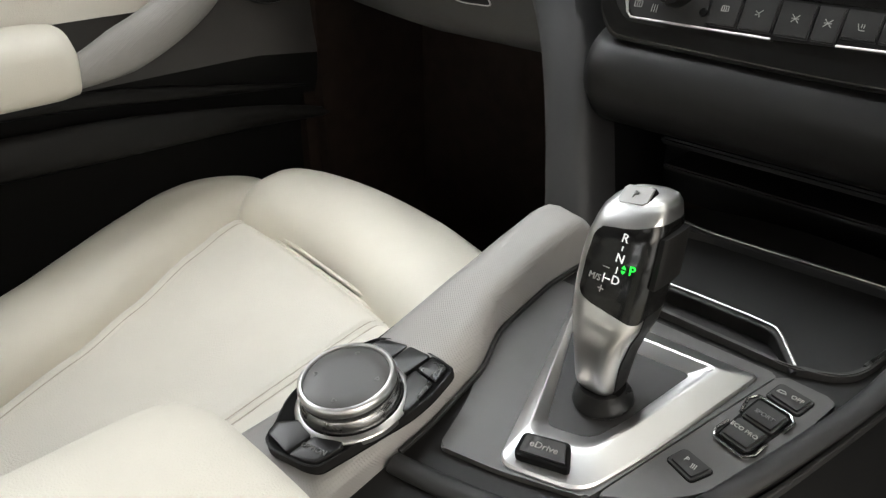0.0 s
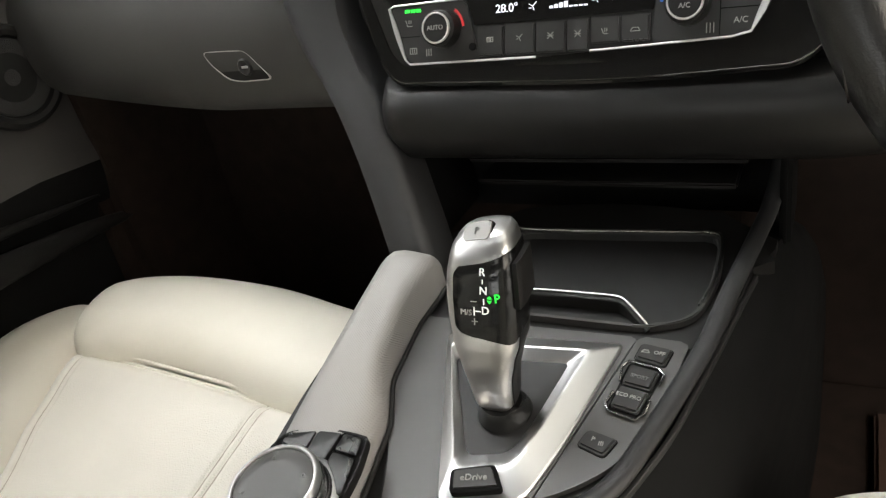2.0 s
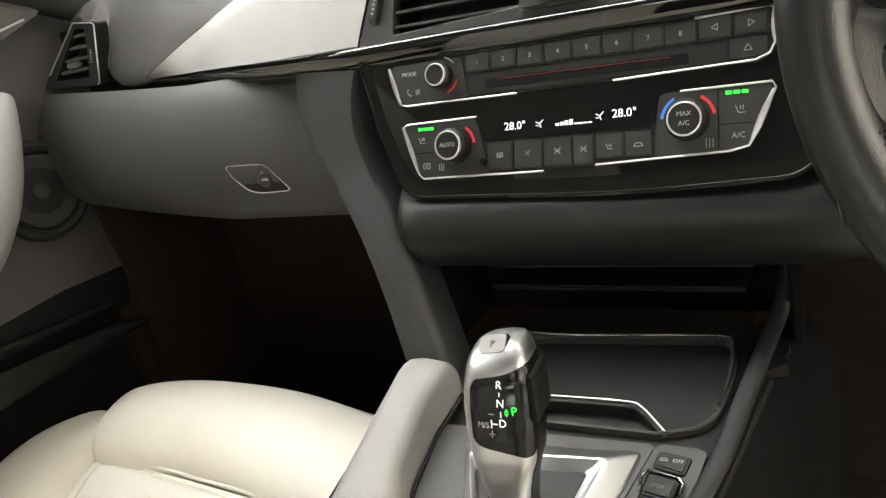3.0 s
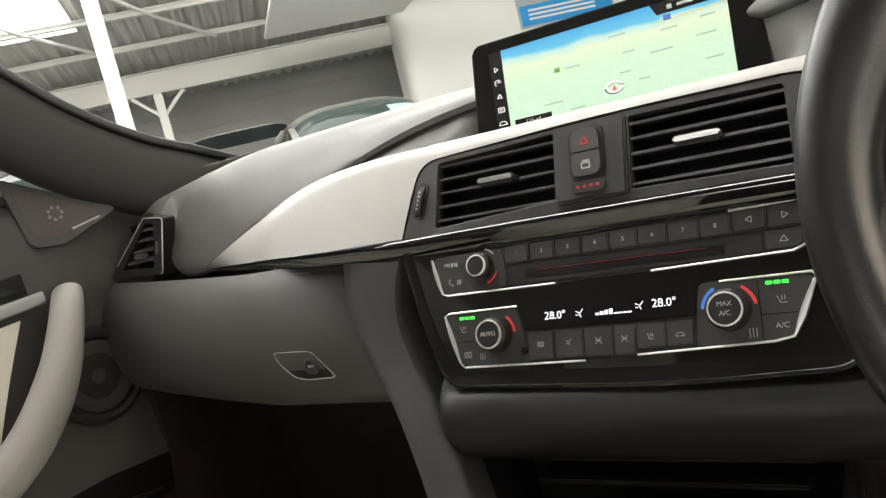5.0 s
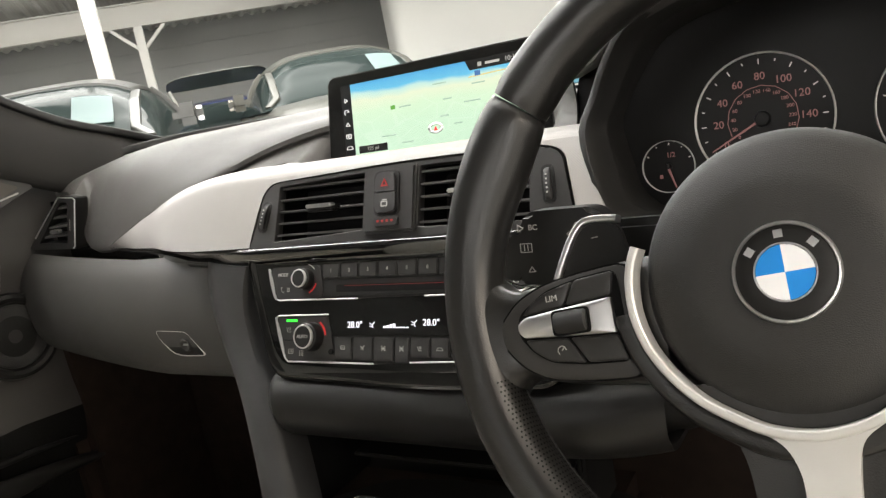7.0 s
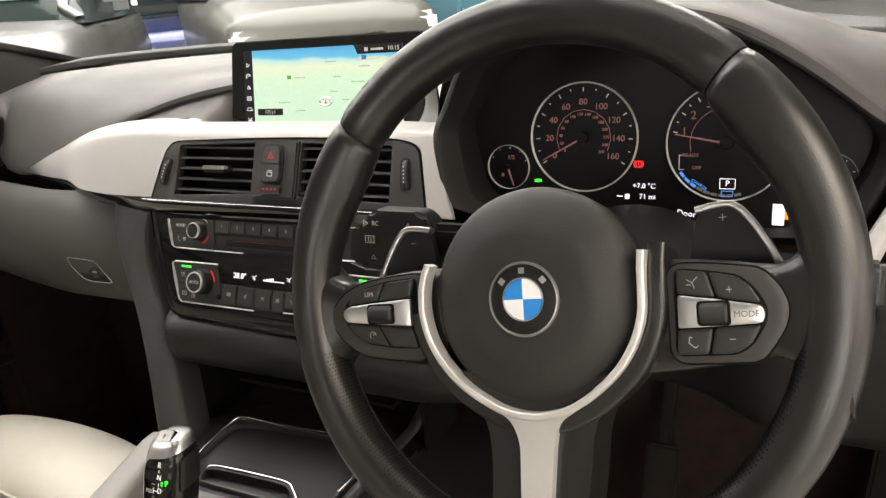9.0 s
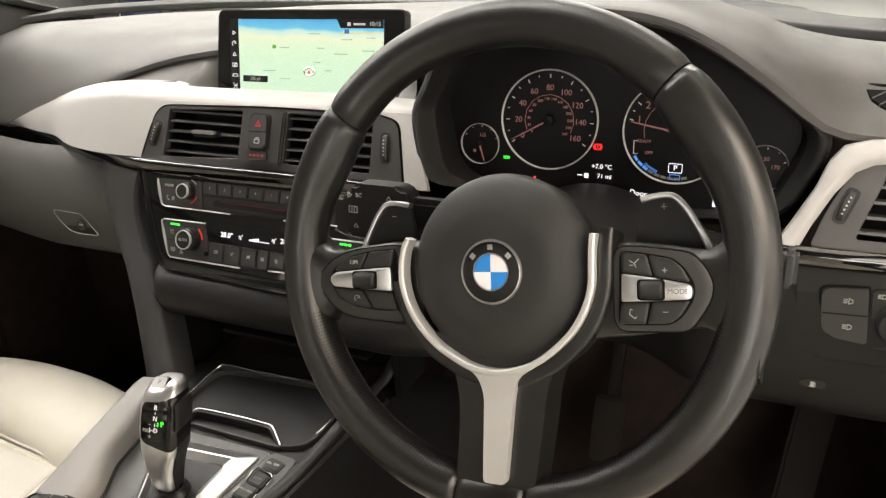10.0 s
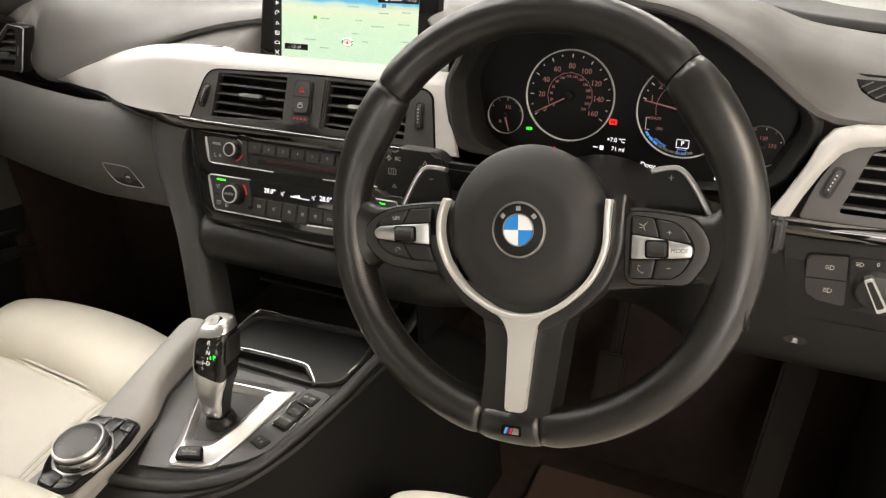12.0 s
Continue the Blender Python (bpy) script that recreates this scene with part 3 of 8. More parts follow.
# driver's side lower panels
def knee_panel():
    prof = smooth_path([(0, 0.205, 0.582), (0, 0.196, 0.560), (0, 0.190, 0.52), (0, 0.194, 0.46), (0, 0.205, 0.432), (0, 0.24, 0.420), (0, 0.34, 0.43)], 5)

    def fn(u, v):
        x = lerp(0.170, 0.705, u)
        p = prof[round(v * (len(prof) - 1))]
        mid = math.exp(-((x - 0.36) / 0.105) ** 4) * 0.06
        return (x, p.y + 0.02 * (x > 0) * max(x - 0.60, 0) + mid - 0.0, p.z)
    return sheet(fn, 40, len(prof) - 1, 0.006)


dpart("knee_panel", knee_panel(), KNEE, "charcoal lower panel on the driver's side, shade put into its colour")
dpart("column_shroud", loft([[V((0.3557 + 0.055 * math.cos(a) * s + 0.02 * t, lerp(0.048, 0.25, t), 0.572 - 0.012 * t + (0.036 if math.sin(a) > 0 else 0.062) * math.sin(a) * s)) for a in [2 * math.pi * i / 24 for i in range(24)]] for t, s in ((0, 0.9), (0.02, 1.0), (0.5, 1.12), (1.0, 1.2))]), PLASTIC, "black steering column shroud")

# trim frame round the driver's outer vent
def trim_right():
    def fn(u, v):
        pts = [(0.539, 0.587), (0.548, 0.603), (0.562, 0.629), (0.570, 0.650), (0.579, 0.6615), (0.598, 0.667), (0.72, 0.672)]
        ins = [(0.556, 0.587), (0.563, 0.603), (0.576, 0.627), (0.589, 0.644), (0.601, 0.650), (0.628, 0.6545), (0.72, 0.658)]
        k = u * (len(pts) - 1)
        i = min(int(k), len(pts) - 2)
        a, b = V(pts[i]).lerp(V(pts[i + 1]), k - i), V(ins[i]).lerp(V(ins[i + 1]), k - i)
        p = a.lerp(b, v)
        return (p.x, 0.190 + 0.40 * (p.y - 0.586) - 0.004 * math.sin(math.pi * v), p.y)
    return sheet(fn, 36, 4, 0.008, (0, 1, 0))


dpart("trim_arch", trim_right(), TRIM, "pale textured trim arch")
STRIP_R = smooth_path([(0.535, 0.190, 0.578), (0.60, 0.188, 0.579), (0.72, 0.196, 0.580)], 8)
dpart("gloss_strip", sweep(STRIP_R, circle(0.007, 12, 0.009)), GLOSS, "gloss black strip")

# ---- centre stack ----
def vent_cell(parent, x0, x1, y0, y1, slats, tab, lean=0.0):
    """An opening with dark depth behind, slats across and a silver tab."""
    part("vent_duct", join(rbox(x0, x1, y0, y1, -0.052, -0.048, 0), rbox(x0 - 0.003, x0, y0, y1, -0.05, -0.004, 0), rbox(x1, x1 + 0.003, y0, y1, -0.05, -0.004, 0), rbox(x0, x1, y1, y1 + 0.003, -0.05, -0.004, 0), rbox(x0, x1, y0 - 0.003, y0, -0.05, -0.004, 0)), DARK, parent)
    for i in range(slats):
        y = lerp(y0, y1, (i + 0.5) / slats)
        ob = part("slat", rbox(x0 - 0.001, x1 + 0.001, -0.0011, 0.0011, -0.017, 0.0, 0.0008), SLAT, parent)
        ob.matrix_local = pose(0, y, -0.003, 10)
    if tab:
        y = lerp(y0, y1, (slats // 2 - (0 if slats % 2 else 0.5) + 0.5) / slats)
        ob = part("vent_tab", rbox(tab - 0.016, tab + 0.016, -0.003, 0.003, -0.006, 0.010, 0.0018), PLASTIC, parent)
        ob.matrix_local = pose(0, y, -0.002, 10)
        ob2 = part("tab_trim", rbox(tab - 0.0155, tab + 0.0155, 0.0005, 0.0042, 0.0035, 0.0115, 0.0012), SILVER, parent, "satin silver tab trim")
        ob2.matrix_local = pose(0, y, -0.002, 10)


def thumbwheel(parent, x, y, h=0.027, turn=0.0):
    part("thumbwheel_well", prism(rrect(0.011, h + 0.004, 0.0045), -0.002, 0.0012, 0.0005), PLASTIC, parent, m=at2(x, y, 0, turn))
    bm = lathe([(0, -0.0028), (0.011, -0.0028), (0.0122, -0.002), (0.0122, 0.002), (0.011, 0.0028), (0, 0.0028)], 28)
    bm.transform(pose(0, 0, 0, 0, 90, 0))
    for v in bm.verts:
        v.co.y *= h / 0.0244
        v.co.z *= 0.4
    part("thumbwheel", bm, RUBBER, parent, m=at2(x, y, 0, turn))
    for i in range(5):
        part("thumbwheel_dot", rbox(-0.0007, 0.0007, -0.0007, 0.0007, 0.0046, 0.0053, 0.0002), PALE_INK, parent, m=at2(x, y + 0, 0, turn) @ at2(0, lerp(-0.007, 0.007, i / 4)))


vent = thing("centre_air_vents", STACK, "black twin air vents with horizontal slats and silver tabs", "air vent")
_big = rounded(mm((-184, 57), (-176, 82), (-163.5, 121.5), (0, 127), (130, 125.8), (151, 120), (163, 57)), [0.002, 0.01, 0.022, 0.05, 0.012, 0.016, 0.002], 6)
_out = [((p[0] + 0.0105) * 0.985 - 0.0105, (p[1] - 0.092) * 0.950 + 0.092) for p in _big]
part("vent_surround", ring_plate(_big, _out, -0.012, 0.0008, 0.001), GLOSS, vent, "gloss black vent surround")


def plate_with_holes(name, outer, holes, z0, z1, material, parent, label=""):
    """A plate whose outline and openings come from one flat filled curve."""
    data = bpy.data.curves.new("outline", "CURVE")
    data.dimensions, data.fill_mode, data.extrude, data.bevel_depth, data.bevel_resolution = "2D", "BOTH", (z1 - z0) / 2 - 0.0006, 0.0006, 1
    for pts in (outer, *holes):
        s = data.splines.new("POLY")
        s.points.add(len(pts) - 1)
        for q, p in zip(s.points, pts):
            q.co = (p[0], p[1], 0, 1)
        s.use_cyclic_u = True
    tmp = bpy.data.objects.new("outline", data)
    scene.collection.objects.link(tmp)
    mesh = bpy.data.meshes.new_from_object(tmp.evaluated_get(bpy.context.evaluated_depsgraph_get()))
    bpy.data.objects.remove(tmp)
    bpy.data.curves.remove(data)
    mesh.transform(pose(0, 0, (z0 + z1) / 2))
    mesh.materials.clear()
    mesh.materials.append(material)
    mesh.shade_smooth()
    mesh.set_sharp_from_angle(angle=radians(35))
    ob = new(name, mesh)
    ob.parent = parent
    if label:
        ob["label"] = label
    return ob


_hl = rounded(mm((-150, 62.5), (-145, 117.5), (-39.5, 121), (-40.5, 68)), 0.003, 3)
_hr = rounded(mm((16, 67), (17.5, 121.5), (122, 120), (123, 65.5)), 0.003, 3)
plate_with_holes("vent_frame", _out, [_hl, _hr], -0.010, 0.0004, VENT_FRAME, vent)
_hole = [((p[0] + 0.0105) * 1.003 - 0.0105, max((p[1] - 0.092) * 1.008 + 0.092, 0.0562)) for p in _big]
_face_out = rounded(mm((-163.5, 55.5), (-163.5, 126.6), (163.5, 128.4), (164.5, 121), (167, 110), (172.6, 97), (180, 78), (188, 55.5)), [0.001, 0.001, 0.002, 0.01, 0.02, 0.02, 0.02, 0.001], 4)
plate_with_holes("trim_fascia", _face_out, [_hole], -0.008, -0.0003, TRIM, dash, "pale textured trim round the vents").matrix_local = INV @ STACK
vent_cell(vent, -0.151, -0.0405, 0.064, 0.121, 5, -0.088)
vent_cell(vent, 0.0165, 0.1235, 0.066, 0.1215, 5, 0.066)
part("vent_bridge", prism(rounded(mm((-40.5, 64), (-39, 123), (17, 123), (15.5, 64)), 0.003, 3), -0.006, 0.005, 0.002), VENT_FRAME, vent)
thumbwheel(vent, -0.1625, 0.088, turn=-16)
thumbwheel(vent, 0.1385, 0.093, turn=5)

hazard = thing("hazard_switch_block", STACK @ at2(-0.0125, 0.0, 0.005), "dark grey switch block with hazard, lock and heater buttons", "switch")
part("switch_well", prism(rrect(0.027, 0.040, 0.006, cy=0.0985), -0.001, 0.0012, 0.0005), PLASTIC, hazard)
part("hazard_button", prism(rounded(mm((-11, 99.5), (11, 99.5), (10, 116.5), (-10, 116.5)), [0.001, 0.001, 0.006, 0.006], 4), 0, 0.0042, 0.0012), GREY, hazard)
part("lock_button", prism(rounded(mm((-11, 81), (11, 81), (11, 98.5), (-11, 98.5)), [0.006, 0.006, 0.001, 0.001], 4), 0, 0.0042, 0.0012), GREY, hazard)
part("hazard_triangle", ring_plate(mm((-4, 104), (4, 104), (0, 111)), mm((-2.0, 105.2), (2.0, 105.2), (0, 108.8)), 0.0040, 0.0047), WARN_RED, hazard, "red warning triangle")
part("lock_mark", join(ring_plate(rrect(0.007, 0.005, 0.001, cy=0.0885), rrect(0.005, 0.003, 0.0006, cy=0.0885), 0.004, 0.0047), rbox(-0.002, 0.003, 0.0915, 0.0925, 0.004, 0.0047, 0)), PALE_INK, hazard)
part("heater_button", prism(rrect(0.026, 0.0085, 0.0035, cy=0.0735), 0, 0.003, 0.001), BUTTON, hazard)
part("heater_mark", join(*[rbox(x - 0.0012, x + 0.0012, 0.0727, 0.0746, 0.0028, 0.0034, 0) for x in (-0.0075, -0.0025, 0.0025, 0.0075)]), WARN_RED, hazard, "red heater symbols")

bezel = thing("control_panel_bezel", STACK, "gloss piano-black bezel round the radio and climate controls", "bezel")
_bz = rounded(mm((-184, 47), (-166, -8), (-150, -52), (-137, -66), (35, -70), (140, -64), (156, -48), (161, -30), (160, 50)), [0.004, 0.02, 0.012, 0.012, 0.05, 0.012, 0.008, 0.01, 0.004], 5)
part("bezel_plate", prism(_bz, -0.016, -0.0002, 0.003, 3), GLOSS, bezel)


_bi = [((p[0] + 0.011) * 0.985 - 0.011, (p[1] + 0.008) * 0.955 - 0.008) for p in _bz]
part("bezel_rim", ring_plate(_bz, _bi, -0.004, 0.0016, 0.0009), GLOSS, bezel, "raised gloss black rim")


def bezel_lip():
    """The edge of the bezel, flaring out in a hollow curve along its sides and foot."""
    rings = []
    for z1, s in ((-0.010, 0.0), (0.0014, 0.0), (0.0024, 0.04), (0.0025, 0.12), (0.0017, 0.35), (0.0010, 0.60), (0.0006, 0.82), (0.0004, 1.0)):
        row = []
        for x, y in _bz:
            fade = min(max((0.052 - y) / 0.07, 0.0), 1.0)
            xs = -0.011 + (x + 0.011) * (0.996 - 0.050 * s)
            ys = y * (0.975 - 0.17 * s) if y < 0 else y
            row.append((xs, ys, z1 * fade if z1 > 0 else z1))
        rings.append(row)
    return loft(rings, False, False)


part("bezel_lip", bezel_lip(), GLOSS, bezel, "flared gloss black lower lip", angle=60)


def chrome_line(parent, pts, r=0.0008, n=6, name="chrome_line"):
    return part(name, sweep([V((p[0], p[1], 0.0022)) for p in pts], circle(r, 8)), LINE, parent, "thin chrome line")


def icon(parent, kind, x, y, s=0.0035, z=0.0031, mat=None):
    """Small printed switch symbols, drawn as plain strokes."""
    mat = mat or PALE_INK
    w = 0.00024

    def bar(x0, y0, x1, y1):
        d = V((x1 - x0, y1 - y0))
        n = V((-d.y, d.x)).normalized() * w
        bm = bmesh.new()
        q = [V((x0, y0)) + n, V((x0, y0)) - n, V((x1, y1)) - n, V((x1, y1)) + n]
        lo = [bm.verts.new((p.x, p.y, z)) for p in q]
        hi = [bm.verts.new((p.x, p.y, z + 0.0004)) for p in q]
        bm.faces.new(hi)
        bm.faces.new(lo[::-1])
        for i in range(4):
            bm.faces.new((lo[i], lo[(i + 1) % 4], hi[(i + 1) % 4], hi[i]))
        return bm
    b = []
    if kind == "seat":
        b = [bar(x - s, y + s, x - s * 0.4, y - s * 0.6), bar(x - s * 0.4, y - s * 0.6, x + s, y - s * 0.6), bar(x, y, x, y + s), bar(x + s * 0.6, y, x + s * 0.6, y + s)]
    elif kind == "fan":
        b = [bar(x - s, y - s, x + s, y + s), bar(x - s, y + s, x + s, y - s), bar(x - s, y, x + s, y)]
    elif kind == "car":
        b = [bar(x - s * 1.4, y - s * 0.4, x + s * 1.4, y - s * 0.4), bar(x - s * 0.8, y + s * 0.6, x + s * 0.8, y + s * 0.6), bar(x - s * 0.8, y + s * 0.6, x - s * 1.4, y - s * 0.4), bar(x + s * 0.8, y + s * 0.6, x + s * 1.4, y - s * 0.4)]
    elif kind == "window":
        b = [bar(x - s, y - s * 0.7, x + s, y - s * 0.7), bar(x + s, y - s * 0.7, x + s, y + s * 0.7), bar(x + s, y + s * 0.7, x - s, y + s * 0.7), bar(x - s, y + s * 0.7, x - s, y - s * 0.7), bar(x - s * 0.3, y - s * 0.5, x - s * 0.3, y + s * 0.5), bar(x + s * 0.3, y - s * 0.5, x + s * 0.3, y + s * 0.5)]
    elif kind == "air":
        b = [bar(x - s, y + s * 0.6, x, y), bar(x, y, x + s, y + s), bar(x, y, x + s * 0.4, y - s), bar(x - s, y - s * 0.4, x - s * 0.2, y - s * 0.4)]
    elif kind == "waves":
        b = [bar(x + d, y - s, x + d, y + s) for d in (-s * 0.7, 0, s * 0.7)]
    elif kind == "left":
        b = [bar(x - s * 0.7, y, x + s * 0.5, y + s * 0.7), bar(x - s * 0.7, y, x + s * 0.5, y - s * 0.7), bar(x + s * 0.5, y - s * 0.7, x + s * 0.5, y + s * 0.7)]
    elif kind == "right":
        b = [bar(x + s * 0.7, y, x - s * 0.5, y + s * 0.7), bar(x + s * 0.7, y, x - s * 0.5, y - s * 0.7), bar(x - s * 0.5, y - s * 0.7, x - s * 0.5, y + s * 0.7)]
    elif kind == "up":
        b = [bar(x - s * 0.8, y - s * 0.5, x + s * 0.8, y - s * 0.5), bar(x - s * 0.8, y - s * 0.5, x, y + s * 0.7), bar(x + s * 0.8, y - s * 0.5, x, y + s * 0.7)]
    elif kind == "down":
        b = [bar(x - s * 0.8, y + s * 0.5, x + s * 0.8, y + s * 0.5), bar(x - s * 0.8, y + s * 0.5, x, y - s * 0.7), bar(x + s * 0.8, y + s * 0.5, x, y - s * 0.7)]
    elif kind == "phone":
        b = [bar(x - s * 0.7, y + s, x - s * 0.9, y - s * 0.1), bar(x - s * 0.9, y - s * 0.1, x + s * 0.2, y - s), bar(x - s * 0.7, y + s, x - s * 0.2, y + s * 0.8), bar(x + s * 0.2, y - s, x + s * 0.7, y - s * 0.6)]
    elif kind == "lamp":
        b = [bar(x, y - s * 0.8, x, y + s * 0.8), bar(x, y + s * 0.8, x + s, y + s * 0.4), bar(x + s, y + s * 0.4, x + s, y - s * 0.4), bar(x + s, y - s * 0.4, x, y - s * 0.8)] + [bar(x - s * 1.3, y + d, x - s * 0.3, y + d) for d in (-s * 0.5, 0, s * 0.5)]
    elif kind == "plus":
        b = [bar(x - s * 0.6, y, x + s * 0.6, y), bar(x, y - s * 0.6, x, y + s * 0.6)]
    elif kind == "minus":
        b = [bar(x - s * 0.6, y, x + s * 0.6, y)]
    elif kind == "bars":
        b = [bar(x - s, y, x + s, y)]
    elif kind == "dial":
        b = [bar(x + s * math.cos(a), y + s * math.sin(a), x + s * math.cos(a + 0.8), y + s * math.sin(a + 0.8)) for a in (0, 0.8, 1.6, 2.4, 3.2)] + [bar(x, y, x + s * 0.7, y + s * 0.7)]
    return part("symbol", join(*b), mat, parent)


def knob(parent, x, y, r, h, ring=True, z=0.002):
    part("knob_body", lathe([(0, h), (r * 0.70, h), (r * 0.74, h - 0.0006), (r * 0.74, h - 0.002), (r * 0.98, h - 0.004), (r, h - 0.006), (r * 1.02, 0.0), (0, 0.0)], 40), PLASTIC, parent, m=at2(x, y, z))
    if ring:
        part("knob_ring", lathe([(r * 0.74, h - 0.0006), (r * 0.755, h + 0.0005), (r * 0.82, h + 0.0003), (r * 0.845, h - 0.0012), (r * 0.80, h - 0.003)], 40), LINE, parent, "chrome ring", m=at2(x, y, z))


def arc(parent, x, y, r, a0, a1, mat, w=0.0008, z=0.0028, name="marking"):
    pts = [V((x + r * math.cos(radians(lerp(a0, a1, i / 10))), y + r * math.sin(radians(lerp(a0, a1, i / 10))), z)) for i in range(11)]
    return part(name, sweep(pts, rrect(2 * w, 0.0006, 0.0001, 1)), mat, parent)


radio = thing("radio_panel", STACK, "black radio panel with station buttons, disc slot and volume knob", "radio")
part("panel_body", prism(rounded(mm((-153, 38), (-143, 7), (-60, 7), (120, 10), (127, 18), (126, 42)), [0.006, 0.006, 0.002, 0.006, 0.006, 0.003], 4), -0.004, 0.0008, 0.0006), PLASTIC, radio)
part("volume_field", prism(rounded(mm((-152, 38), (-142, 7.5), (-84, 8.5), (-89, 39)), 0.005, 4), 0, 0.0020, 0.0008), BUTTON, radio)
knob(radio, -0.1060, 0.0262, 0.0100, 0.011)
lettering("MODE", 0.0045, at2(-0.1345, 0.0305, 0.0021), PALE_INK, radio)
icon(radio, "phone", -0.1345, 0.0165, 0.0026, 0.0018)
icon(radio, "waves", -0.1275, 0.0165, 0.0020, 0.0018)
arc(radio, -0.1060, 0.0262, 0.0138, -70, -20, RED_INK, 0.0005)
arc(radio, -0.1060, 0.0262, 0.0138, 40, 75, PALE_INK, 0.0004)
for i in range(8):
    x0, x1 = lerp(-0.0855, 0.0815, i / 8), lerp(-0.0855, 0.0815, (i + 1) / 8)
    part("station_button", prism(rounded([(x0 + 0.0004, 0.0255), (x1 - 0.0004, 0.0257), (x1 - 0.0004, 0.0395), (x0 + 0.0004, 0.039)], 0.001, 2), 0, 0.0034, 0.0012), BUTTON, radio)
    lettering(str(i + 1), 0.0046, at2((x0 + x1) / 2, 0.0325, 0.0034), PALE_INK, radio)
for x0, x1, k in ((0.082, 0.1025, "left"), (0.1035, 0.1235, "right")):
    part("skip_button", prism(rrect(x1 - x0, 0.0145, 0.001, 2, (x0 + x1) / 2, 0.0335), 0, 0.0034, 0.0012), BUTTON, radio)
    icon(radio, k, (x0 + x1) / 2, 0.0335, 0.0030, 0.0033)
part("eject_button", prism(rrect(0.0215, 0.0125, 0.001, 2, 0.1115, 0.0185), 0, 0.0032, 0.001), BUTTON, radio)
icon(radio, "up", 0.1115, 0.0185, 0.0030, 0.0031)
part("disc_slot_plate", prism(rounded(mm((-82, 9), (99, 11), (99, 24), (-83, 24)), 0.002, 2), 0, 0.0018, 0.0005), PLASTIC, radio)
part("disc_slot", prism(rrect(0.145, 0.0068, 0.0015, 2, 0.003, 0.0165), 0, 0.0022, 0.0002), DARK, radio)
part("disc_slot_light", rbox(-0.060, 0.064, 0.0186, 0.0189, 0.002, 0.0026, 0.0001), SLOT_RED, radio, "thin red lit line over the disc slot")
chrome_line(radio, mm((-152, 36), (-143, 8), (-138, 6.5), (-45, 7)), 0.0008)
chrome_line(radio, mm((26, 8), (116, 10.5), (124, 14), (127, 20), (126.5, 41), (124, 42.5), (80, 41)), 0.0008)

climate = thing("climate_panel", STACK, "black climate panel with two chrome-ringed knobs and lit display", "climate control")
part("panel_body", prism(rounded(mm((-142, -8), (-127, -50), (-50, -51), (110, -44), (127, -4)), [0.005, 0.006, 0.002, 0.008, 0.006], 4), -0.004, 0.0006, 0.0005), PLASTIC, climate)
part("left_field", prism(rounded(mm((-142, -8), (-127, -49.5), (-68, -50), (-79, -7)), 0.005, 4), 0, 0.0020, 0.0008), BUTTON, climate)
part("right_field", prism(rounded(mm((56, -4), (52, -46), (111, -43), (126, -4)), 0.005, 4), 0, 0.0020, 0.0008), BUTTON, climate)
part("display_glass", prism(rounded(mm((-78, -6.5), (-72, -26), (53, -25), (56, -4)), 0.0015, 3), 0, 0.0022, 0.0004), GLOSS, climate, "black display glass")
for t, x in (("28.0\u00b0", -0.047), ("28.0\u00b0", 0.033)):
    lettering(t, 0.0080, at2(x, -0.0165 + (0.002 if x > 0 else 0), 0.0024), SCREEN_WHITE, climate, "lit_figures")
icon(climate, "air", -0.028, -0.0165, 0.0028, 0.0022, SCREEN_WHITE)
icon(climate, "air", 0.016, -0.0150, 0.0028, 0.0022, SCREEN_WHITE)
part("fan_level", join(*[rbox(-0.016 + 0.0034 * i, -0.0135 + 0.0034 * i, -0.0190, -0.0180 + 0.0007 * max(4 - abs(i - 3), 0) * (i < 4), 0.0022, 0.0026, 0) for i in range(8)]), SCREEN_WHITE, climate, "lit fan level bars")
knob(climate, -0.0960, -0.0272, 0.0130, 0.014)
knob(climate, 0.0745, -0.0232, 0.0132, 0.014)
lettering("AUTO", 0.0046, at2(-0.0960, -0.0272, 0.0163), PALE_INK, climate)
lettering("MAX", 0.0043, at2(0.0745, -0.0200, 0.0163), PALE_INK, climate)
lettering("A/C", 0.0043, at2(0.0745, -0.0260, 0.0163), PALE_INK, climate)
arc(climate, -0.0960, -0.0272, 0.0158, 5, 55, RED_INK, 0.0009)
arc(climate, 0.0745, -0.0232, 0.0168, 10, 60, RED_INK, 0.0010)
arc(climate, 0.0745, -0.0232, 0.0168, 120, 172, BLUE_INK, 0.0010)
part("sensor_dot", lathe([(0, 0.0032), (0.0026, 0.0030), (0.0032, 0.0)], 20), DARK, climate, m=at2(-0.0735, -0.0405, 0))
for x0, x1, y0, y1, k in ((-0.1325, -0.1180, -0.0265, -0.0165, "seat"), (-0.1280, -0.1160, -0.0465, -0.0355, "window"), (0.0960, 0.1165, -0.0260, -0.0125, "seat")):
    icon(climate, k, (x0 + x1) / 2, (y0 + y1) / 2, 0.0028, 0.0019)
icon(climate, "waves", -0.1090, -0.0425, 0.0026, 0.0019)
icon(climate, "waves", 0.0875, -0.0385, 0.0030, 0.0019)
for _k in ((-0.137, -0.116, -0.0311, -0.0304), (0.093, 0.119, -0.0279, -0.0272), (0.0928, 0.0934, -0.0440, -0.006)):
    part("key_gap", rbox(*_k, 0.0016, 0.0023, 0), DARK, climate)
lettering("A/C", 0.0050, at2(0.1050, -0.0350, 0.0021), PALE_INK, climate)
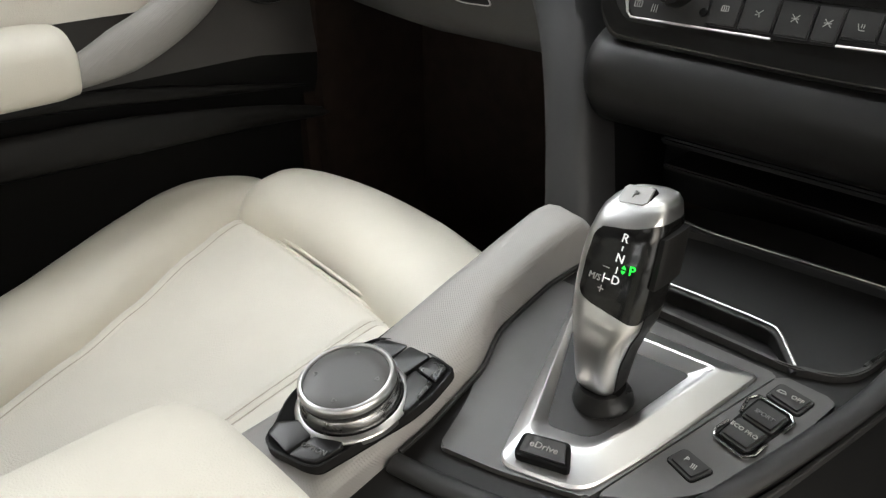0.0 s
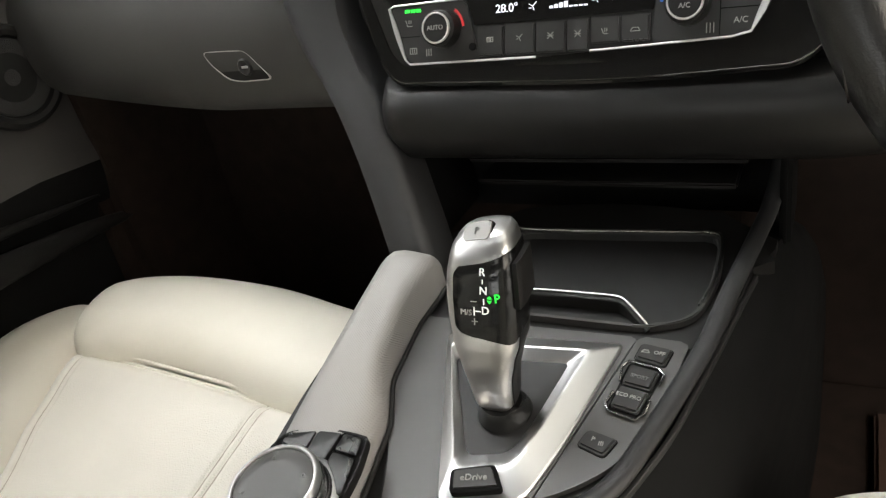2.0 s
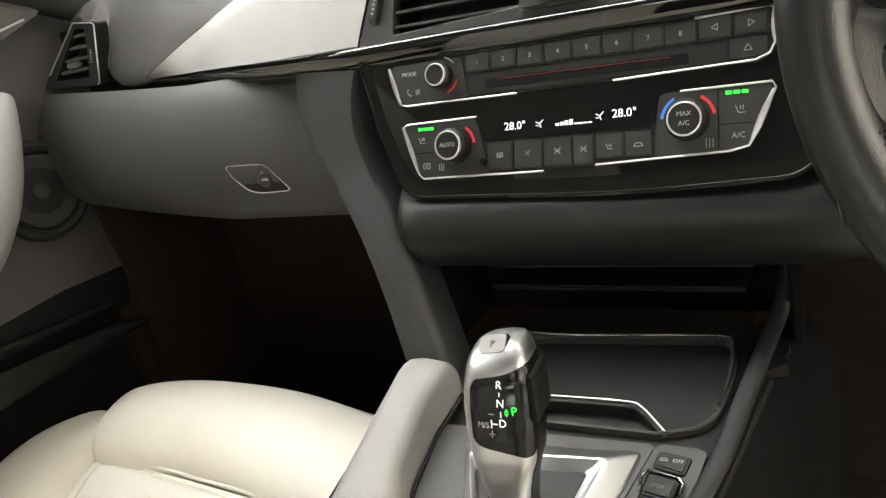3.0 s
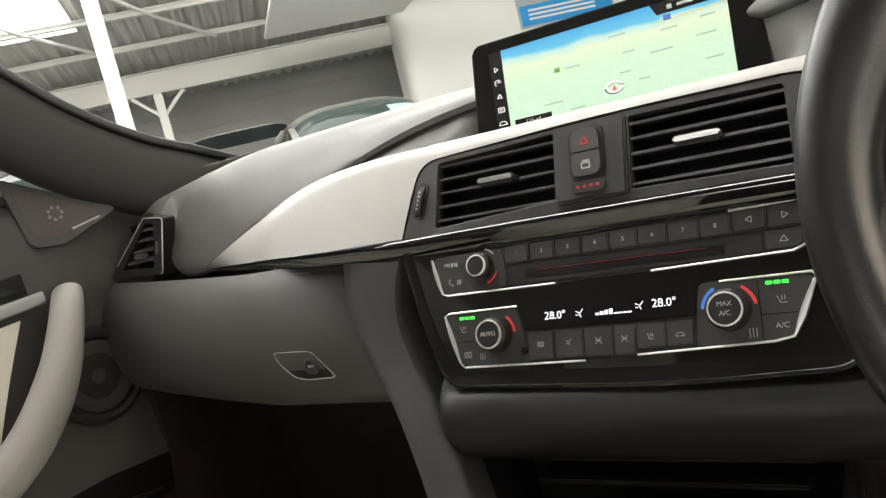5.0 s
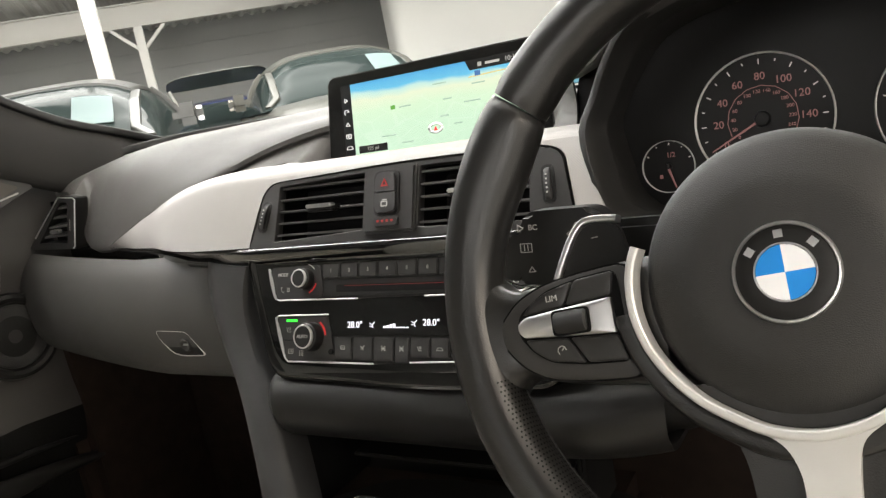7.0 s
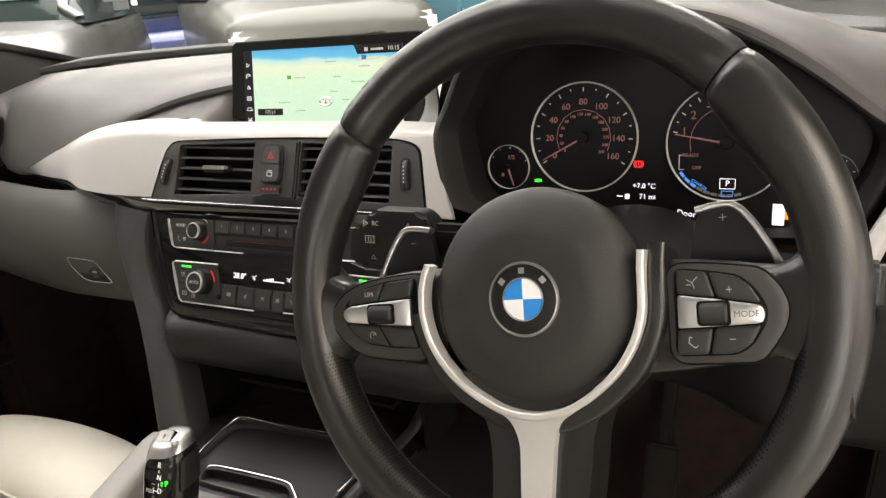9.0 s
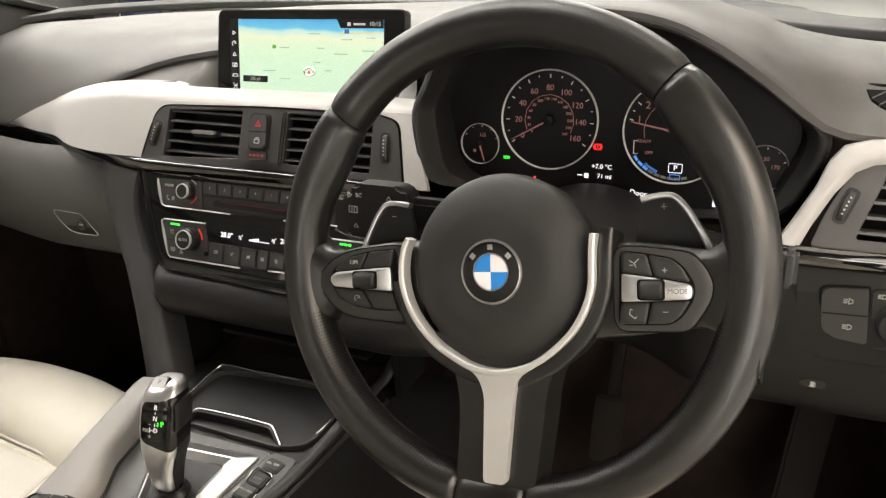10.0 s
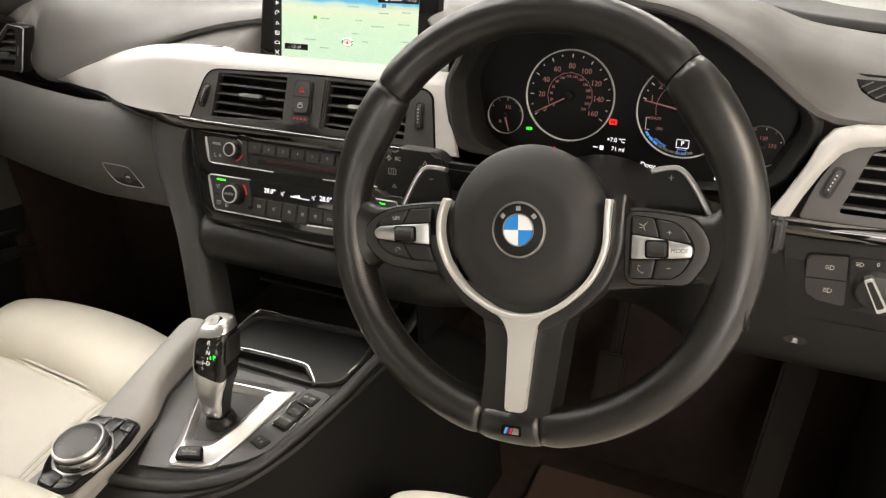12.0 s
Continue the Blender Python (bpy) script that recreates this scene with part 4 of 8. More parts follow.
for x, y in ((-0.1215, -0.0125), (0.1045, -0.0080)):
    part("seat_heat_light", join(*[rbox(x - 0.0068 + 0.0048 * i, x - 0.0030 + 0.0048 * i, y - 0.0011, y + 0.0011, 0.0018, 0.0026, 0.0002) for i in range(3)]), GREEN_LED, climate, "three green lit bars")
_bx = [-0.070, -0.049, -0.026, -0.004, 0.012, 0.0325, 0.0515]
for i, k in enumerate(("window", "air", "fan", "fan", "seat", "car")):
    x0, x1 = _bx[i] + 0.0004, _bx[i + 1] - 0.0004
    part("climate_button", prism(rounded([(x0, -0.0475 + 0.004 * (i > 3)), (x1, -0.0475 + 0.004 * (i > 3)), (x1, -0.0270), (x0, -0.0270)], 0.001, 2), 0, 0.0030, 0.001), BUTTON, climate)
    icon(climate, k, (x0 + x1) / 2, -0.0365, 0.0022, 0.0029)
chrome_line(climate, mm((-78, -7), (-138, -8), (-142, -10), (-129, -47), (-125, -50.5), (-26, -50)), 0.0008)
chrome_line(climate, mm((12, -48), (100, -44.5), (111, -42), (118, -30), (127, -7), (125, -3.5), (70, -4)), 0.0008)
for _p, _a, _b in ((radio, (-153, 37), (-144, 9)), (climate, (-142, -9.5), (-129.5, -46)), (radio, (127, 20), (126.6, 40)), (climate, (112, -40), (126, -8))):
    part("end_trim", sweep([V((*V(_a).lerp(V(_b), k / 6), 1.6)) / 1000 for k in range(7)], rrect(0.0042, 0.0026, 0.001, 2), scale=lambda t: (0.35 + 0.65 * math.sin(math.pi * t), 1)), SILVER, _p, "satin silver panel end")

# ---- infotainment screen ----
MAP = bpy.data.materials.new("lit_map")
MAP.use_nodes = True


def map_nodes():
    nt = MAP.node_tree
    b = nt.nodes["Principled BSDF"]
    b.inputs["Base Color"].default_value = (0.01, 0.01, 0.01, 1)
    b.inputs["Roughness"].default_value = 0.15
    tc = nt.nodes.new("ShaderNodeTexCoord")
    sep = nt.nodes.new("ShaderNodeSeparateXYZ")
    nt.links.new(tc.outputs["Object"], sep.inputs[0])

    def math_(op, a, c=None):
        n = nt.nodes.new("ShaderNodeMath")
        n.operation = op
        for i, v in enumerate((a, c)):
            if v is None:
                continue
            if isinstance(v, (int, float)):
                n.inputs[i].default_value = v
            else:
                nt.links.new(v, n.inputs[i])
        return n.outputs[0]
    noise_ = nt.nodes.new("ShaderNodeTexNoise")
    noise_.inputs["Scale"].default_value = 25
    nt.links.new(tc.outputs["Object"], noise_.inputs["Vector"])
    h = math_("ADD", math_("ADD", sep.outputs[1], math_("MULTIPLY", noise_.outputs[0], 0.012)), math_("MULTIPLY", sep.outputs[0], 0.02))
    ramp = nt.nodes.new("ShaderNodeValToRGB")
    nt.links.new(math_("ADD", math_("MULTIPLY", h, 10.0), 0.40), ramp.inputs[0])
    e = ramp.color_ramp.elements
    e[0].position, e[0].color = 0.0, (0.56, 0.78, 0.58, 1)
    e[1].position, e[1].color = 1.0, (0.02, 0.25, 0.62, 1)
    for p, c in ((0.40, (0.58, 0.80, 0.58, 1)), (0.58, (0.62, 0.81, 0.57, 1)), (0.70, (0.72, 0.80, 0.58, 1)), (0.765, (0.50, 0.74, 0.66, 1)), (0.80, (0.13, 0.50, 0.72, 1))):
        n = e.new(p)
        n.color = c
    roads = nt.nodes.new("ShaderNodeTexVoronoi")
    roads.feature = "DISTANCE_TO_EDGE"
    roads.inputs["Scale"].default_value = 55
    mp = nt.nodes.new("ShaderNodeMapping")
    mp.inputs["Scale"].default_value = (0.6, 1.3, 1)
    nt.links.new(tc.outputs["Object"], mp.inputs[0])
    nt.links.new(mp.outputs[0], roads.inputs["Vector"])
    line = math_("LESS_THAN", roads.outputs["Distance"], 0.025)
    land = math_("LESS_THAN", h, 0.026)
    mix = nt.nodes.new("ShaderNodeMix")
    mix.data_type = "RGBA"
    nt.links.new(math_("MULTIPLY", math_("MULTIPLY", line, land), 0.16), mix.inputs["Factor"])
    nt.links.new(ramp.outputs[0], mix.inputs[6])
    mix.inputs[7].default_value = (0.80, 0.90, 0.78, 1)
    nt.links.new(mix.outputs[2], b.inputs["Emission Color"])
    b.inputs["Emission Strength"].default_value = 1.0


map_nodes()
screen = thing("infotainment_screen", SCREEN, "black framed centre display showing a green and blue road map", "display screen")
part("screen_body", prism(rounded(mm((-132, -46), (128, -46), (128, 55), (-126, 55)), 0.007, 5), -0.013, 0.0, 0.0025, 3), PLASTIC, screen)
part("screen_glass", prism(rounded(mm((-130.5, -45), (126.5, -45), (126.5, 53.5), (-124.5, 53.5)), 0.006, 5), 0, 0.0008, 0.0003), GLOSS, screen, "glossy black screen glass")
part("map_field", prism(mm((-96, -44), (102, -44), (102, 44), (-96, 44)), 0.0008, 0.0012), MAP, screen, "lit map picture")
part("header_bar", prism(mm((47, 34.5), (102, 34.5), (102, 44.3), (42, 44.3)), 0.0012, 0.0015), DARK, screen)
part("header_mark", join(rbox(0.056, 0.060, 0.0370, 0.0408, 0.0015, 0.0018, 0), rbox(0.064, 0.079, 0.0377, 0.0400, 0.0015, 0.0018, 0)), PALE_INK, screen)
lettering("10:15", 0.0065, at2(0.0915, 0.0390, 0.0017), PALE_INK, screen)
part("menu_bar", prism(mm((-109, -44), (-96.5, -44), (-96.5, 44), (-109, 44)), 0.0008, 0.0011), DARK, screen)
for i, k in enumerate(("right", "dial", "up", "window", "car", "fan")):
    icon(screen, k, -0.1030, 0.028 - 0.0125 * i, 0.0030, 0.0011, WHITE_INK)
part("map_scale_bar", prism(mm((-91, -29), (-55, -29), (-55, -21.5), (-91, -21.5)), 0.0012, 0.0015), DARK, screen)
lettering("125 yd", 0.0055, at2(-0.073, -0.0252, 0.0017), PALE_INK, screen)
part("position_marker", lathe([(0.0055, 0.0013), (0.0070, 0.0020), (0.0088, 0.0013)], 28), SILVER, screen, "grey ring with a red arrow", m=at2(0.004, -0.0145, 0) @ Matrix.Diagonal((1, 0.62, 1, 1)))
part("position_arrow", prism(mm((-2.2, -2), (2.2, -2), (0, 2.2)), 0.0012, 0.0018), RED_LED, screen, m=at2(0.004, -0.0150, 0))
part("map_flag", prism(mm((-2.6, -1.8), (2.6, -1.8), (2.6, 2.2), (-2.6, 2.2)), 0.0012, 0.0015), glow("map_green", (0.10, 0.42, 0.02), 0.8), screen, m=at2(-0.0445, 0.0125, 0))
part("map_shield", prism(mm((-3, -2.4), (3, -2.4), (3, 2.4), (-3, 2.4)), 0.0012, 0.0015), glow("map_blue", (0.02, 0.16, 0.45), 0.8), screen, m=at2(0.055, 0.0310, 0))
part("map_road", sweep([V((x, 0.0285 + 0.03 * (x - 0.05), 0.0012)) for x in (0.045, 0.06, 0.08, 0.102)], rrect(0.0012, 0.0004, 0.0001, 1)), glow("map_yellow", (0.85, 0.70, 0.25), 0.8), screen)
random.seed(5)
for x, y, w in ((-0.03, 0.012, 14), (0.012, 0.028, 15), (0.02, 0.012, 10), (0.047, 0.006, 18), (0.055, 0.022, 14), (0.083, 0.010, 16), (0.086, 0.024, 12), (0.015, -0.004, 10), (0.03, -0.013, 9), (-0.052, -0.015, 18), (-0.030, -0.024, 14), (0.087, -0.010, 14)):
    part("map_label", rbox(x - w / 2000, x + w / 2000, y - 0.0006, y + 0.0006, 0.0012, 0.0014, 0), glow("map_grey", (0.40, 0.58, 0.44), 0.8) if "map_grey" not in bpy.data.materials else bpy.data.materials["map_grey"], screen)
part("screen_stand", rbox(-0.06, 0.06, -0.075, -0.02, -0.05, -0.012, 0.006), PLASTIC, screen)

# ---- instrument cluster ----
cluster = thing("instrument_cluster", CLUSTER, "black instrument cluster with four silver-ringed dials", "instrument cluster")
_face0 = rounded(mm((-206, -15), (-190, -52), (-158, -66), (150, -60), (166, -46), (180, 16), (174, 50), (110, 82), (60, 93), (-50, 92), (-149, 80), (-188, 60)), 0.012, 3)
_face = [(p[0] * 1.05, p[1] * (1.28 if p[1] > 0 else 1.12)) for p in _face0]
FACE = material("dial_black", (0.0035, 0.0033, 0.0032), 0.38, vary=0.2, spec=0.15)
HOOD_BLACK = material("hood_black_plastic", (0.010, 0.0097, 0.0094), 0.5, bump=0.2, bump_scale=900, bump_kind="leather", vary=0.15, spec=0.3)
part("dial_face", prism(_face, -0.006, 0.0), FACE, cluster)


HOOD = [(0.224, 0.608, 0.206), (0.213, 0.639, 0.208), (0.207, 0.671, 0.217), (0.217, 0.694, 0.222), (0.230, 0.717, 0.218), (0.246, 0.737, 0.212), (0.271, 0.751, 0.207), (0.310, 0.760, 0.202), (0.360, 0.764, 0.200), (0.400, 0.763, 0.201), (0.438, 0.756, 0.203), (0.475, 0.739, 0.206), (0.517, 0.710, 0.214), (0.546, 0.684, 0.223), (0.560, 0.665, 0.230), (0.559, 0.645, 0.232), (0.549, 0.622, 0.231), (0.538, 0.602, 0.230), (0.500, 0.584, 0.242), (0.360, 0.578, 0.246), (0.262, 0.590, 0.238)]
CI = CLUSTER.inverted()


def hood_rings():
    """The lip of the hood, a stepped inner wall, and the edge of the dial face."""
    lip = [V((p.x, p.z, p.y)) for p in smooth_path(HOOD, 3, True)]
    mid = V((0.385, 0.23, 0.662))
    out = []
    for kx, kz, f in ((1.055, 1.06, 0.30), (1.045, 1.06, 0.02), (1.030, 1.045, -0.06), (1.008, 1.012, -0.08), (0.990, 0.985, 0.0), (0.970, 0.945, 0.30), (0.955, 0.925, 0.36), (0.948, 0.915, 0.44), (0.935, 0.875, 0.80), (0.925, 0.84, 1.05)):
        out.append([CI @ V((mid.x + (p.x - mid.x) * kx, lerp(p.y, 0.262 - 0.12 * (0.64 - p.z), f), mid.z + (p.z - mid.z) * (kz if p.z > mid.z else lerp(1.0, kz, 0.25)))) for p in lip])
    return out


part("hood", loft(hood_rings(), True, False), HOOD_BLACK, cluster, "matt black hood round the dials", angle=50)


def dial(x, y, r, ticks, a0, a1, texts, needle, small=False):
    g = part("dial_ring", lathe([(r * 0.972, 0.0), (r * 0.976, 0.0028), (r * 0.988, 0.0034), (r, 0.0022), (r * 1.004, 0.0)], 64), DIAL_RING, cluster, "pale silver dial ring", m=at2(x, y, 0))
    bms = []
    for i in range(ticks):
        a = radians(lerp(a0, a1, i / (ticks - 1)))
        long = r * (0.075 if i % 2 == 0 else 0.04)
        bm = rbox(r * 0.90 - long, r * 0.90, -0.0004, 0.0004, 0.0002, 0.0006, 0)
        bm.transform(at2(x, y) @ pose(0, 0, 0, 0, 0, math.degrees(a)))
        bms.append(bm)
    part("tick_marks", join(*bms), DIAL_WHITE, cluster)
    for t, a, k, size in texts:
        lettering(t, size, at2(x + k * r * math.cos(radians(a)), y + k * r * math.sin(radians(a)), 0.0006), DIAL_RED, cluster, "dial_figure")
    nb = prism([(-r * 0.10, -0.0009), (r * 0.86, -0.0004), (r * 0.86, 0.0004), (-r * 0.10, 0.0009)], 0.003, 0.0042)
    part("needle", nb, DIAL_RED, cluster, "thin red needle", m=at2(x, y) @ pose(0, 0, 0, 0, 0, needle))
    part("needle_hub", lathe([(0, 0.006), (r * 0.10, 0.0056), (r * 0.12, 0.0015), (r * 0.12, 0)], 24), FACE, cluster, m=at2(x, y))


dial(-0.061, 0.0185, 0.0485, 17, 212, -32, [(str(20 * i), lerp(212, -32, i / 8), 0.64, 0.0078) for i in range(9)], 209)
for i in range(14):
    a = lerp(215, -38, i / 13)
    lettering(str(20 * i), 0.0037, at2(-0.061 + 0.0205 * math.cos(radians(a)), 0.0185 + 0.0205 * math.sin(radians(a)), 0.0006), DIAL_RED, cluster, "dial_figure")
arc(cluster, -0.061, 0.0185, 0.0245, 205, -28, DIAL_RED, 0.00025, 0.0004)
dial(0.059, 0.0145, 0.0485, 15, 168, 10, [(str(i), lerp(165, 15, (i - 1) / 6), 0.72, 0.0095) for i in range(1, 8)], 170)
arc(cluster, 0.059, 0.0145, 0.029, 195, 40, DIAL_RED, 0.00025, 0.0004)
lettering("READY", 0.0042, at2(0.031, 0.004, 0.0006), DIAL_RED, cluster, "dial_figure")
lettering("OFF", 0.0042, at2(0.036, -0.0065, 0.0006), DIAL_RED, cluster, "dial_figure")
lettering("1/min", 0.0045, at2(0.066, 0.037, 0.0006), DIAL_RED, cluster, "dial_figure")
part("charge_bracket", join(rbox(0.0215, 0.0221, -0.0080, 0.0040, 0.0002, 0.0006, 0), rbox(0.0215, 0.026, -0.0083, -0.0078, 0.0002, 0.0006, 0), rbox(0.0215, 0.025, 0.0038, 0.0043, 0.0002, 0.0006, 0)), DIAL_WHITE, cluster)
dial(-0.132, -0.0090, 0.0205, 5, 150, 20, [("1/2", 75, 0.45, 0.0055)], -72)
dial(0.136, -0.0130, 0.0205, 5, 150, 20, [("120", 90, 0.40, 0.0052), ("170", 8, 0.45, 0.0052)], 250)
part("fuel_mark", rbox(-0.1395, -0.1370, -0.018, -0.015, 0.0003, 0.0007, 0), DIAL_RED, cluster)
lettering("P", 0.0068, at2(0.0610, -0.0190, 0.0008), SCREEN_WHITE, cluster, "lit_figures")
part("gear_box", ring_plate(rrect(0.0125, 0.0088, 0.0004, 1, 0.061, -0.0192), rrect(0.0115, 0.0078, 0.0004, 1, 0.061, -0.0192), 0.0003, 0.0008), SCREEN_WHITE, cluster)
part("battery_sign", ring_plate(rrect(0.0095, 0.0050, 0.0004, 1, 0.061, -0.0275), rrect(0.0083, 0.0038, 0.0004, 1, 0.061, -0.0275), 0.0003, 0.0008), BLUE_LIT, cluster, "blue lit battery sign")
lettering("CHARGE", 0.0036, at2(0.0385, -0.0205, 0.0008, -32), BLUE_LIT, cluster, "lit_figures")
for i in range(9):
    a = 218 + 8.2 * i
    part("charge_segment", rbox(0.0425, 0.0448, -0.0026, 0.0026, 0.0003, 0.0008, 0), BLUE_LIT if i < 3 else DIM_INK, cluster, m=at2(0.059, 0.0145) @ pose(0, 0, 0, 0, 0, a))
part("brake_light", join(lathe([(0.0022, 0.0003), (0.0022, 0.0008), (0.0030, 0.0008), (0.0030, 0.0003)], 24), rbox(-0.0004, 0.0004, -0.0004, 0.0015, 0.0003, 0.0008, 0), rbox(-0.0004, 0.0004, -0.0014, -0.0008, 0.0003, 0.0008, 0), *[lathe([(0.0036, 0.0003), (0.0036, 0.0008), (0.0043, 0.0008), (0.0043, 0.0003)], 10, a - 50, a + 50) for a in (0, 180)]), RED_LED, cluster, "red brake warning light", m=at2(-0.0120, -0.0042))
part("side_light_sign", join(*[b for q in (-1, 1) for b in (lathe([(0.0008, 0.0003), (0.0008, 0.0008), (0.0016, 0.0008), (0.0016, 0.0003)], 8, -90 + 90 * (1 - q), 90 + 90 * (1 - q)), rbox(q * 0.0025 - 0.0009, q * 0.0025 + 0.0009, -0.0012, -0.0007, 0.0003, 0.0008, 0), rbox(q * 0.0025 - 0.0009, q * 0.0025 + 0.0009, -0.0002, 0.0003, 0.0003, 0.0008, 0), rbox(q * 0.0025 - 0.0009, q * 0.0025 + 0.0009, 0.0008, 0.0013, 0.0003, 0.0008, 0))]), GREEN_LED, cluster, "green side-light sign", m=at2(-0.1035, -0.0210))
part("belt_light", rbox(-0.0745, -0.0720, -0.0405, -0.0380, 0.0003, 0.0008, 0.0002), RED_LED, cluster, "small red warning light")
lettering("+7.0 \u00b0C", 0.0062, at2(-0.007, -0.0232, 0.0008), SCREEN_WHITE, cluster, "lit_figures")
lettering("71 mi", 0.0062, at2(-0.004, -0.0325, 0.0008), SCREEN_WHITE, cluster, "lit_figures")
part("range_sign", join(rbox(-0.0235, -0.0195, -0.0350, -0.0306, 0.0003, 0.0008, 0), rbox(-0.0305, -0.0255, -0.0331, -0.0323, 0.0003, 0.0008, 0)), SCREEN_WHITE, cluster)
part("red_line", rbox(-0.001, 0.016, -0.0440, -0.0434, 0.0003, 0.0006, 0), RED_INK, cluster, m=pose(0, 0, 0, 0, 0, -4))
lettering("Door open", 0.0072, at2(0.0375, -0.0463, 0.0008, -4), SCREEN_WHITE, cluster, "lit_figures")
part("door_sign", rbox(0.0965, 0.1055, -0.0520, -0.0345, 0.0003, 0.0008, 0.0002), SCREEN_WHITE, cluster, "small lit car sign with an orange door")
part("door_sign_mark", rbox(0.1055, 0.1085, -0.0470, -0.0400, 0.0003, 0.0008, 0.0002), glow("amber_lit", (1.0, 0.35, 0.02), 1.0), cluster)

# ---- steering wheel ----
wheel = thing("steering_wheel", WHEEL, "black leather sports steering wheel with satin silver spokes, turned slightly", "steering wheel")


def thumb(a, width=13.0):
    """How near the angle a (degrees) lies to one of the two thumb rests."""
    return math.exp(-(min(abs((a - t + 180) % 360 - 180) for t in (31, 149)) / width) ** 2)


def rim_point(a, b, grow_by=0.0):
    """A point of the rim's skin: a round the wheel, b round the section, both in degrees."""
    inner = 0.0163 + 0.0062 * thumb(a) + 0.0010 * thumb(a, 60)
    cb, sb = math.cos(radians(b)), math.sin(radians(b))
    w = (inner if cb < 0 else 0.0163) + grow_by
    h = 0.0176 * (1 + 0.08 * thumb(a)) + grow_by
    r = 0.1692 + w * math.copysign(abs(cb) ** 0.92, cb)
    return V((r * math.cos(radians(a)), r * math.sin(radians(a)), h * math.copysign(abs(sb) ** 0.92, sb)))


def rim_mesh(a0, a1, n, shrink=0.0):
    rings = []
    for i in range(n + 1):
        e = min(i, n - i)
        g = shrink - (0.0016 if e == 0 else 0.0004 if e == 1 else 0.0)
        rings.append([rim_point(lerp(a0, a1, i / n), 15 * j, g) for j in range(24)])
    return loft(rings)


part("rim_grip", rim_mesh(43.0, 136.8, 44), BLACK_LEATHER, wheel, angle=80)
part("rim_grip", rim_mesh(137.2, 258.2, 60), BLACK_LEATHER, wheel, angle=80)
part("rim_grip", rim_mesh(-83.2, 42.6, 60), BLACK_LEATHER, wheel, angle=80)
part("rim_grip", rim_mesh(258.6, 276.4, 10, -0.0004), BLACK_LEATHER, wheel, angle=80)


def perforations(a0, a1):
    """Rows of small punched holes along the inner side of the rim."""
    bm = bmesh.new()
    n = int((a1 - a0) / 0.95)
    for i in range(n + 1):
        for j in range(9):
            a, b = lerp(a0, a1, i / n), 132 + 8.0 * j + 4.0 * (i % 2)
            c = rim_point(a, b, 0.00012)
            u = (rim_point(a + 0.3, b, 0.00012) - c).normalized()
            v = (rim_point(a, b + 2, 0.00012) - c).normalized()
            bm.faces.new([bm.verts.new(c + u * 0.00062 * math.cos(k * math.pi / 3) + v * 0.00062 * math.sin(k * math.pi / 3)) for k in range(6)])
    return bm


part("perforation", perforations(194, 256), DARK, wheel, "punched holes in the grip")
part("perforation", perforations(-76, -14), DARK, wheel, "punched holes in the grip")
for a_first in (195, -75):
    seam = [rim_point(a_first + 1.5 * i, 210, 0.0002) for i in range(41)]
    part("rim_seam", sweep(seam, circle(0.0005, 6)), RUBBER, wheel)
    for i in range(40):
        st = part("rim_stitch", rbox(-0.0005, 0.0005, -0.0013, 0.0013, -0.0005, 0.0005, 0.0002), GREY, wheel)
        st.matrix_local = Matrix.Translation(rim_point(a_first + 1.5 * i + 0.7, 207, 0.0004)) @ pose(0, 0, 0, 0, 0, a_first + 1.5 * i)

WHEEL_SILVER = material("galvanised_silver_trim", (0.60, 0.60, 0.585), 0.40, metal=0.6, vary=0.03, scale=60, rough_vary=0.04, spec=0.5)
SPOKE_PLASTIC = material("spoke_charcoal_plastic", (0.030, 0.029, 0.028), 0.42, bump=0.12, bump_scale=1200, bump_kind="leather", spec=0.35)

# airbag pad
AIRBAG = material("airbag_soft_plastic", (0.021, 0.0205, 0.020), 0.5, bump=0.25, bump_scale=1000, bump_kind="leather", spec=0.3)
part("airbag_pad", lathe([(0, 0.0196), (0.024, 0.0197), (0.038, 0.0194), (0.0425, 0.0189), (0.046, 0.0179), (0.054, 0.0146), (0.061, 0.0112), (0.0655, 0.0078), (0.0683, 0.0025), (0.0695, -0.004), (0.068, -0.02), (0, -0.02)], 80), AIRBAG, wheel, m=pose(0.0018, -0.0045, 0) @ Matrix.Diagonal((0.985, 0.985, 1, 1)))
part("hub_back", lathe([(0, 0.0), (0.064, 0.0), (0.068, -0.008), (0.066, -0.03), (0.05, -0.045), (0, -0.045)], 48), PLASTIC, wheel, m=pose(0.002, -0.004, 0))
badge = part("roundel", lathe([(0, 0.0004), (0.0132, 0.0006), (0.0132, 0.0012), (0.0212, 0.0010), (0.0220, 0.0004), (0.0225, -0.003), (0, -0.003)], 48), PLASTIC, wheel, "round badge in black, blue and white", m=pose(0.002, -0.005, 0.0196))
part("badge_ring", lathe([(0.0208, 0.0006), (0.0212, 0.0018), (0.0222, 0.0016), (0.0228, 0.0)], 48), SILVER, badge, "chrome ring", m=pose(0.002, -0.005, 0.0196))
part("badge_ring", lathe([(0.0124, 0.0008), (0.0126, 0.0016), (0.0131, 0.0016), (0.0134, 0.0008)], 48), SILVER, badge, "chrome ring", m=pose(0.002, -0.005, 0.0196))
BLUE_ENAMEL = material("blue_enamel", (0.02, 0.22, 0.62), 0.12, coat=1.0, vary=0.03)
WHITE_ENAMEL = material("white_enamel", (0.75, 0.76, 0.78), 0.12, coat=1.0, vary=0.03)
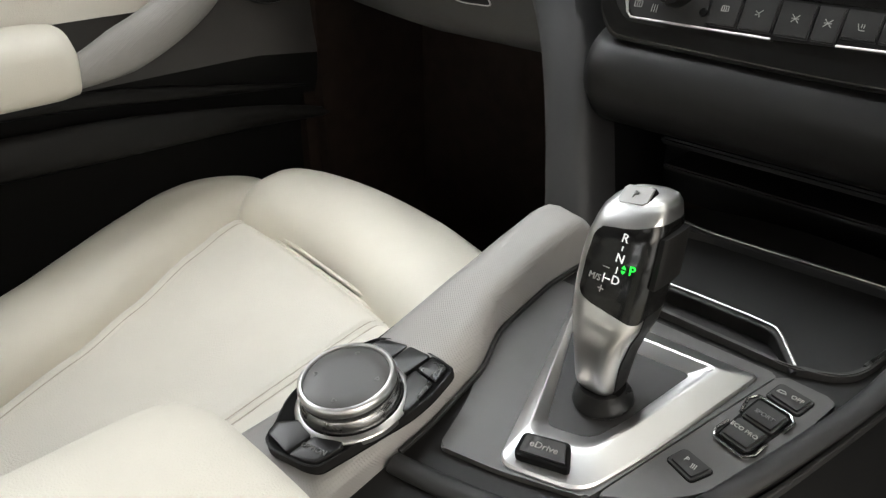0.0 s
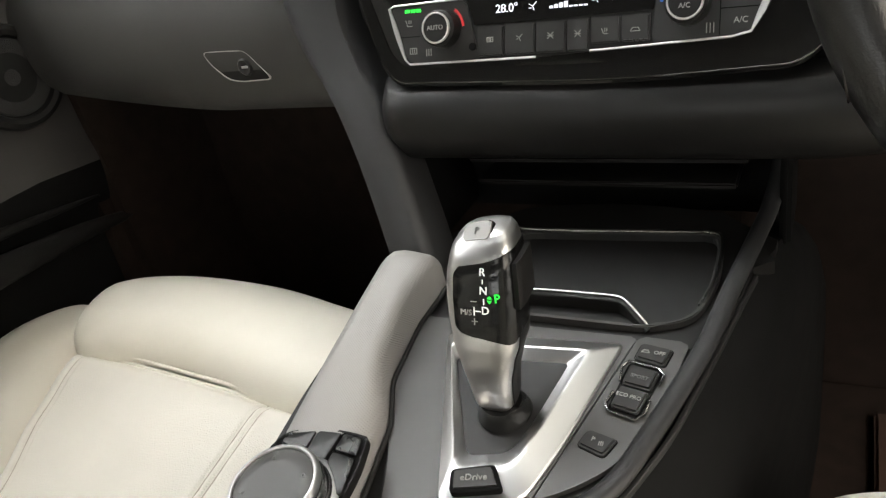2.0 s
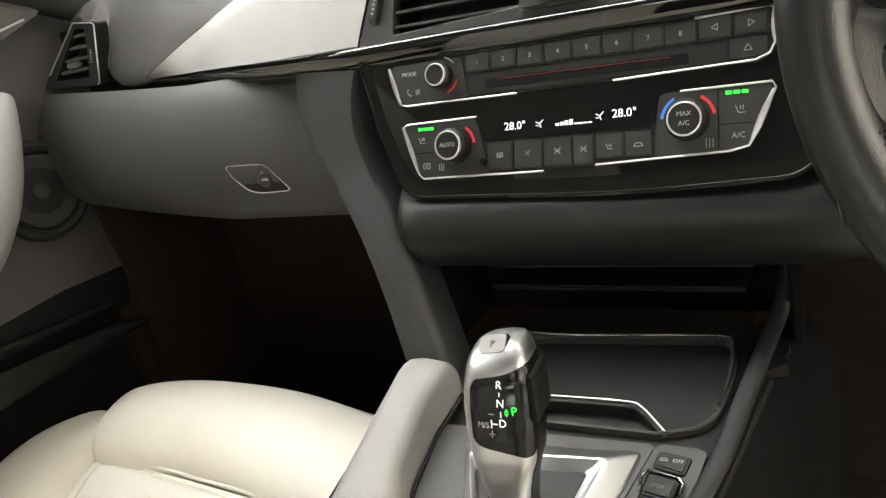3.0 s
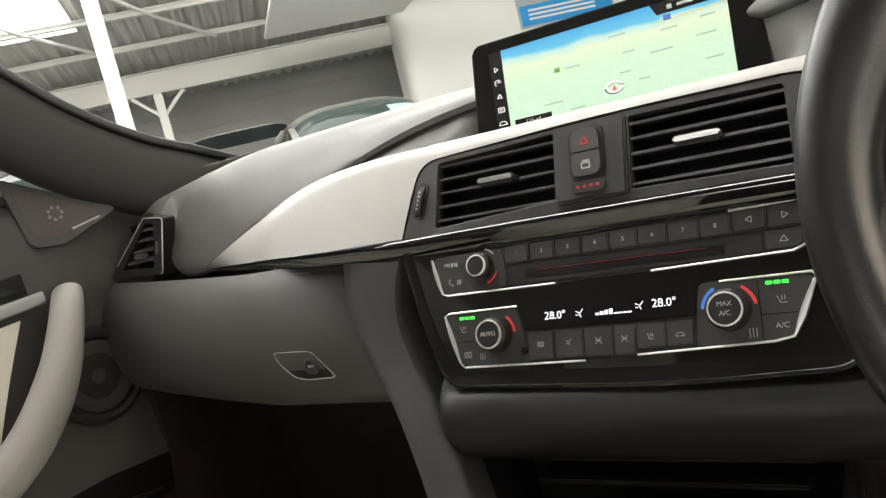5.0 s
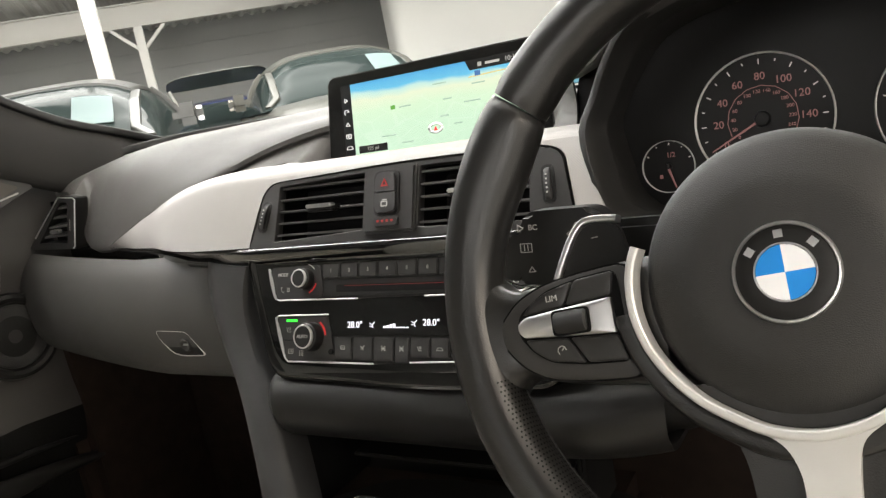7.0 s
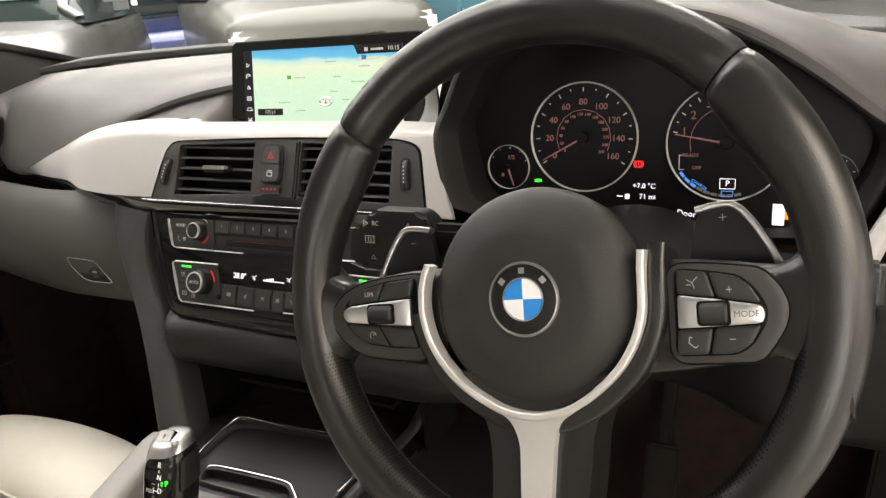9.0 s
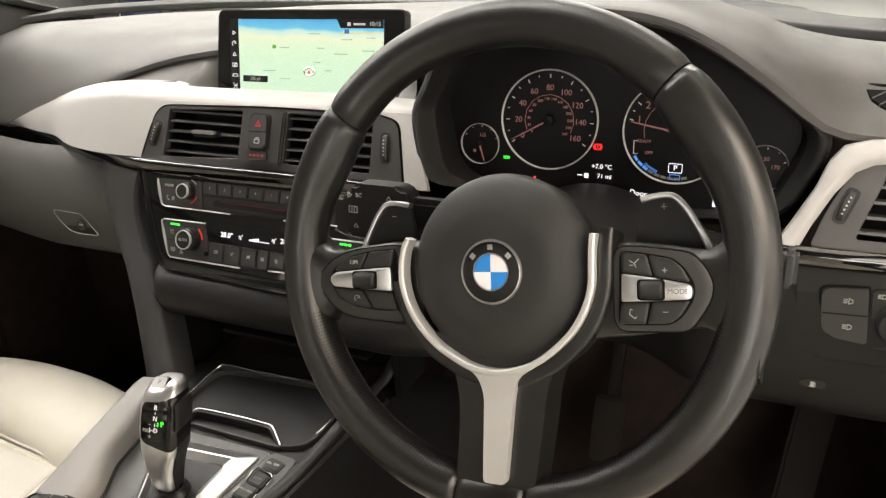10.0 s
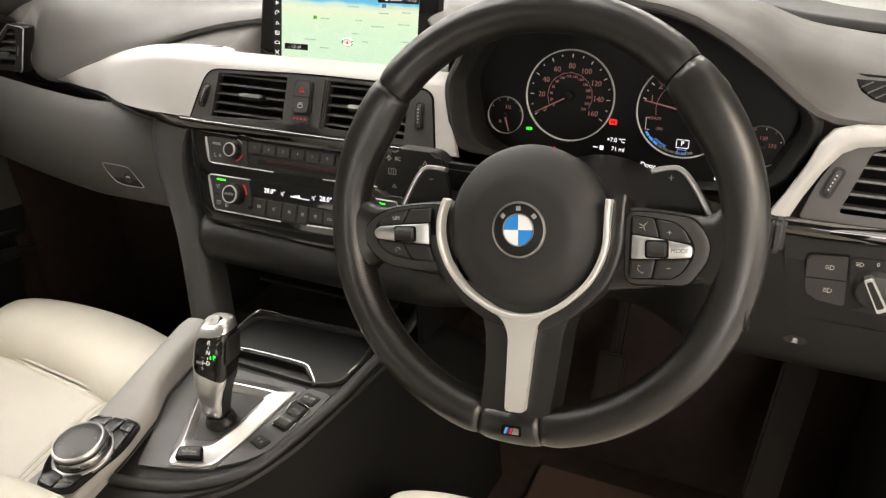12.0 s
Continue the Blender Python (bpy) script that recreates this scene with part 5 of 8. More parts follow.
for q in range(4):
    pts = [(0, 0)] + [(0.0123 * math.cos(radians(90 * q + 9 * i)), 0.0123 * math.sin(radians(90 * q + 9 * i))) for i in range(11)]
    part("badge_field", prism(pts, 0.0, 0.0012), BLUE_ENAMEL if q % 2 else WHITE_ENAMEL, badge, m=pose(0.002, -0.005, 0.0196))
for a in (140, 90, 40):
    part("badge_bar", rbox(-0.0022, 0.0022, -0.0021, 0.0021, 0, 0.0012, 0.0003), SILVER, badge, m=pose(0.002, -0.005, 0.0197) @ pose(0, 0, 0, 0, 0, a - 90) @ pose(0, 0.0172, 0))
lettering("AIRBAG", 0.0065, pose(0.002, -0.048, 0.0171, 10), AIRBAG, wheel)
for s in (-1, 1):
    part("horn_mark", join(rbox(-0.004, 0.004, -0.0004, 0.0004, 0, 0.0004, 0), rbox(-0.001, 0.003, -0.003, -0.0024, 0, 0.0004, 0)), PLASTIC, wheel, m=pose(0.002 + 0.043 * s, 0.006, 0.0170, 0, 9 * s))


# silver surround: a U round the pad that runs down into the lower spoke
ARC = smooth_path([(x / 1000, y / 1000, z / 1000) for x, y, z in ((73.6, 19.8, 14.5), (72.6, 10, 14.5), (72.2, 0, 14.2), (71.2, -15, 13.6), (66.5, -30, 13), (57.5, -45, 12.5), (45, -57.5, 12.3), (32, -67, 12.2), (19, -72.8, 12.2), (2, -75.6, 12.2), (-16, -73, 12.2), (-30, -66.5, 12.2), (-44, -57.5, 12.3), (-56, -45, 12.5), (-65, -30, 13), (-69.3, -14, 13.6), (-69.2, 0, 14.2), (-66.8, 11, 14.5), (-63.2, 19, 14.5))], 5)
part("silver_surround", sweep(ARC, rrect(0.0046, 0.012, 0.0016), scale=lambda t: (1.0, 1.0)), WHEEL_SILVER, wheel, "satin silver arc")
_axis = V((0.0025, -0.005, 0))
HUB_RING = [_axis + (p - _axis) * (1 + 0.0072 / (p - _axis).length) + V((0, 0, -0.0180 - 0.004 * max(p.y, 0) / 0.022)) for p in ARC[1:-14]]
part("hub_ring", sweep(HUB_RING, rrect(0.0105, 0.034, 0.0035, 4)), BLACK_LEATHER, wheel, "black ring round the pad")
_sp = rounded(mm((-31, -68.5), (-12.5, -79), (-7.5, -92), (-9.4, -154), (7.6, -154), (14.6, -92), (17.5, -79), (35, -68), (22, -74), (2, -77.5), (-18, -74)), [0.002, 0.012, 0.03, 0.004, 0.004, 0.03, 0.012, 0.002, 0.01, 0.01, 0.01], 5)
part("silver_spoke", prism(_sp, -0.004, 0.0128, 0.0014), WHEEL_SILVER, wheel, "satin silver lower spoke", m=pose(0, 0, 0, -2))
_lo = smooth_path([(-0.056, -0.050, 0), (-0.040, -0.066, 0), (-0.0315, -0.084, 0), (-0.0295, -0.11, 0), (-0.0325, -0.15, 0), (-0.0345, -0.172, 0)], 5) + smooth_path([(0.021, -0.172, 0), (0.0275, -0.15, 0), (0.034, -0.11, 0), (0.038, -0.084, 0), (0.047, -0.066, 0), (0.061, -0.050, 0)], 5)
part("lower_spoke", prism([(p.x, p.y) for p in _lo], -0.028, 0.0075, 0.007, 4), BLACK_LEATHER, wheel, m=pose(0, 0, 0, -1.5))
part("colour_badge", prism(rounded(mm((-8.5, -4), (8.5, -4), (8.5, 4), (-8.5, 4)), 0.001, 2), 0, 0.002, 0.0006), GLOSS, wheel, "small black badge with coloured stripes", m=pose(-0.0028, -0.1690, 0.0175, -1))
for i, m_ in enumerate((material("stripe_light_blue", (0.10, 0.35, 0.65), 0.3), material("stripe_dark_blue", (0.02, 0.04, 0.25), 0.3), material("stripe_red", (0.6, 0.02, 0.02), 0.3))):
    part("badge_stripe", prism(mm((-6.5 + 2.2 * i, -2.6), (-4.6 + 2.2 * i, -2.6), (-2.6 + 2.2 * i, 2.6), (-4.5 + 2.2 * i, 2.6)), 0.0018, 0.0024), m_, wheel, m=pose(-0.0028, -0.1690, 0.0175, -1))
part("badge_bar", prism(mm((0.5, -2.6), (6.6, -2.6), (6.6, 2.6), (2.6, 2.6)), 0.0018, 0.0024), SILVER, wheel, m=pose(-0.0028, -0.1690, 0.0175, -1))


def side_spoke(s):
    """One of the two side spokes: a leather arm that flares into the rim, a plastic cover and its controls."""
    dy = -0.003 if s > 0 else 0.0
    st = [(0.060, 0.0175, -0.050, 0.0040), (0.090, 0.0165, -0.047, 0.0048), (0.115, 0.0140, -0.0435, 0.0058), (0.130, 0.0115, -0.0405, 0.0066), (0.141, 0.0105, -0.0395, 0.0076), (0.148, 0.0135, -0.044, 0.0092), (0.154, 0.0195, -0.051, 0.0115), (0.160, 0.0275, -0.060, 0.0135), (0.167, 0.036, -0.069, 0.0150), (0.172, 0.040, -0.073, 0.0140)]
    rings = []
    for i in range(29):
        x = lerp(0.060, 0.172, i / 28)
        t, b, z = curve_at(st, x)
        t, b = t + dy, b + dy
        cy, cz, hy, hz = (t + b) / 2, (z - 0.026) / 2, (t - b) / 2, (z + 0.026) / 2
        rings.append([V((s * x, cy + hy * math.copysign(abs(math.cos(q)) ** 0.55, math.cos(q)), cz + hz * math.copysign(abs(math.sin(q)) ** 0.55, math.sin(q)))) for q in [2 * math.pi * k / 32 for k in range(32)]])
    part("side_spoke", loft(rings), BLACK_LEATHER, wheel, angle=70)
    if s < 0:
        cover = ((-70, 14.5), (-95, 13.5), (-120, 10.5), (-137, 4), (-149, -8), (-149, -18), (-139, -31), (-124, -39.5), (-100, -42.5), (-70, -43.5))
        well = ((-78, 12), (-101, 10.6), (-119, 6.8), (-135, -3), (-137.6, -9), (-137, -15.5), (-131, -24), (-120, -31.3), (-100, -34.2), (-76.5, -35.2))
        band = ((-82, -1.9), (-108, -3.6), (-132, -5.6), (-136.8, -9.3), (-136.4, -13.2), (-133.5, -16.6), (-108, -18.6), (-81.5, -20.1))
        keys = (((-79.5, 11), (-101.2, 9.6), (-107.6, -2.6), (-82, -1.1)), ((-102.2, 9.4), (-118.4, 5.8), (-128, 0.6), (-133.4, -4.6), (-108.8, -2.8)), ((-81.5, -20.9), (-107.4, -19.4), (-98.6, -33.2), (-77.5, -34.3)), ((-108.6, -19.3), (-133.5, -17.6), (-129.5, -23.8), (-119.6, -30.4), (-99.9, -33.2)))
        roll = (-0.1047, -0.0113, 0.0092)
    else:
        cover = ((84, 11.5), (110, 9.8), (134, 6.2), (142.5, -4), (146.4, -14), (144.6, -24), (138.5, -34), (131, -43.6), (84, -44.8))
        well = ((88.6, 8.6), (106, 6.4), (122, 3.4), (129, -2.4), (135, -12.4), (135.6, -18), (134.4, -23.6), (127.6, -34.4), (120, -39.6), (87.2, -40.6))
        band = ((90, -6.6), (112, -9.6), (133, -13.4), (134.7, -17.6), (133.2, -22.8), (112, -24.2), (89.4, -24.9))
        keys = (((90, 7.4), (106, 5.4), (109.8, -8.6), (90.2, -5.9)), ((107.2, 5.2), (121.4, 2.3), (128, -3.2), (133, -12.2), (110.9, -8.8)), ((89.4, -25.7), (107.8, -25), (104.8, -39), (88.2, -39.4)), ((108.9, -25), (132.6, -23.6), (126.6, -33.6), (119.4, -38.4), (106, -39)))
        roll = (0.1089, -0.0169, 0.0072)
    part("spoke_groove", prism(rounded([((x - s * 112) * 1.02 / 1000 + s * 0.112, ((y + 15) * 1.03 - 15) / 1000) for x, y in cover], 0.012, 5), 0.0, 0.0088, 0.0004), DARK, wheel, "black joint round the spoke cover")
    part("spoke_cover", crowned(rounded(mm(*cover), 0.010, 5), 0.0, 0.0094, 0.0003, 0.0014), SPOKE_PLASTIC, wheel, "charcoal plastic spoke cover")
    part("control_well", prism(rounded(mm(*well), 0.005, 4), 0.006, 0.0102, 0.0003), DARK, wheel, "black recess round the buttons")
    for k in keys:
        part("wheel_button", crowned(rounded(mm(*k), 0.0022, 3), 0.008, 0.0122, 0.0004, 0.0009), BUTTON, wheel)
    part("silver_band", crowned(rounded(mm(*band), [0.0015] + [0.005] * (len(band) - 2) + [0.0015], 4), 0.008, 0.0130, 0.0010, 0.0013), SILVER, wheel, "satin silver control band")
    part("roller_well", prism(rrect(roll[2] * 2 + 0.003, 0.0135, 0.0025, 4, roll[0], roll[1]), 0.010, 0.0144, 0.0004), DARK, wheel)
    roller = lathe([(0, -roll[2]), (0.0052, -roll[2]), (0.0062, 0.001 - roll[2]), (0.0066, 0), (0.0062, roll[2] - 0.001), (0.0052, roll[2]), (0, roll[2])], 20)
    roller.transform(pose(roll[0], roll[1], 0.0118, 0, 90, 0))
    part("thumb_roller", roller, RUBBER, wheel)
    if s < 0:
        lettering("LIM", 0.0046, pose(-0.1145, 0.0020, 0.0126), PALE_INK, wheel)
        icon(wheel, "dial", -0.1125, -0.0255, 0.0024, 0.0124)
    else:
        icon(wheel, "phone", 0.0975, -0.0325, 0.0030, 0.0124)
        icon(wheel, "air", 0.0985, 0.0000, 0.0030, 0.0124)
        icon(wheel, "plus", 0.1175, -0.0045, 0.0026, 0.0124)
        icon(wheel, "minus", 0.1175, -0.0310, 0.0026, 0.0124)
        lettering("MODE", 0.0046, pose(0.1255, -0.0178, 0.0139), DIM_INK, wheel)


side_spoke(-1)
side_spoke(1)
for s in (-1, 1):
    dx = 0.009 if s > 0 else 0.0
    pd = rounded([(s * 0.080, 0.006), (s * 0.087, 0.043), (s * 0.108, 0.0465), (s * 0.124, 0.030), (s * 0.137, 0.002), (s * 0.110, -0.010)][::-s], [0.004, 0.006, 0.008, 0.02, 0.004, 0.004], 4)
    pad = part("shift_paddle", prism(pd, -0.034, -0.029, 0.001), PLASTIC, wheel, "black shift paddle with a silver edge", m=pose(dx, -0.3 * dx, 0))
    edge = smooth_path([(s * 0.0865, 0.0445, -0.0300), (s * 0.100, 0.0468, -0.0300), (s * 0.1085, 0.0455, -0.0300), (s * 0.117, 0.036, -0.0300), (s * 0.128, 0.016, -0.0300), (s * 0.136, -0.004, -0.0300)], 6)
    part("paddle_edge", sweep(edge, rrect(0.0042, 0.008, 0.0016)), SILVER, pad, "satin silver paddle edge", m=pose(dx, -0.3 * dx, 0))
    icon(pad, "plus" if s > 0 else "minus", s * 0.1015 + dx, 0.0365, 0.0034, -0.0288)

# ---- stalks ----
stalk = thing("indicator_stalk", basis((0.217, 0.098, 0.615), (0.0, -1, 0.12)), "black indicator stalk with printed symbols behind the wheel", "stalk")
part("stalk_body", prism(rounded(mm((-27, -27), (22, -27), (36, -8), (36, 12), (26, 22), (-18, 22), (-26, 13)), [0.004, 0.008, 0.008, 0.008, 0.008, 0.006, 0.006], 4), -0.020, 0.0, 0.004, 3), PLASTIC, stalk)
part("stalk_tip", prism(rounded(mm((-42, -22), (-26, -24), (-26, 10), (-34, 9), (-40, 2)), 0.004, 4), -0.018, -0.002, 0.003, 3), PLASTIC, stalk)
part("stalk_root", rbox(0.02, 0.10, -0.014, 0.012, -0.022, -0.004, 0.005), PLASTIC, stalk)
icon(stalk, "right", -0.0240, 0.0115, 0.0034, 0.0002)
lettering("BC", 0.0050, at2(-0.0150, 0.0115, 0.0004), PALE_INK, stalk)
icon(stalk, "window", -0.0210, -0.0015, 0.0040, 0.0002)
icon(stalk, "up", -0.0185, -0.0160, 0.0028, 0.0002)
for dx, dy, k in ((0.010, 0.006, "left"), (0.019, 0.006, "right"), (0.0145, 0.011, "up"), (0.0145, 0.001, "down")):
    icon(stalk, k, dx, dy, 0.0030, 0.0002)
part("stalk_edge", sweep([V(p) for p in ((-0.041, -0.0225, -0.001), (-0.027, -0.0265, 0.0003), (0.0, -0.0272, 0.0003), (0.020, -0.0272, 0.0003), (0.026, -0.020, 0.0003))], circle(0.0008, 8)), CHROME, stalk, "thin chrome line")
stalk2 = thing("wiper_stalk", basis((0.512, 0.100, 0.600), (0.0, -1, 0.12)), "black wiper stalk behind the wheel", "stalk")
part("stalk_body", prism(rounded(mm((-40, -10), (26, -8), (32, -4), (32, 10), (26, 12), (-40, 12)), 0.006, 4), -0.018, 0.0, 0.005, 3), PLASTIC, stalk2)
part("stalk_tip", rbox(0.0305, 0.0420, -0.010, 0.019, -0.016, 0.003, 0.004, 3), GREY, stalk2)

# ---- driver's outer vent and switches ----
rv = thing("driver_air_vent", basis((0.640, 0.2055, 0.620), (0, -1, 0.40)), "black outer air vent with slats and a thumbwheel", "air vent")
_ro = rounded(mm((-76, -36), (-68, -8), (-56, 18), (-44, 36), (-24, 42), (90, 44), (90, -36)), [0.004, 0.01, 0.012, 0.014, 0.014, 0.004, 0.004], 4)
_rh = rounded(mm((-46, -28), (-28, 28), (-18, 34), (82, 34), (82, -28)), 0.004, 3)
plate_with_holes("vent_frame", _ro, [_rh], -0.012, 0.0, DASH, rv)
part("vent_duct", join(rbox(-0.05, 0.085, -0.03, 0.036, -0.058, -0.054, 0), rbox(-0.05, 0.085, 0.034, 0.037, -0.055, -0.012, 0), rbox(-0.05, 0.085, -0.031, -0.028, -0.055, -0.012, 0), rbox(-0.05, -0.047, -0.03, 0.036, -0.055, -0.012, 0)), DARK, rv)
for i in range(5):
    y = lerp(-0.028, 0.034, (i + 0.5) / 5)
    x0 = -0.046 + 0.018 * (y + 0.028) / 0.056
    ob = part("slat", rbox(x0, 0.083, -0.0012, 0.0012, -0.018, 0.0, 0.0008), SLAT, rv)
    ob.matrix_local = pose(0, y, -0.004, 10)
ob = part("vent_tab", rbox(-0.016, 0.022, -0.0025, 0.0045, -0.004, 0.008, 0.0015), SILVER, rv, "satin silver tab")
ob.matrix_local = pose(0.035, -0.001, -0.002, 10)
thumbwheel(rv, -0.0545, -0.0015, 0.026, -20)
_gl = [(p[0] - 0.0035 if p[0] < 0 else p[0], p[1] + 0.0035 if p[1] > 0 else p[1]) for p in _ro]
part("vent_surround", ring_plate(_gl, _ro, -0.013, -0.0015, 0.0006), GLOSS, rv, "gloss black vent surround")

lights = thing("light_switch_panel", basis((0.610, 0.188, 0.528), (0, -1, 0.02)), "black light switch panel with rotary knob", "switch panel")
_bz2 = rounded(mm((-56, 48), (-44, -16), (-37, -33), (-22, -38.5), (60, -38.5), (92, -37), (92, 48)), [0.004, 0.02, 0.012, 0.012, 0.02, 0.002, 0.002], 5)
part("switch_bezel", prism(_bz2, -0.01, 0.0014, 0.0008), PLASTIC, lights)
part("bezel_rim", ring_plate([((p[0] - 0.018) * 1.025 + 0.018, (p[1] - 0.005) * 1.045 + 0.005) for p in _bz2], _bz2, -0.008, 0.0032, 0.0012), KNEE, lights, "rounded charcoal rim, darkened for shade")
part("key_well", prism(rounded(mm((-35, 28), (1.6, 31.6), (7.4, -21), (-24, -18.5), (-31.5, -9.5)), [0.007, 0.003, 0.003, 0.008, 0.012], 4), 0.0, 0.0026, 0.0004), DARK, lights)
part("fog_light_keys", prism(rounded(mm((-33, 26.4), (0.2, 29.8), (5.6, -19.4), (-23, -16.8), (-29.4, -8.8)), [0.006, 0.002, 0.002, 0.007, 0.011], 4), 0.0, 0.0042, 0.0012), BUTTON, lights)
part("key_gap", rbox(-0.030, 0.002, -0.0004, 0.0004, 0.0040, 0.0046, 0), DARK, lights, m=pose(0, 0.006, 0, 0, 0, 3))
icon(lights, "lamp", -0.0125, 0.0175, 0.0030, 0.0042)
icon(lights, "lamp", -0.0105, -0.0055, 0.0030, 0.0042)
part("knob_field", prism(rounded(mm((3.2, 29.6), (80, 34), (80, -24), (8.8, -22)), [0.003, 0.006, 0.006, 0.003], 4), 0.0, 0.0030, 0.001), PLASTIC, lights)
part("rotary_knob", lathe([(0, 0.009), (0.013, 0.009), (0.0155, 0.0075), (0.0168, 0.003), (0.0182, 0.0)], 40), RUBBER, lights, m=at2(0.0265, 0.0025, 0.003))
part("knob_grip", prism(rounded(mm((-4.6, -17.5), (4.6, -17.5), (3.6, 17.5), (-3.6, 17.5)), 0.002, 3), 0.0, 0.010, 0.0016), SILVER, lights, "satin silver knob grip", m=at2(0.0265, 0.0025, 0.008, 30))
part("knob_inlay", prism(rounded(mm((-3, -13), (3, -13), (2.3, 15), (-2.3, 15)), 0.0014, 2), 0.009, 0.0106, 0.0004), PLASTIC, lights, m=at2(0.0265, 0.0025, 0.008, 30))
icon(lights, "lamp", 0.0105, 0.0245, 0.0026, 0.0030)
lettering("0", 0.0055, at2(0.0245, 0.0268, 0.0032), PALE_INK, lights)
icon(lights, "lamp", 0.0385, 0.0240, 0.0024, 0.0030)
flap = thing("fuel_flap_button", basis((0.582, 0.189, 0.4620), (0, -1, 0.0)), "small dark fuel flap button with a pale sign", "button")
part("button_body", prism(rounded(mm((-11, -4), (11, -4), (10, 4), (-10, 4)), 0.003, 4), -0.004, 0.0024, 0.001), PLASTIC, flap)
part("pump_sign", join(rbox(-0.004, 0.0005, -0.003, 0.003, 0.003, 0.0036, 0), rbox(0.0012, 0.0018, -0.002, 0.002, 0.003, 0.0036, 0), rbox(-0.0055, 0.002, -0.0038, -0.0030, 0.003, 0.0036, 0)), PALE_INK, flap, m=pose(0.001, 0, 0.0008) @ Matrix.Diagonal((0.75, 0.75, 0.7, 1)))

# top vent of the dashboard on the driver's side
tv = thing("dashboard_top_vent", basis((0.601, 0.262, 0.696), (0.127, -0.506, 0.85), up=(0, 1, 0)), "black slotted demister vent in the dashboard top", "air vent")
part("vent_plate", prism(rounded(mm((-11.4, 1.5), (-6, -8.4), (1, -13.4), (7, -18.5), (14, -20), (60, -18), (62, 13), (13, 6)), [0.001, 0.002, 0.004, 0.004, 0.004, 0.002, 0.002, 0.002], 3), -0.006, 0.0012, 0.0004), DARK, tv)
part("vent_groove", sweep([V((lerp(-0.017, 0.060, k / 8), lerp(0.0064, 0.0200, k / 8), 0.0008)) for k in range(9)], rrect(0.0026, 0.0012, 0.0005)), DARK, tv, "thin dark groove behind the vent")
for x, y, ln in ((-6, -8.2, 15), (0.4, -13.6, 24), (7, -18.2, 32), (16, -19.8, 34), (27, -19.6, 34), (38, -19.2, 35)):
    part("slat", rbox(-0.0006, 0.0006, 0.0, ln / 1000 * 0.9, -0.002, 0.0019, 0.0004), PAD, tv, m=at2(x / 1000, y / 1000, 0, -42))

# ---- passenger side vent ----
SATIN_TAB = material("satin_grey_tab", (0.06, 0.06, 0.06), 0.35, vary=0.1)
sv = thing("side_air_vent", basis((-0.655, 0.319, 0.630), (0.20, -1, 0.10)), "black side air vent with a thin chrome frame", "air vent")
_so = rounded(mm((-40, -27), (33, 43), (63, 38), (45, -35)), [0.005, 0.008, 0.005, 0.004], 4)
_sh = rounded(mm((-20, -21), (33, 35), (47, 32), (33, -25)), 0.004, 3)
plate_with_holes("vent_frame", _so, [_sh], -0.02, 0.004, PLASTIC, sv)
part("chrome_edge", sweep([V((x / 1000, y / 1000, 0.0045)) for x, y in ((-24, -12), (33, 41), (59, 37), (62, 34), (45.5, -31), (42, -34))], circle(0.0010, 8)), SILVER, sv, "thin chrome edge")
part("vent_duct", rbox(-0.035, 0.055, -0.030, 0.038, -0.05, -0.046, 0), DARK, sv)
for i in range(4):
    yy = lerp(-0.020, 0.032, (i + 0.5) / 4)
    x0, x1 = lerp(-0.018, 0.032, (yy + 0.021) / 0.056), lerp(0.033, 0.046, (yy + 0.025) / 0.057)
    ob = part("slat", rbox(x0, x1, -0.0016, 0.0016, -0.016, 0, 0.0008), SLAT, sv)
    ob.matrix_local = pose(0, yy, 0.001, 12)
part("vent_tab", rbox(-0.010, 0.008, -0.004, 0.003, 0.0, 0.010, 0.002), SATIN_TAB, sv, "satin grey vent tab", m=at2(0.018, -0.006))
thumbwheel(sv, 0.0445, 0.0, 0.024, -14)

# ---- centre console ----
console = thing("centre_console", DECK, "dark grey centre console with a soft rounded edge", "console")


def deck(*pts):
    """World plan millimetres on the console deck, as local points."""
    return [(x / 1000, y / 1000 * 1.015) for x, y in pts]


_body = smooth_path([(*p, 0) for p in deck((-118, 130), (-118, -170), (-60, -178), (0, -140), (40, -112), (72, -86), (95, -55), (112, -15), (128, 40), (142, 100), (150, 150), (150, 190), (0, 200))], 4, True)
part("console_body", prism([(p.x, p.y) for p in _body], -0.20, -0.004, 0.012, 4), PLASTIC, console, "black console body")
_edge_path = smooth_path([(x / 1000, y / 1000 * 1.015, 0.0) for x, y in ((-40, -116), (0, -108), (40, -95), (75, -72), (97, -46), (110, -9), (120, 25), (130.5, 65), (137, 106), (145, 150), (152, 190))], 6) + smooth_path([(0.1535, 0.200, 0.001), (0.158, 0.225, 0.014), (0.161, 0.243, 0.040), (0.163, 0.250, 0.075)], 6)
part("console_edge", sweep(_edge_path, [(0.0065 * math.cos(a), 0.0045 * math.sin(a) - 0.0015) for a in [2 * math.pi * i / 14 for i in range(14)]]), GREY, console, "soft charcoal console edge")
_line_path = smooth_path([(x / 1000, y / 1000 * 1.015, -0.012 - 0.3 * max(y - 130, 0) ** 2 / 1e5) for x, y in ((-40, -128), (0, -120), (44, -106), (80, -80), (99, -52), (109, -30), (119, -3), (128, 33), (137, 72), (147, 120), (158, 176), (166, 225), (172, 290), (176, 360))], 6)
part("console_edge", sweep(_line_path[:-22], rrect(0.003, 0.006, 0.001)), GREY, console, "thin lower edge of the console")
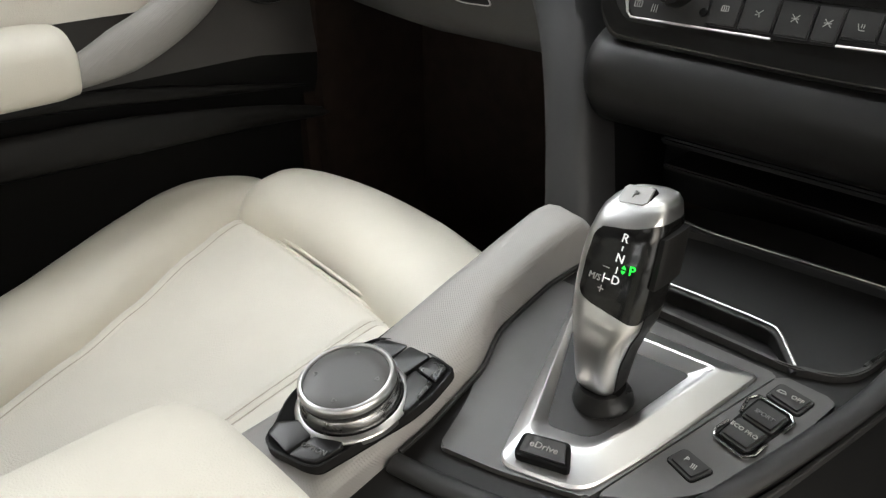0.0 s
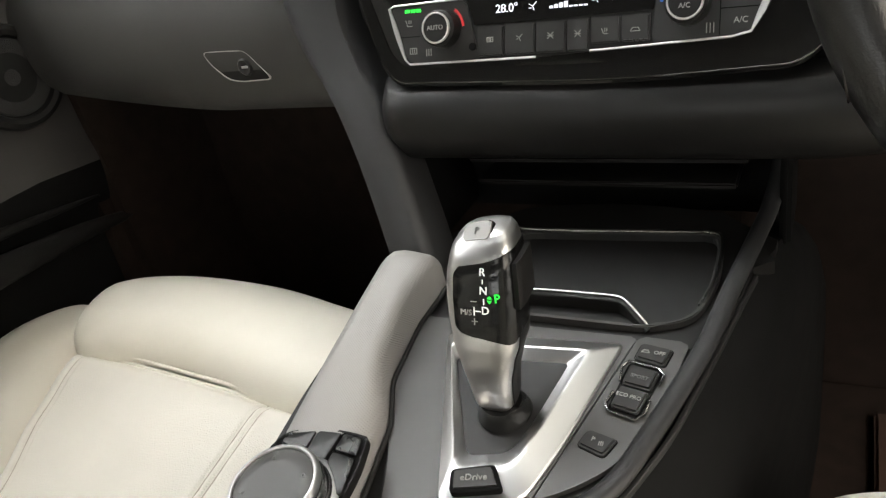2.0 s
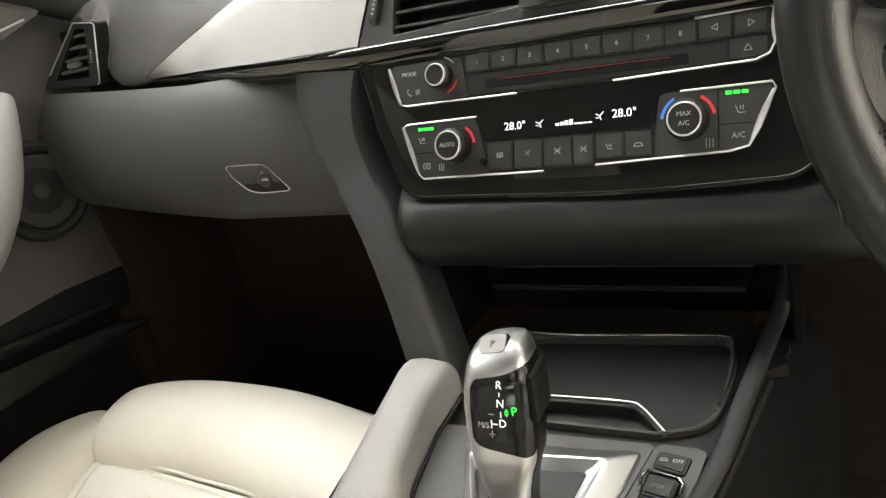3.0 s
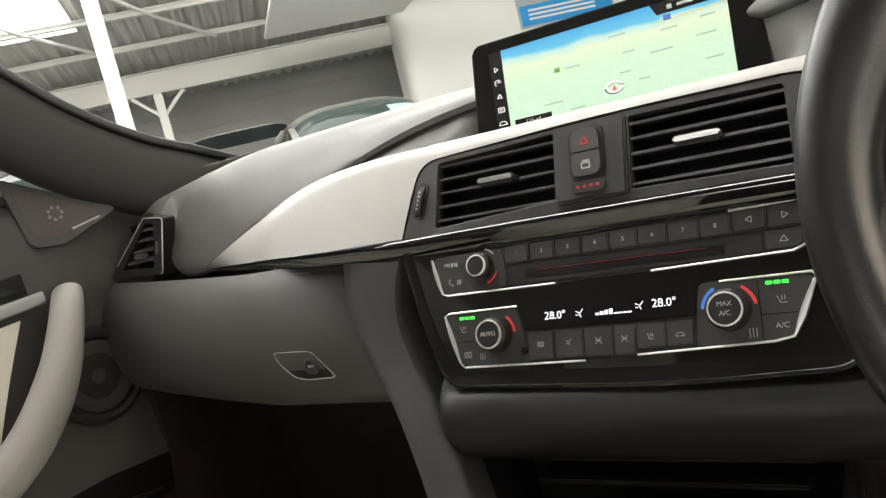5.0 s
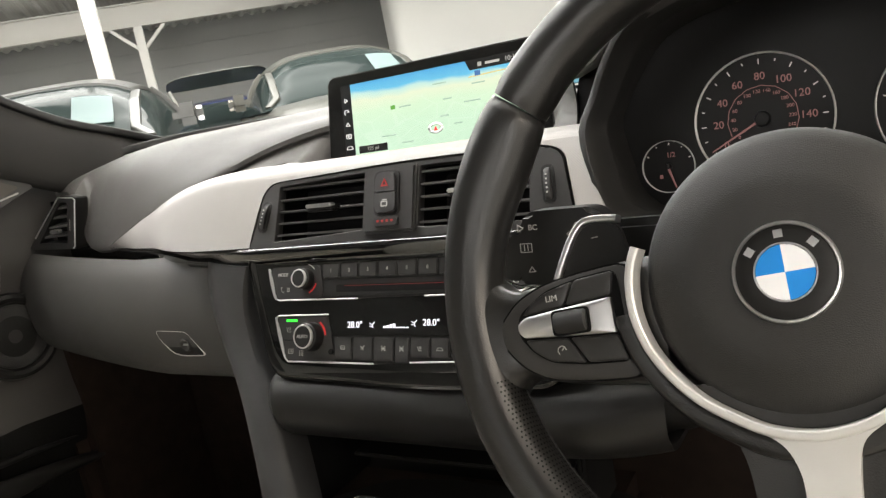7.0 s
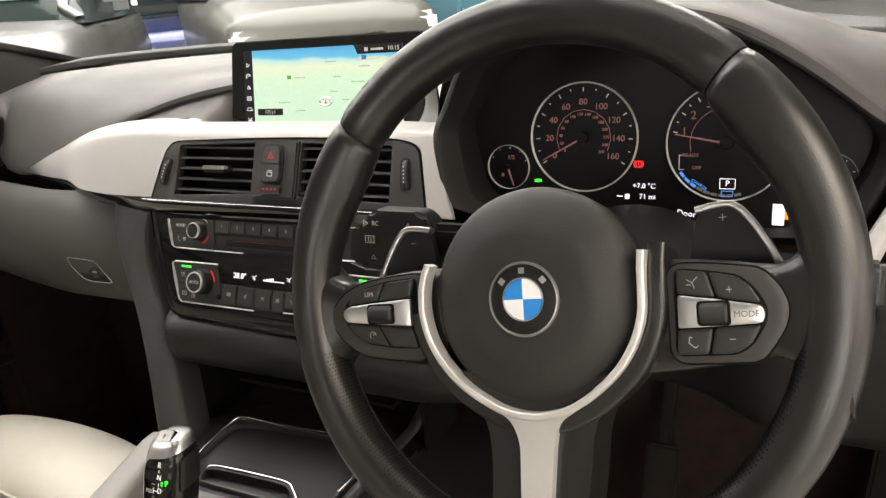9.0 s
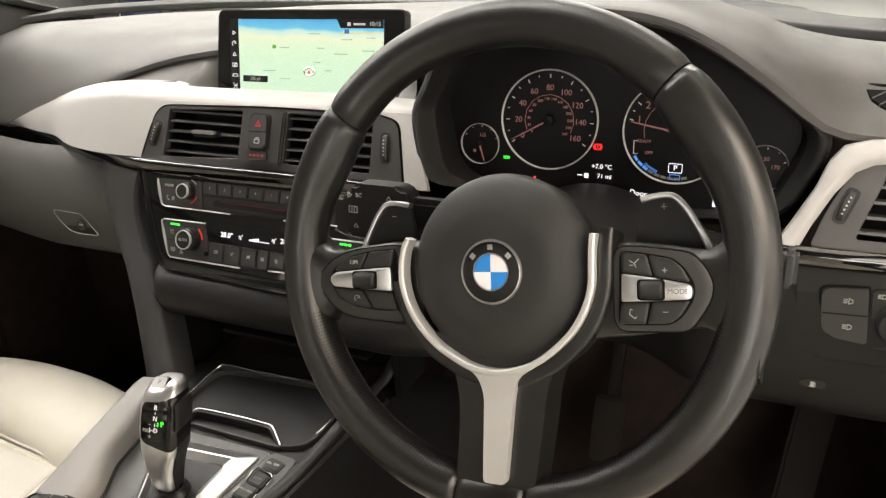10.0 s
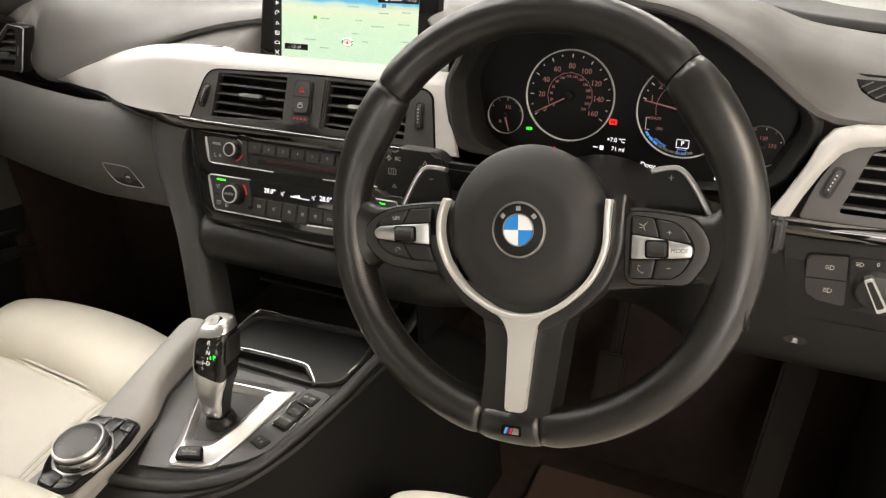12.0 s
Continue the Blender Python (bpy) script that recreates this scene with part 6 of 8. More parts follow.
_skirt = [[p + V((dx * 1.0, dx * -0.6, dz)) for p in _line_path] for dx, dz in ((-0.020, -0.002), (-0.001, -0.004), (0.008, -0.018), (0.013, -0.045), (0.015, -0.10), (0.016, -0.42))]
part("console_skirt", sheet(lambda u, v: _skirt[round(v * 5)][round(u * (len(_line_path) - 1))], len(_line_path) - 1, 5, 0.002), FLANK, console, "black console flank, deepened for shade")
_panel = rounded(deck((-76, 60), (-73, 28), (-58, -22), (-38, -60), (-28, -93), (9, -85), (54, -70), (56, -66), (88, 62)), [0.008, 0.03, 0.04, 0.04, 0.004, 0.01, 0.004, 0.004, 0.004], 4)
part("shifter_panel", prism(_panel, -0.006, 0.0, 0.0012), CONSOLE, console, "matt grey panel round the shift lever")
_side = rounded(deck((57, -66), (78, -52), (97, -33), (115, 22), (121, 62), (89, 63)), [0.004, 0.01, 0.012, 0.02, 0.006, 0.004], 4)
part("switch_strip", prism(_side, -0.006, 0.0, 0.0012), CONSOLE, console, "matt grey switch strip")

SOCKET = material("socket_black_plastic", (0.006, 0.006, 0.006), 0.25, vary=0.1, spec=0.4)
gate = thing("shifter_surround", DECK, "satin silver triangular surround of the shift lever", "shifter surround")
_go = rounded(deck((-42, 46), (81, 53), (64, -30), (52, -70), (6, -83)), [0.008, 0.004, 0.05, 0.012, 0.010], 6)
_gi = rounded(deck((-27, 25), (51, 32), (42, -18), (35, -40), (10, -47)), [0.006, 0.004, 0.02, 0.008, 0.006], 6)
part("silver_frame", loft([[V((*V(a).lerp(V(b), f), z)) for a, b in zip(_go, _gi)] for f, z in ((0.0, -0.002), (0.0, 0.0012), (0.04, 0.0024), (0.30, 0.0050), (0.52, 0.0068), (0.60, 0.0074), (0.66, 0.0072), (0.80, 0.0050), (0.97, 0.0022), (1.0, 0.0016), (1.0, -0.002))], True, False), SILVER, gate, angle=24)
part("well_floor", prism(_gi, -0.002, 0.0016, 0.0004), GREY, gate, "matt dark grey floor of the lever well")
part("lever_socket", lathe([(0, 0.002), (0.0160, 0.002), (0.0172, 0.0035), (0.0164, 0.0060), (0.0140, 0.009), (0.0128, 0.014), (0, 0.014)], 40), SOCKET, gate, "black rubber socket ring", m=at2(0.023, -0.0128, 0))
_ed = rounded(deck((9, -62), (32, -54), (41, -67), (13.5, -75.5)), 0.003, 3)
edrive = thing("drive_mode_key", DECK, "black key with a pale sign at the foot of the surround", "button")
part("key_well", prism([((p[0] - 0.0239) * 1.07 + 0.0239, (p[1] + 0.0656) * 1.1 - 0.0656) for p in _ed], 0.004, 0.0088, 0.0004), DARK, edrive)
part("key_cap", prism(_ed, 0.004, 0.0100, 0.0016), BUTTON, edrive)
lettering("eDrive", 0.0058, at2(0.0239, -0.0656, 0.0102, 15), PALE_INK, edrive)


def deck_key(name, corners, label, sign=None, mat=None, h=0.0028):
    c = V((sum(p[0] for p in corners) / 4, sum(p[1] for p in corners) / 4))
    t = thing(name, DECK @ at2(c.x / 1000, c.y / 1000 * 1.015), label, "button")
    pts = [((x - c.x) / 1000, (y - c.y) / 1000 * 1.015) for x, y in corners]
    part("key_well", prism(rounded([(p[0] * 1.08, p[1] * 1.08) for p in pts], 0.003, 3), -0.001, 0.0006), DARK, t)
    part("key_cap", prism(rounded(pts, 0.0025, 3), -0.001, h, 0.0014), mat or BUTTON, t)
    return t


k1 = deck_key("traction_key", [(90, 43), (92.5, 56), (112, 53), (109, 39)], "black traction control key with pale print")
lettering("OFF", 0.0040, at2(0.0038, 0.0, 0.0030, -6), PALE_INK, k1)
icon(k1, "car", -0.0048, 0.0005, 0.0018, 0.0028)
k3 = deck_key("parking_sensor_key", [(72, -26), (76, -14.5), (94, -18.5), (88.5, -31)], "dark grey parking sensor key with pale print", mat=GREY)
lettering("P", 0.0042, at2(-0.0020, 0.001, 0.0030, -10), PALE_INK, k3)
icon(k3, "waves", 0.003, -0.001, 0.0015, 0.0028)
k2 = thing("drive_mode_rocker", DECK @ at2(0.0945, 0.0195 * 1.015), "black drive mode rocker with chrome corners", "switch")
_rk = [(p[0] / 1000, p[1] / 1000) for p in ((-10.5, -17), (6, -20), (13.5, 15), (-6, 19))]
part("rocker_well", prism(rounded([(p[0] * 1.16, p[1] * 1.10) for p in _rk], 0.004, 3), -0.001, 0.0006), DARK, k2)
part("rocker_key", prism(rounded([(-0.0075, 0.0015), (0.0105, -0.0015), (0.0130, 0.0140), (-0.0050, 0.0175)], 0.002, 3), -0.001, 0.0042, 0.0014), BUTTON, k2)
part("rocker_key", prism(rounded([(-0.0105, -0.0160), (0.0065, -0.0190), (0.0100, -0.0025), (-0.0075, 0.0005)], 0.002, 3), -0.001, 0.0036, 0.0014), BUTTON, k2)
lettering("ECO PRO", 0.0037, at2(-0.0008, -0.0080, 0.0038, -9), PALE_INK, k2)
lettering("SPORT", 0.0037, at2(0.0026, 0.0070, 0.0044, -9), DIM_INK, k2)
part("chrome_corner", sweep([V((x / 1000, y / 1000, 0.0018)) for x, y in ((-9, 4), (-10.5, 15), (-7, 20.5), (12, 17.5), (16, 13), (14.5, 4))], circle(0.0010, 8)), CHROME, k2, "chrome corner frame")
part("chrome_corner", sweep([V((x / 1000, y / 1000, 0.0018)) for x, y in ((-11, -5), (-13.5, -14), (-11, -19.5), (6, -23), (10.5, -18), (11.5, -8))], circle(0.0010, 8)), CHROME, k2, "chrome corner frame")

# tray in front of the lever
tray = thing("storage_tray", DECK, "dark storage tray lid with a chrome rim and pull bar", "tray")
_to = rounded(deck((-52, 152), (-60, 76), (-30, 70), (90, 69), (121, 80), (131, 120), (127, 167), (0, 160)), [0.016, 0.008, 0.01, 0.01, 0.02, 0.02, 0.014, 0.05], 5)
_ti = [((p[0] - 0.033) * 0.965 + 0.033, (p[1] - 0.118) * 0.95 + 0.118) for p in _to]
part("tray_rim", ring_plate(_to, _ti, -0.010, 0.0018, 0.0008), DASH, tray)
part("tray_floor", prism(_ti, -0.018, -0.0085), GREY, tray, "matt grey tray lid")
_chrome = [V((x / 1000, y / 1000 * 1.015, 0.0030)) for x, y in ((-58, 84), (-53, 150), (-40, 161), (0, 160), (100, 165), (118, 165.5), (127, 158), (128, 120), (123, 96))]
part("chrome_rim", sweep(smooth_path(_chrome, 5), circle(0.0014, 8)), CHROME, tray, "thin chrome rim")
part("rim_wall", sweep(smooth_path([V((p.x * 0.985, p.y - 0.0025, -0.0035)) for p in _chrome], 5), rrect(0.002, 0.012, 0.0005, 1)), GREY, tray)
_bar = smooth_path([V((x / 1000, y / 1000 * 1.015, z / 1000)) for x, y, z in ((-32, 78, -4), (-28, 87, 5), (0, 89.5, 6), (40, 90.5, 6), (66, 90, 6), (74, 88, 5.5), (84, 80, 2), (92, 73, -1))], 5)
part("pull_bar", sweep(_bar, rrect(0.0026, 0.0045, 0.001)), CHROME, tray, "chrome pull bar")
part("pull_lip", sweep([p + V((0, -0.003, -0.005)) for p in _bar], rrect(0.004, 0.012, 0.0015)), PLASTIC, tray)

# ---- pale side panel with the rotary controller ----
WALL = [(-0.40, -0.050, 0.012), (-0.20, -0.042, 0.014), (-0.15, -0.043, 0.016), (-0.09, -0.044, 0.020), (-0.04, -0.050, 0.026), (0.0, -0.0665, 0.030), (0.05, -0.0695, 0.034), (0.085, -0.0655, 0.036), (0.10, -0.065, 0.034)]
pale = thing("console_side_panel", Matrix.Identity(4), "pale grey textured console side panel rising to the dashboard", "console trim")


def pale_panel():
    rings = []
    for i in range(49):
        y = lerp(-0.34, 0.094, i / 48)
        xr, h = curve_at(WALL, y)
        xl = -0.104 if y > -0.1 else lerp(-0.104, -0.120, min((-0.1 - y) / 0.1, 1))
        end = max((y - 0.078) / 0.016, 0)
        z = deck_z(y) + h - 0.008 * end * end
        zb = deck_z(y) - 0.05
        r = min(0.016, (xr - xl) * 0.30, 0.006 + h * 0.5)
        arc = [(xr - r + r * math.sin(radians(15 * k)), y, z - 0.0005 - r * (1 - math.cos(radians(15 * k)))) for k in range(7)]
        rings.append([V(p) for p in ((xl - 0.004, y, zb), (xl - 0.004, y, z - 0.016), (xl - 0.002, y, z - 0.006), (xl + 0.006, y, z - 0.0005), (lerp(xl, xr, 0.4), y, z + 0.0012), *arc, (xr + 0.003, y, zb))])
    return loft(rings)


part("panel_skin", pale_panel(), TRIM, pale, angle=80)
_gap = [V((curve_at(WALL, y)[0] + 0.0028, y, deck_z(y, 0.0008))) for y in [lerp(-0.11, 0.09, i / 30) for i in range(31)]]
part("shadow_gap", sweep(_gap, rrect(0.003, 0.003, 0.001)), RUBBER, pale, "black gap along the panel's foot")

CTRL = basis((-0.0775, -0.108, deck_z(-0.108, 0.0212)), (-0.02, -0.165, 1), up=(0, 1, 0))
ctrl = thing("rotary_controller", CTRL, "round chrome-ringed rotary controller with black keys on the console", "controller")
_cb = rounded(mm((-24, 37), (-6, 43.4), (16, 45), (33, 44), (37.6, 21), (37.5, 4), (34, -12), (31, -30), (27, -49), (20, -53), (-4, -58), (-13, -55), (-17, -45), (-28, -30), (-32, -10), (-30, 18)), [0.006, 0.012, 0.012, 0.003, 0.02, 0.02, 0.02, 0.02, 0.006, 0.01, 0.008, 0.005, 0.01, 0.012, 0.02, 0.02], 4)
part("key_bed", prism(_cb, -0.006, 0.0012, 0.0010), DARK, ctrl)
part("bed_frame", ring_plate([(p[0] * 1.022, p[1] * 1.018) for p in _cb], [(p[0] * 0.992, p[1] * 0.992) for p in _cb], -0.004, 0.0018, 0.0006), PLASTIC, ctrl)
for pts in (((-22, 29), (-20.5, 36), (-1.6, 41.4), (-2.6, 27)), ((-0.4, 41.6), (16, 43), (14.4, 22), (-1.2, 26)), ((17.6, 43), (31.2, 42), (33.6, 29.4), (17.2, 31)), ((17.2, 29.4), (33.8, 27.8), (37.4, 4), (30, 2), (17, 16)), ((-15.5, -45.5), (-12, -53.5), (7.5, -55), (8.6, -38), (-4, -34)), ((9.2, -55), (19, -52.6), (25.6, -49), (28.6, -33), (22, -30), (10.2, -38))):
    part("controller_key", crowned(rounded(mm(*pts), 0.0022, 3), 0.0, 0.0034, 0.0005, 0.0008), CONTROL_KEY, ctrl)
KNOB = pose(0.0045, -0.0075, 0)
part("knob_skirt", lathe([(0.0328, -0.001), (0.0330, 0.0022), (0.0320, 0.0034), (0.0296, 0.0042), (0.0290, 0.0)], 64), SILVER, ctrl, "satin silver skirt", m=KNOB)
part("knob_waist", lathe([(0.0278, 0.001), (0.0288, 0.0045), (0.0288, 0.0085), (0.0276, 0.0115), (0.0262, 0.0125), (0, 0.0125)], 72), DARK_METAL, ctrl, "bright metal knob side", m=KNOB)
part("knob_band", lathe([(0.0258, 0.0115), (0.0266, 0.0120), (0.0266, 0.0146), (0.0256, 0.0150)], 64), RUBBER, ctrl, "dark grip band", m=KNOB)
part("knob_rim", lathe([(0.0262, 0.0142), (0.0274, 0.0150), (0.0278, 0.0172), (0.0274, 0.0192), (0.0262, 0.0203), (0.0250, 0.0204), (0.0244, 0.0198), (0.0243, 0.0188)], 72), SILVER, ctrl, "chrome rim", m=KNOB)
part("touch_pad", lathe([(0, 0.0197), (0.0150, 0.0196), (0.0236, 0.0193), (0.0244, 0.0188), (0.0244, 0.015)], 64), CONSOLE, ctrl, "matt grey touch surface", m=KNOB)
for a, k in ((30, "right"), (120, "up"), (210, "left"), (300, "down")):
    icon(ctrl, k, 0.0045 + 0.0185 * math.cos(radians(a)), -0.0075 + 0.0185 * math.sin(radians(a)), 0.0019, 0.0194, DIM_INK)
lettering("OPTION", 0.0044, pose(0.0180, -0.0445, 0.0040, 0, 0, 14), DIM_INK, ctrl)

# ---- shift lever ----
LEVER = basis((0.023, -0.0165, deck_z(-0.0165)), (0.0, -0.03, 1), up=(0, 1, 0))
lever = thing("shift_lever", LEVER, "satin silver shift lever with a black gear display", "shift lever")


def lever_ring(z, cx, cy, wx, wy, p=3.2):
    out = []
    for i in range(40):
        c, t = math.cos(2 * math.pi * i / 40), math.sin(2 * math.pi * i / 40)
        x = cx + wx * math.copysign(abs(c) ** (2 / p), c)
        out.append(V((x, cy + wy * math.copysign(abs(t) ** (2 / p), t), z + lean(x, z))))
    return out


LEV = [(0.0140, -0.0018, 0.003, 0.0105, 0.0105), (0.0160, -0.002, 0.003, 0.0120, 0.0120), (0.022, -0.0022, 0.0035, 0.0126, 0.0138), (0.033, -0.0024, 0.0050, 0.0136, 0.0158), (0.046, -0.0024, 0.0078, 0.0166, 0.0180), (0.058, -0.0022, 0.0112, 0.0206, 0.0190), (0.072, -0.0028, 0.0156, 0.0222, 0.0192), (0.088, -0.0036, 0.0210, 0.0226, 0.0187), (0.100, -0.0042, 0.0258, 0.0220, 0.0180), (0.108, -0.0044, 0.0294, 0.0207, 0.0168), (0.1135, -0.0046, 0.0322, 0.0188, 0.0150), (0.1170, -0.0046, 0.0342, 0.0160, 0.0124), (0.1190, -0.0046, 0.0355, 0.0114, 0.0088), (0.1198, -0.0046, 0.0362, 0.0045, 0.0040)]


def lean(x, z):
    """The head of the lever stands higher on the driver's side."""
    k = min(max((z - 0.066) / 0.045, 0), 1)
    return 0.17 * (x + 0.004) * k * k * (3 - 2 * k)


def lev_at(z):
    return curve_at(LEV, z)


_zs = [lerp(LEV[0][0], 0.1135, i / 44) for i in range(45)] + [0.1148, 0.1160, 0.1170, 0.1178, 0.1184, 0.1190, 0.1195, 0.1198]
part("lever_body", loft([lever_ring(z, *lev_at(z)) for z in _zs]), SILVER, lever, "satin silver lever body", angle=70)


def lever_patch(a0, a1, z0, z1, off, na=14, nz=14, corner=0.0, thick=0.0015):
    """A shell that follows the lever's skin between two angles; z0 and z1: heights along it, as rows of (share, height)."""
    def fn(u, v):
        zz = lerp(curve_at(z0, u)[0], curve_at(z1, u)[0], v)
        inset = corner * max(abs(2 * v - 1) - 0.72, 0) ** 2 * 13
        a = radians(lerp(a0 + inset, a1 - inset, u))
        cx, cy, wx, wy = lev_at(zz)
        c, t = math.cos(a), math.sin(a)
        x = cx + (wx + off) * math.copysign(abs(c) ** 0.625, c)
        return V((x, cy + (wy + off) * math.copysign(abs(t) ** 0.625, t), zz + lean(x, zz)))
    return sheet(fn, na, nz, thick)


part("display_window", lever_patch(244, 392, [(0, 0.0695), (0.2, 0.0665), (0.50, 0.0630), (0.62, 0.0625), (0.75, 0.0650), (1, 0.0660)], [(0, 0.1062), (0.5, 0.1085), (1, 0.1075)], 0.0007, corner=10, na=44, nz=26), WINDOW_BLACK, lever, "gloss black gear display", angle=60)
part("lever_back", lever_patch(-12, 70, [(0, 0.0135), (1, 0.0135)], [(0, 0.0665), (1, 0.1000)], 0.0006, na=24), PLASTIC, lever, "black inner side of the lever", angle=60)
part("lever_stem", lathe([(0, -0.002), (0.0150, 0.0005), (0.0140, 0.006), (0.0125, 0.012), (0, 0.012)], 36), SOCKET, lever, "black stem below the grip", m=pose(0.0, 0.0035, 0))
part("side_release", lever_patch(-24, 14, [(0, 0.0810), (1, 0.0820)], [(0, 0.1030), (1, 0.1035)], 0.0042, thick=0.004), PLASTIC, lever, "black release button")
PARK = material("parking_button_grey", (0.26, 0.255, 0.25), 0.4, metal=0.5)
PB = Matrix.Translation((-0.0052, 0.0272, 0.1178)) @ pose(0, 0, 0, 33, -10, 0)
part("button_frame", prism(rrect(0.0186, 0.0128, 0.0022, 4), -0.006, 0.0012, 0.0005), DARK, lever, "thin black gap round the button", m=PB)
part("park_button", prism(rrect(0.0172, 0.0114, 0.0016, 4), -0.006, 0.0024, 0.0008), PARK, lever, "grey parking button on top", m=PB)
lettering("P", 0.0062, PB @ at2(0, 0, 0.0026), DIM_INK, lever)


def on_lever(x, z):
    """A frame on the display's face."""
    cx, cy, wx, wy = lev_at(z)
    yy = cy - (wy + 0.0022) * (1 - (abs(x - cx) / (wx + 0.001)) ** 3.2) ** (1 / 3.2)
    up_, dn_ = lev_at(z + 0.003), lev_at(z - 0.003)
    slope = ((up_[1] - up_[3]) - (dn_[1] - dn_[3])) / 0.006
    n = V((0.9 * ((x - cx) / wx) ** 3, -1, slope)).normalized()
    return basis((x, yy - 0.0004, z + lean(x, z)), n)


for t, x, z, s, m_ in (("R", 0.0022, 0.1034, 0.0064, WHITE_INK), ("N", 0.0030, 0.0942, 0.0064, WHITE_INK), ("D", 0.0040, 0.0839, 0.0064, WHITE_INK), ("M/S", -0.0080, 0.0829, 0.0048, PALE_INK), ("P", 0.0110, 0.0896, 0.0068, GREEN_LED)):
    lettering(t, s, on_lever(x, z), m_, lever, "gear_letter")
for x0, z0, x1, z1 in ((0.0026, 0.0977, 0.0026, 0.1001), (0.0034, 0.0872, 0.0034, 0.0907), (-0.0028, 0.0838, 0.0012, 0.0838), (-0.0028, 0.0814, -0.0028, 0.0862)):
    f = on_lever((x0 + x1) / 2, (z0 + z1) / 2)
    w, h = max(abs(x1 - x0), 0.0006) / 2, max(abs(z1 - z0), 0.0006) / 2
    part("gear_line", rbox(-w, w, -h, h, 0, 0.0004, 0), WHITE_INK, lever, m=f)
icon(lever, "minus", 0, 0, 0.003, 0).matrix_local = on_lever(-0.0028, 0.0892)
icon(lever, "plus", 0, 0, 0.003, 0).matrix_local = on_lever(-0.0026, 0.0784)
part("arrow_lit", join(prism(mm((-1.3, 0.5), (1.3, 0.5), (0, 2.2)), 0, 0.0004), prism(mm((-1.3, -0.5), (0, -2.2), (1.3, -0.5)), 0, 0.0004)), GREEN_LED, lever, "green lit arrows", m=on_lever(0.0068, 0.0898))

# ---- armrest and the small cap in front of it ----
arm = thing("console_box", pose(-0.04, -0.36, 0.33), "cream leather topped console box with a rounded front", "console box")


def pillow(path, sec_w, sec_h, p=3.0, ends=6.0, n=28, up=(0, 0, 1)):
    """A stuffed roll along a path."""
    sec = [(sec_w * math.copysign(abs(math.cos(a)) ** (2 / p), math.cos(a)), sec_h * math.copysign(abs(math.sin(a)) ** (2 / p), math.sin(a))) for a in [2 * math.pi * i / n for i in range(n)]]

    def sc(t):
        e = max(1 - abs(2 * t - 1) ** ends, 0.0) ** 0.5
        return (max(e, 0.02), max(e, 0.02))
    return sweep(path, sec, up=up, scale=sc)


part("cushion", pillow([V((0.0, lerp(-0.30, 0.180, i / 50), 0.010)) for i in range(51)], 0.085, 0.034, 3.2, 24), LEATHER, arm, angle=80)
part("armrest_base", rbox(-0.075, 0.075, -0.30, 0.14, -0.10, -0.012, 0.01), PLASTIC, arm)
cap = thing("grey_cap", pose(0.012, -0.150, 0.285), "small grey plastic cap standing in the console", "cap")
part("cap_body", lathe([(0, 0.026), (0.007, 0.025), (0.009, 0.021), (0.009, 0.014), (0.013, 0.012), (0.014, -0.03), (0, -0.03)], 24), material("light_grey_plastic", (0.32, 0.32, 0.32), 0.4), cap)

# ---- seats ----
seat = thing("car_seat", pose(-0.40, -0.1, -0.06), "cream leather passenger seat cushion with a separate front roll", "car seat")
SI = seat.matrix_world.inverted()


def seat_part(name, bm, material, label=""):
    bm.transform(SI)
    return part(name, bm, material, seat, label, angle=80)


seat_part("front_roll", pillow(smooth_path([(-0.625, 0.162, 0.176), (-0.56, 0.177, 0.181), (-0.48, 0.182, 0.184), (-0.38, 0.176, 0.184), (-0.28, 0.156, 0.182), (-0.165, 0.138, 0.176)], 10), 0.072, 0.058, 2.5, 14), LEATHER, "cream leather front roll")
seat_part("side_bolster", pillow(smooth_path([(-0.640, 0.190, 0.150), (-0.668, 0.10, 0.160), (-0.640, 0.015, 0.158), (-0.596, -0.077, 0.153), (-0.567, -0.147, 0.147), (-0.545, -0.26, 0.135), (-0.525, -0.45, 0.125), (-0.51, -0.62, 0.12)], 9), 0.068, 0.060, 2.6, 16), LEATHER, "cream leather side bolster")
seat_part("side_bolster", pillow(smooth_path([(-0.165, 0.16, 0.130), (-0.160, 0.02, 0.150), (-0.160, -0.2, 0.140), (-0.165, -0.45, 0.125), (-0.17, -0.62, 0.12)], 9), 0.050, 0.055, 2.6, 16), LEATHER, "cream leather side bolster")

SEAT_LEFT = [(-0.70, -0.445), (-0.30, -0.455), (-0.147, -0.499), (-0.077, -0.528), (0.015, -0.573), (0.095, -0.606), (0.15, -0.612)]


def seat_front(x):
    """Where the crease before the front roll runs."""
    return 0.1165 - 0.088 * (x + 0.60) + 0.006 * max(-0.585 - x, 0) / 0.02


def seat_left(y):
    return curve_at(SEAT_LEFT, y)[0]


def seat_top(x, y):
    """Height of the stuffed centre panel, with its sewn grooves."""
    e, f = x - seat_left(y), seat_front(x) - y
    r = x + 0.2795 + 0.06 * y
    edge = 0.013 * math.exp(-(max(e, 0) / 0.011) ** 2) + 0.014 * math.exp(-(max(f, 0) / 0.012) ** 2)
    sewn = 0.0026 * sum(math.exp(-((d - k) / 0.0024) ** 2) * (f > 0.004) for d, k in ((e, 0.027), (e, 0.033), (r, 0.0), (r, -0.009)))
    return 0.1995 - 0.13 * max(0.06 - y, 0) ** 1.1 + 0.004 * math.sin(math.pi * min(max(e / 0.38, 0), 1)) - edge - sewn


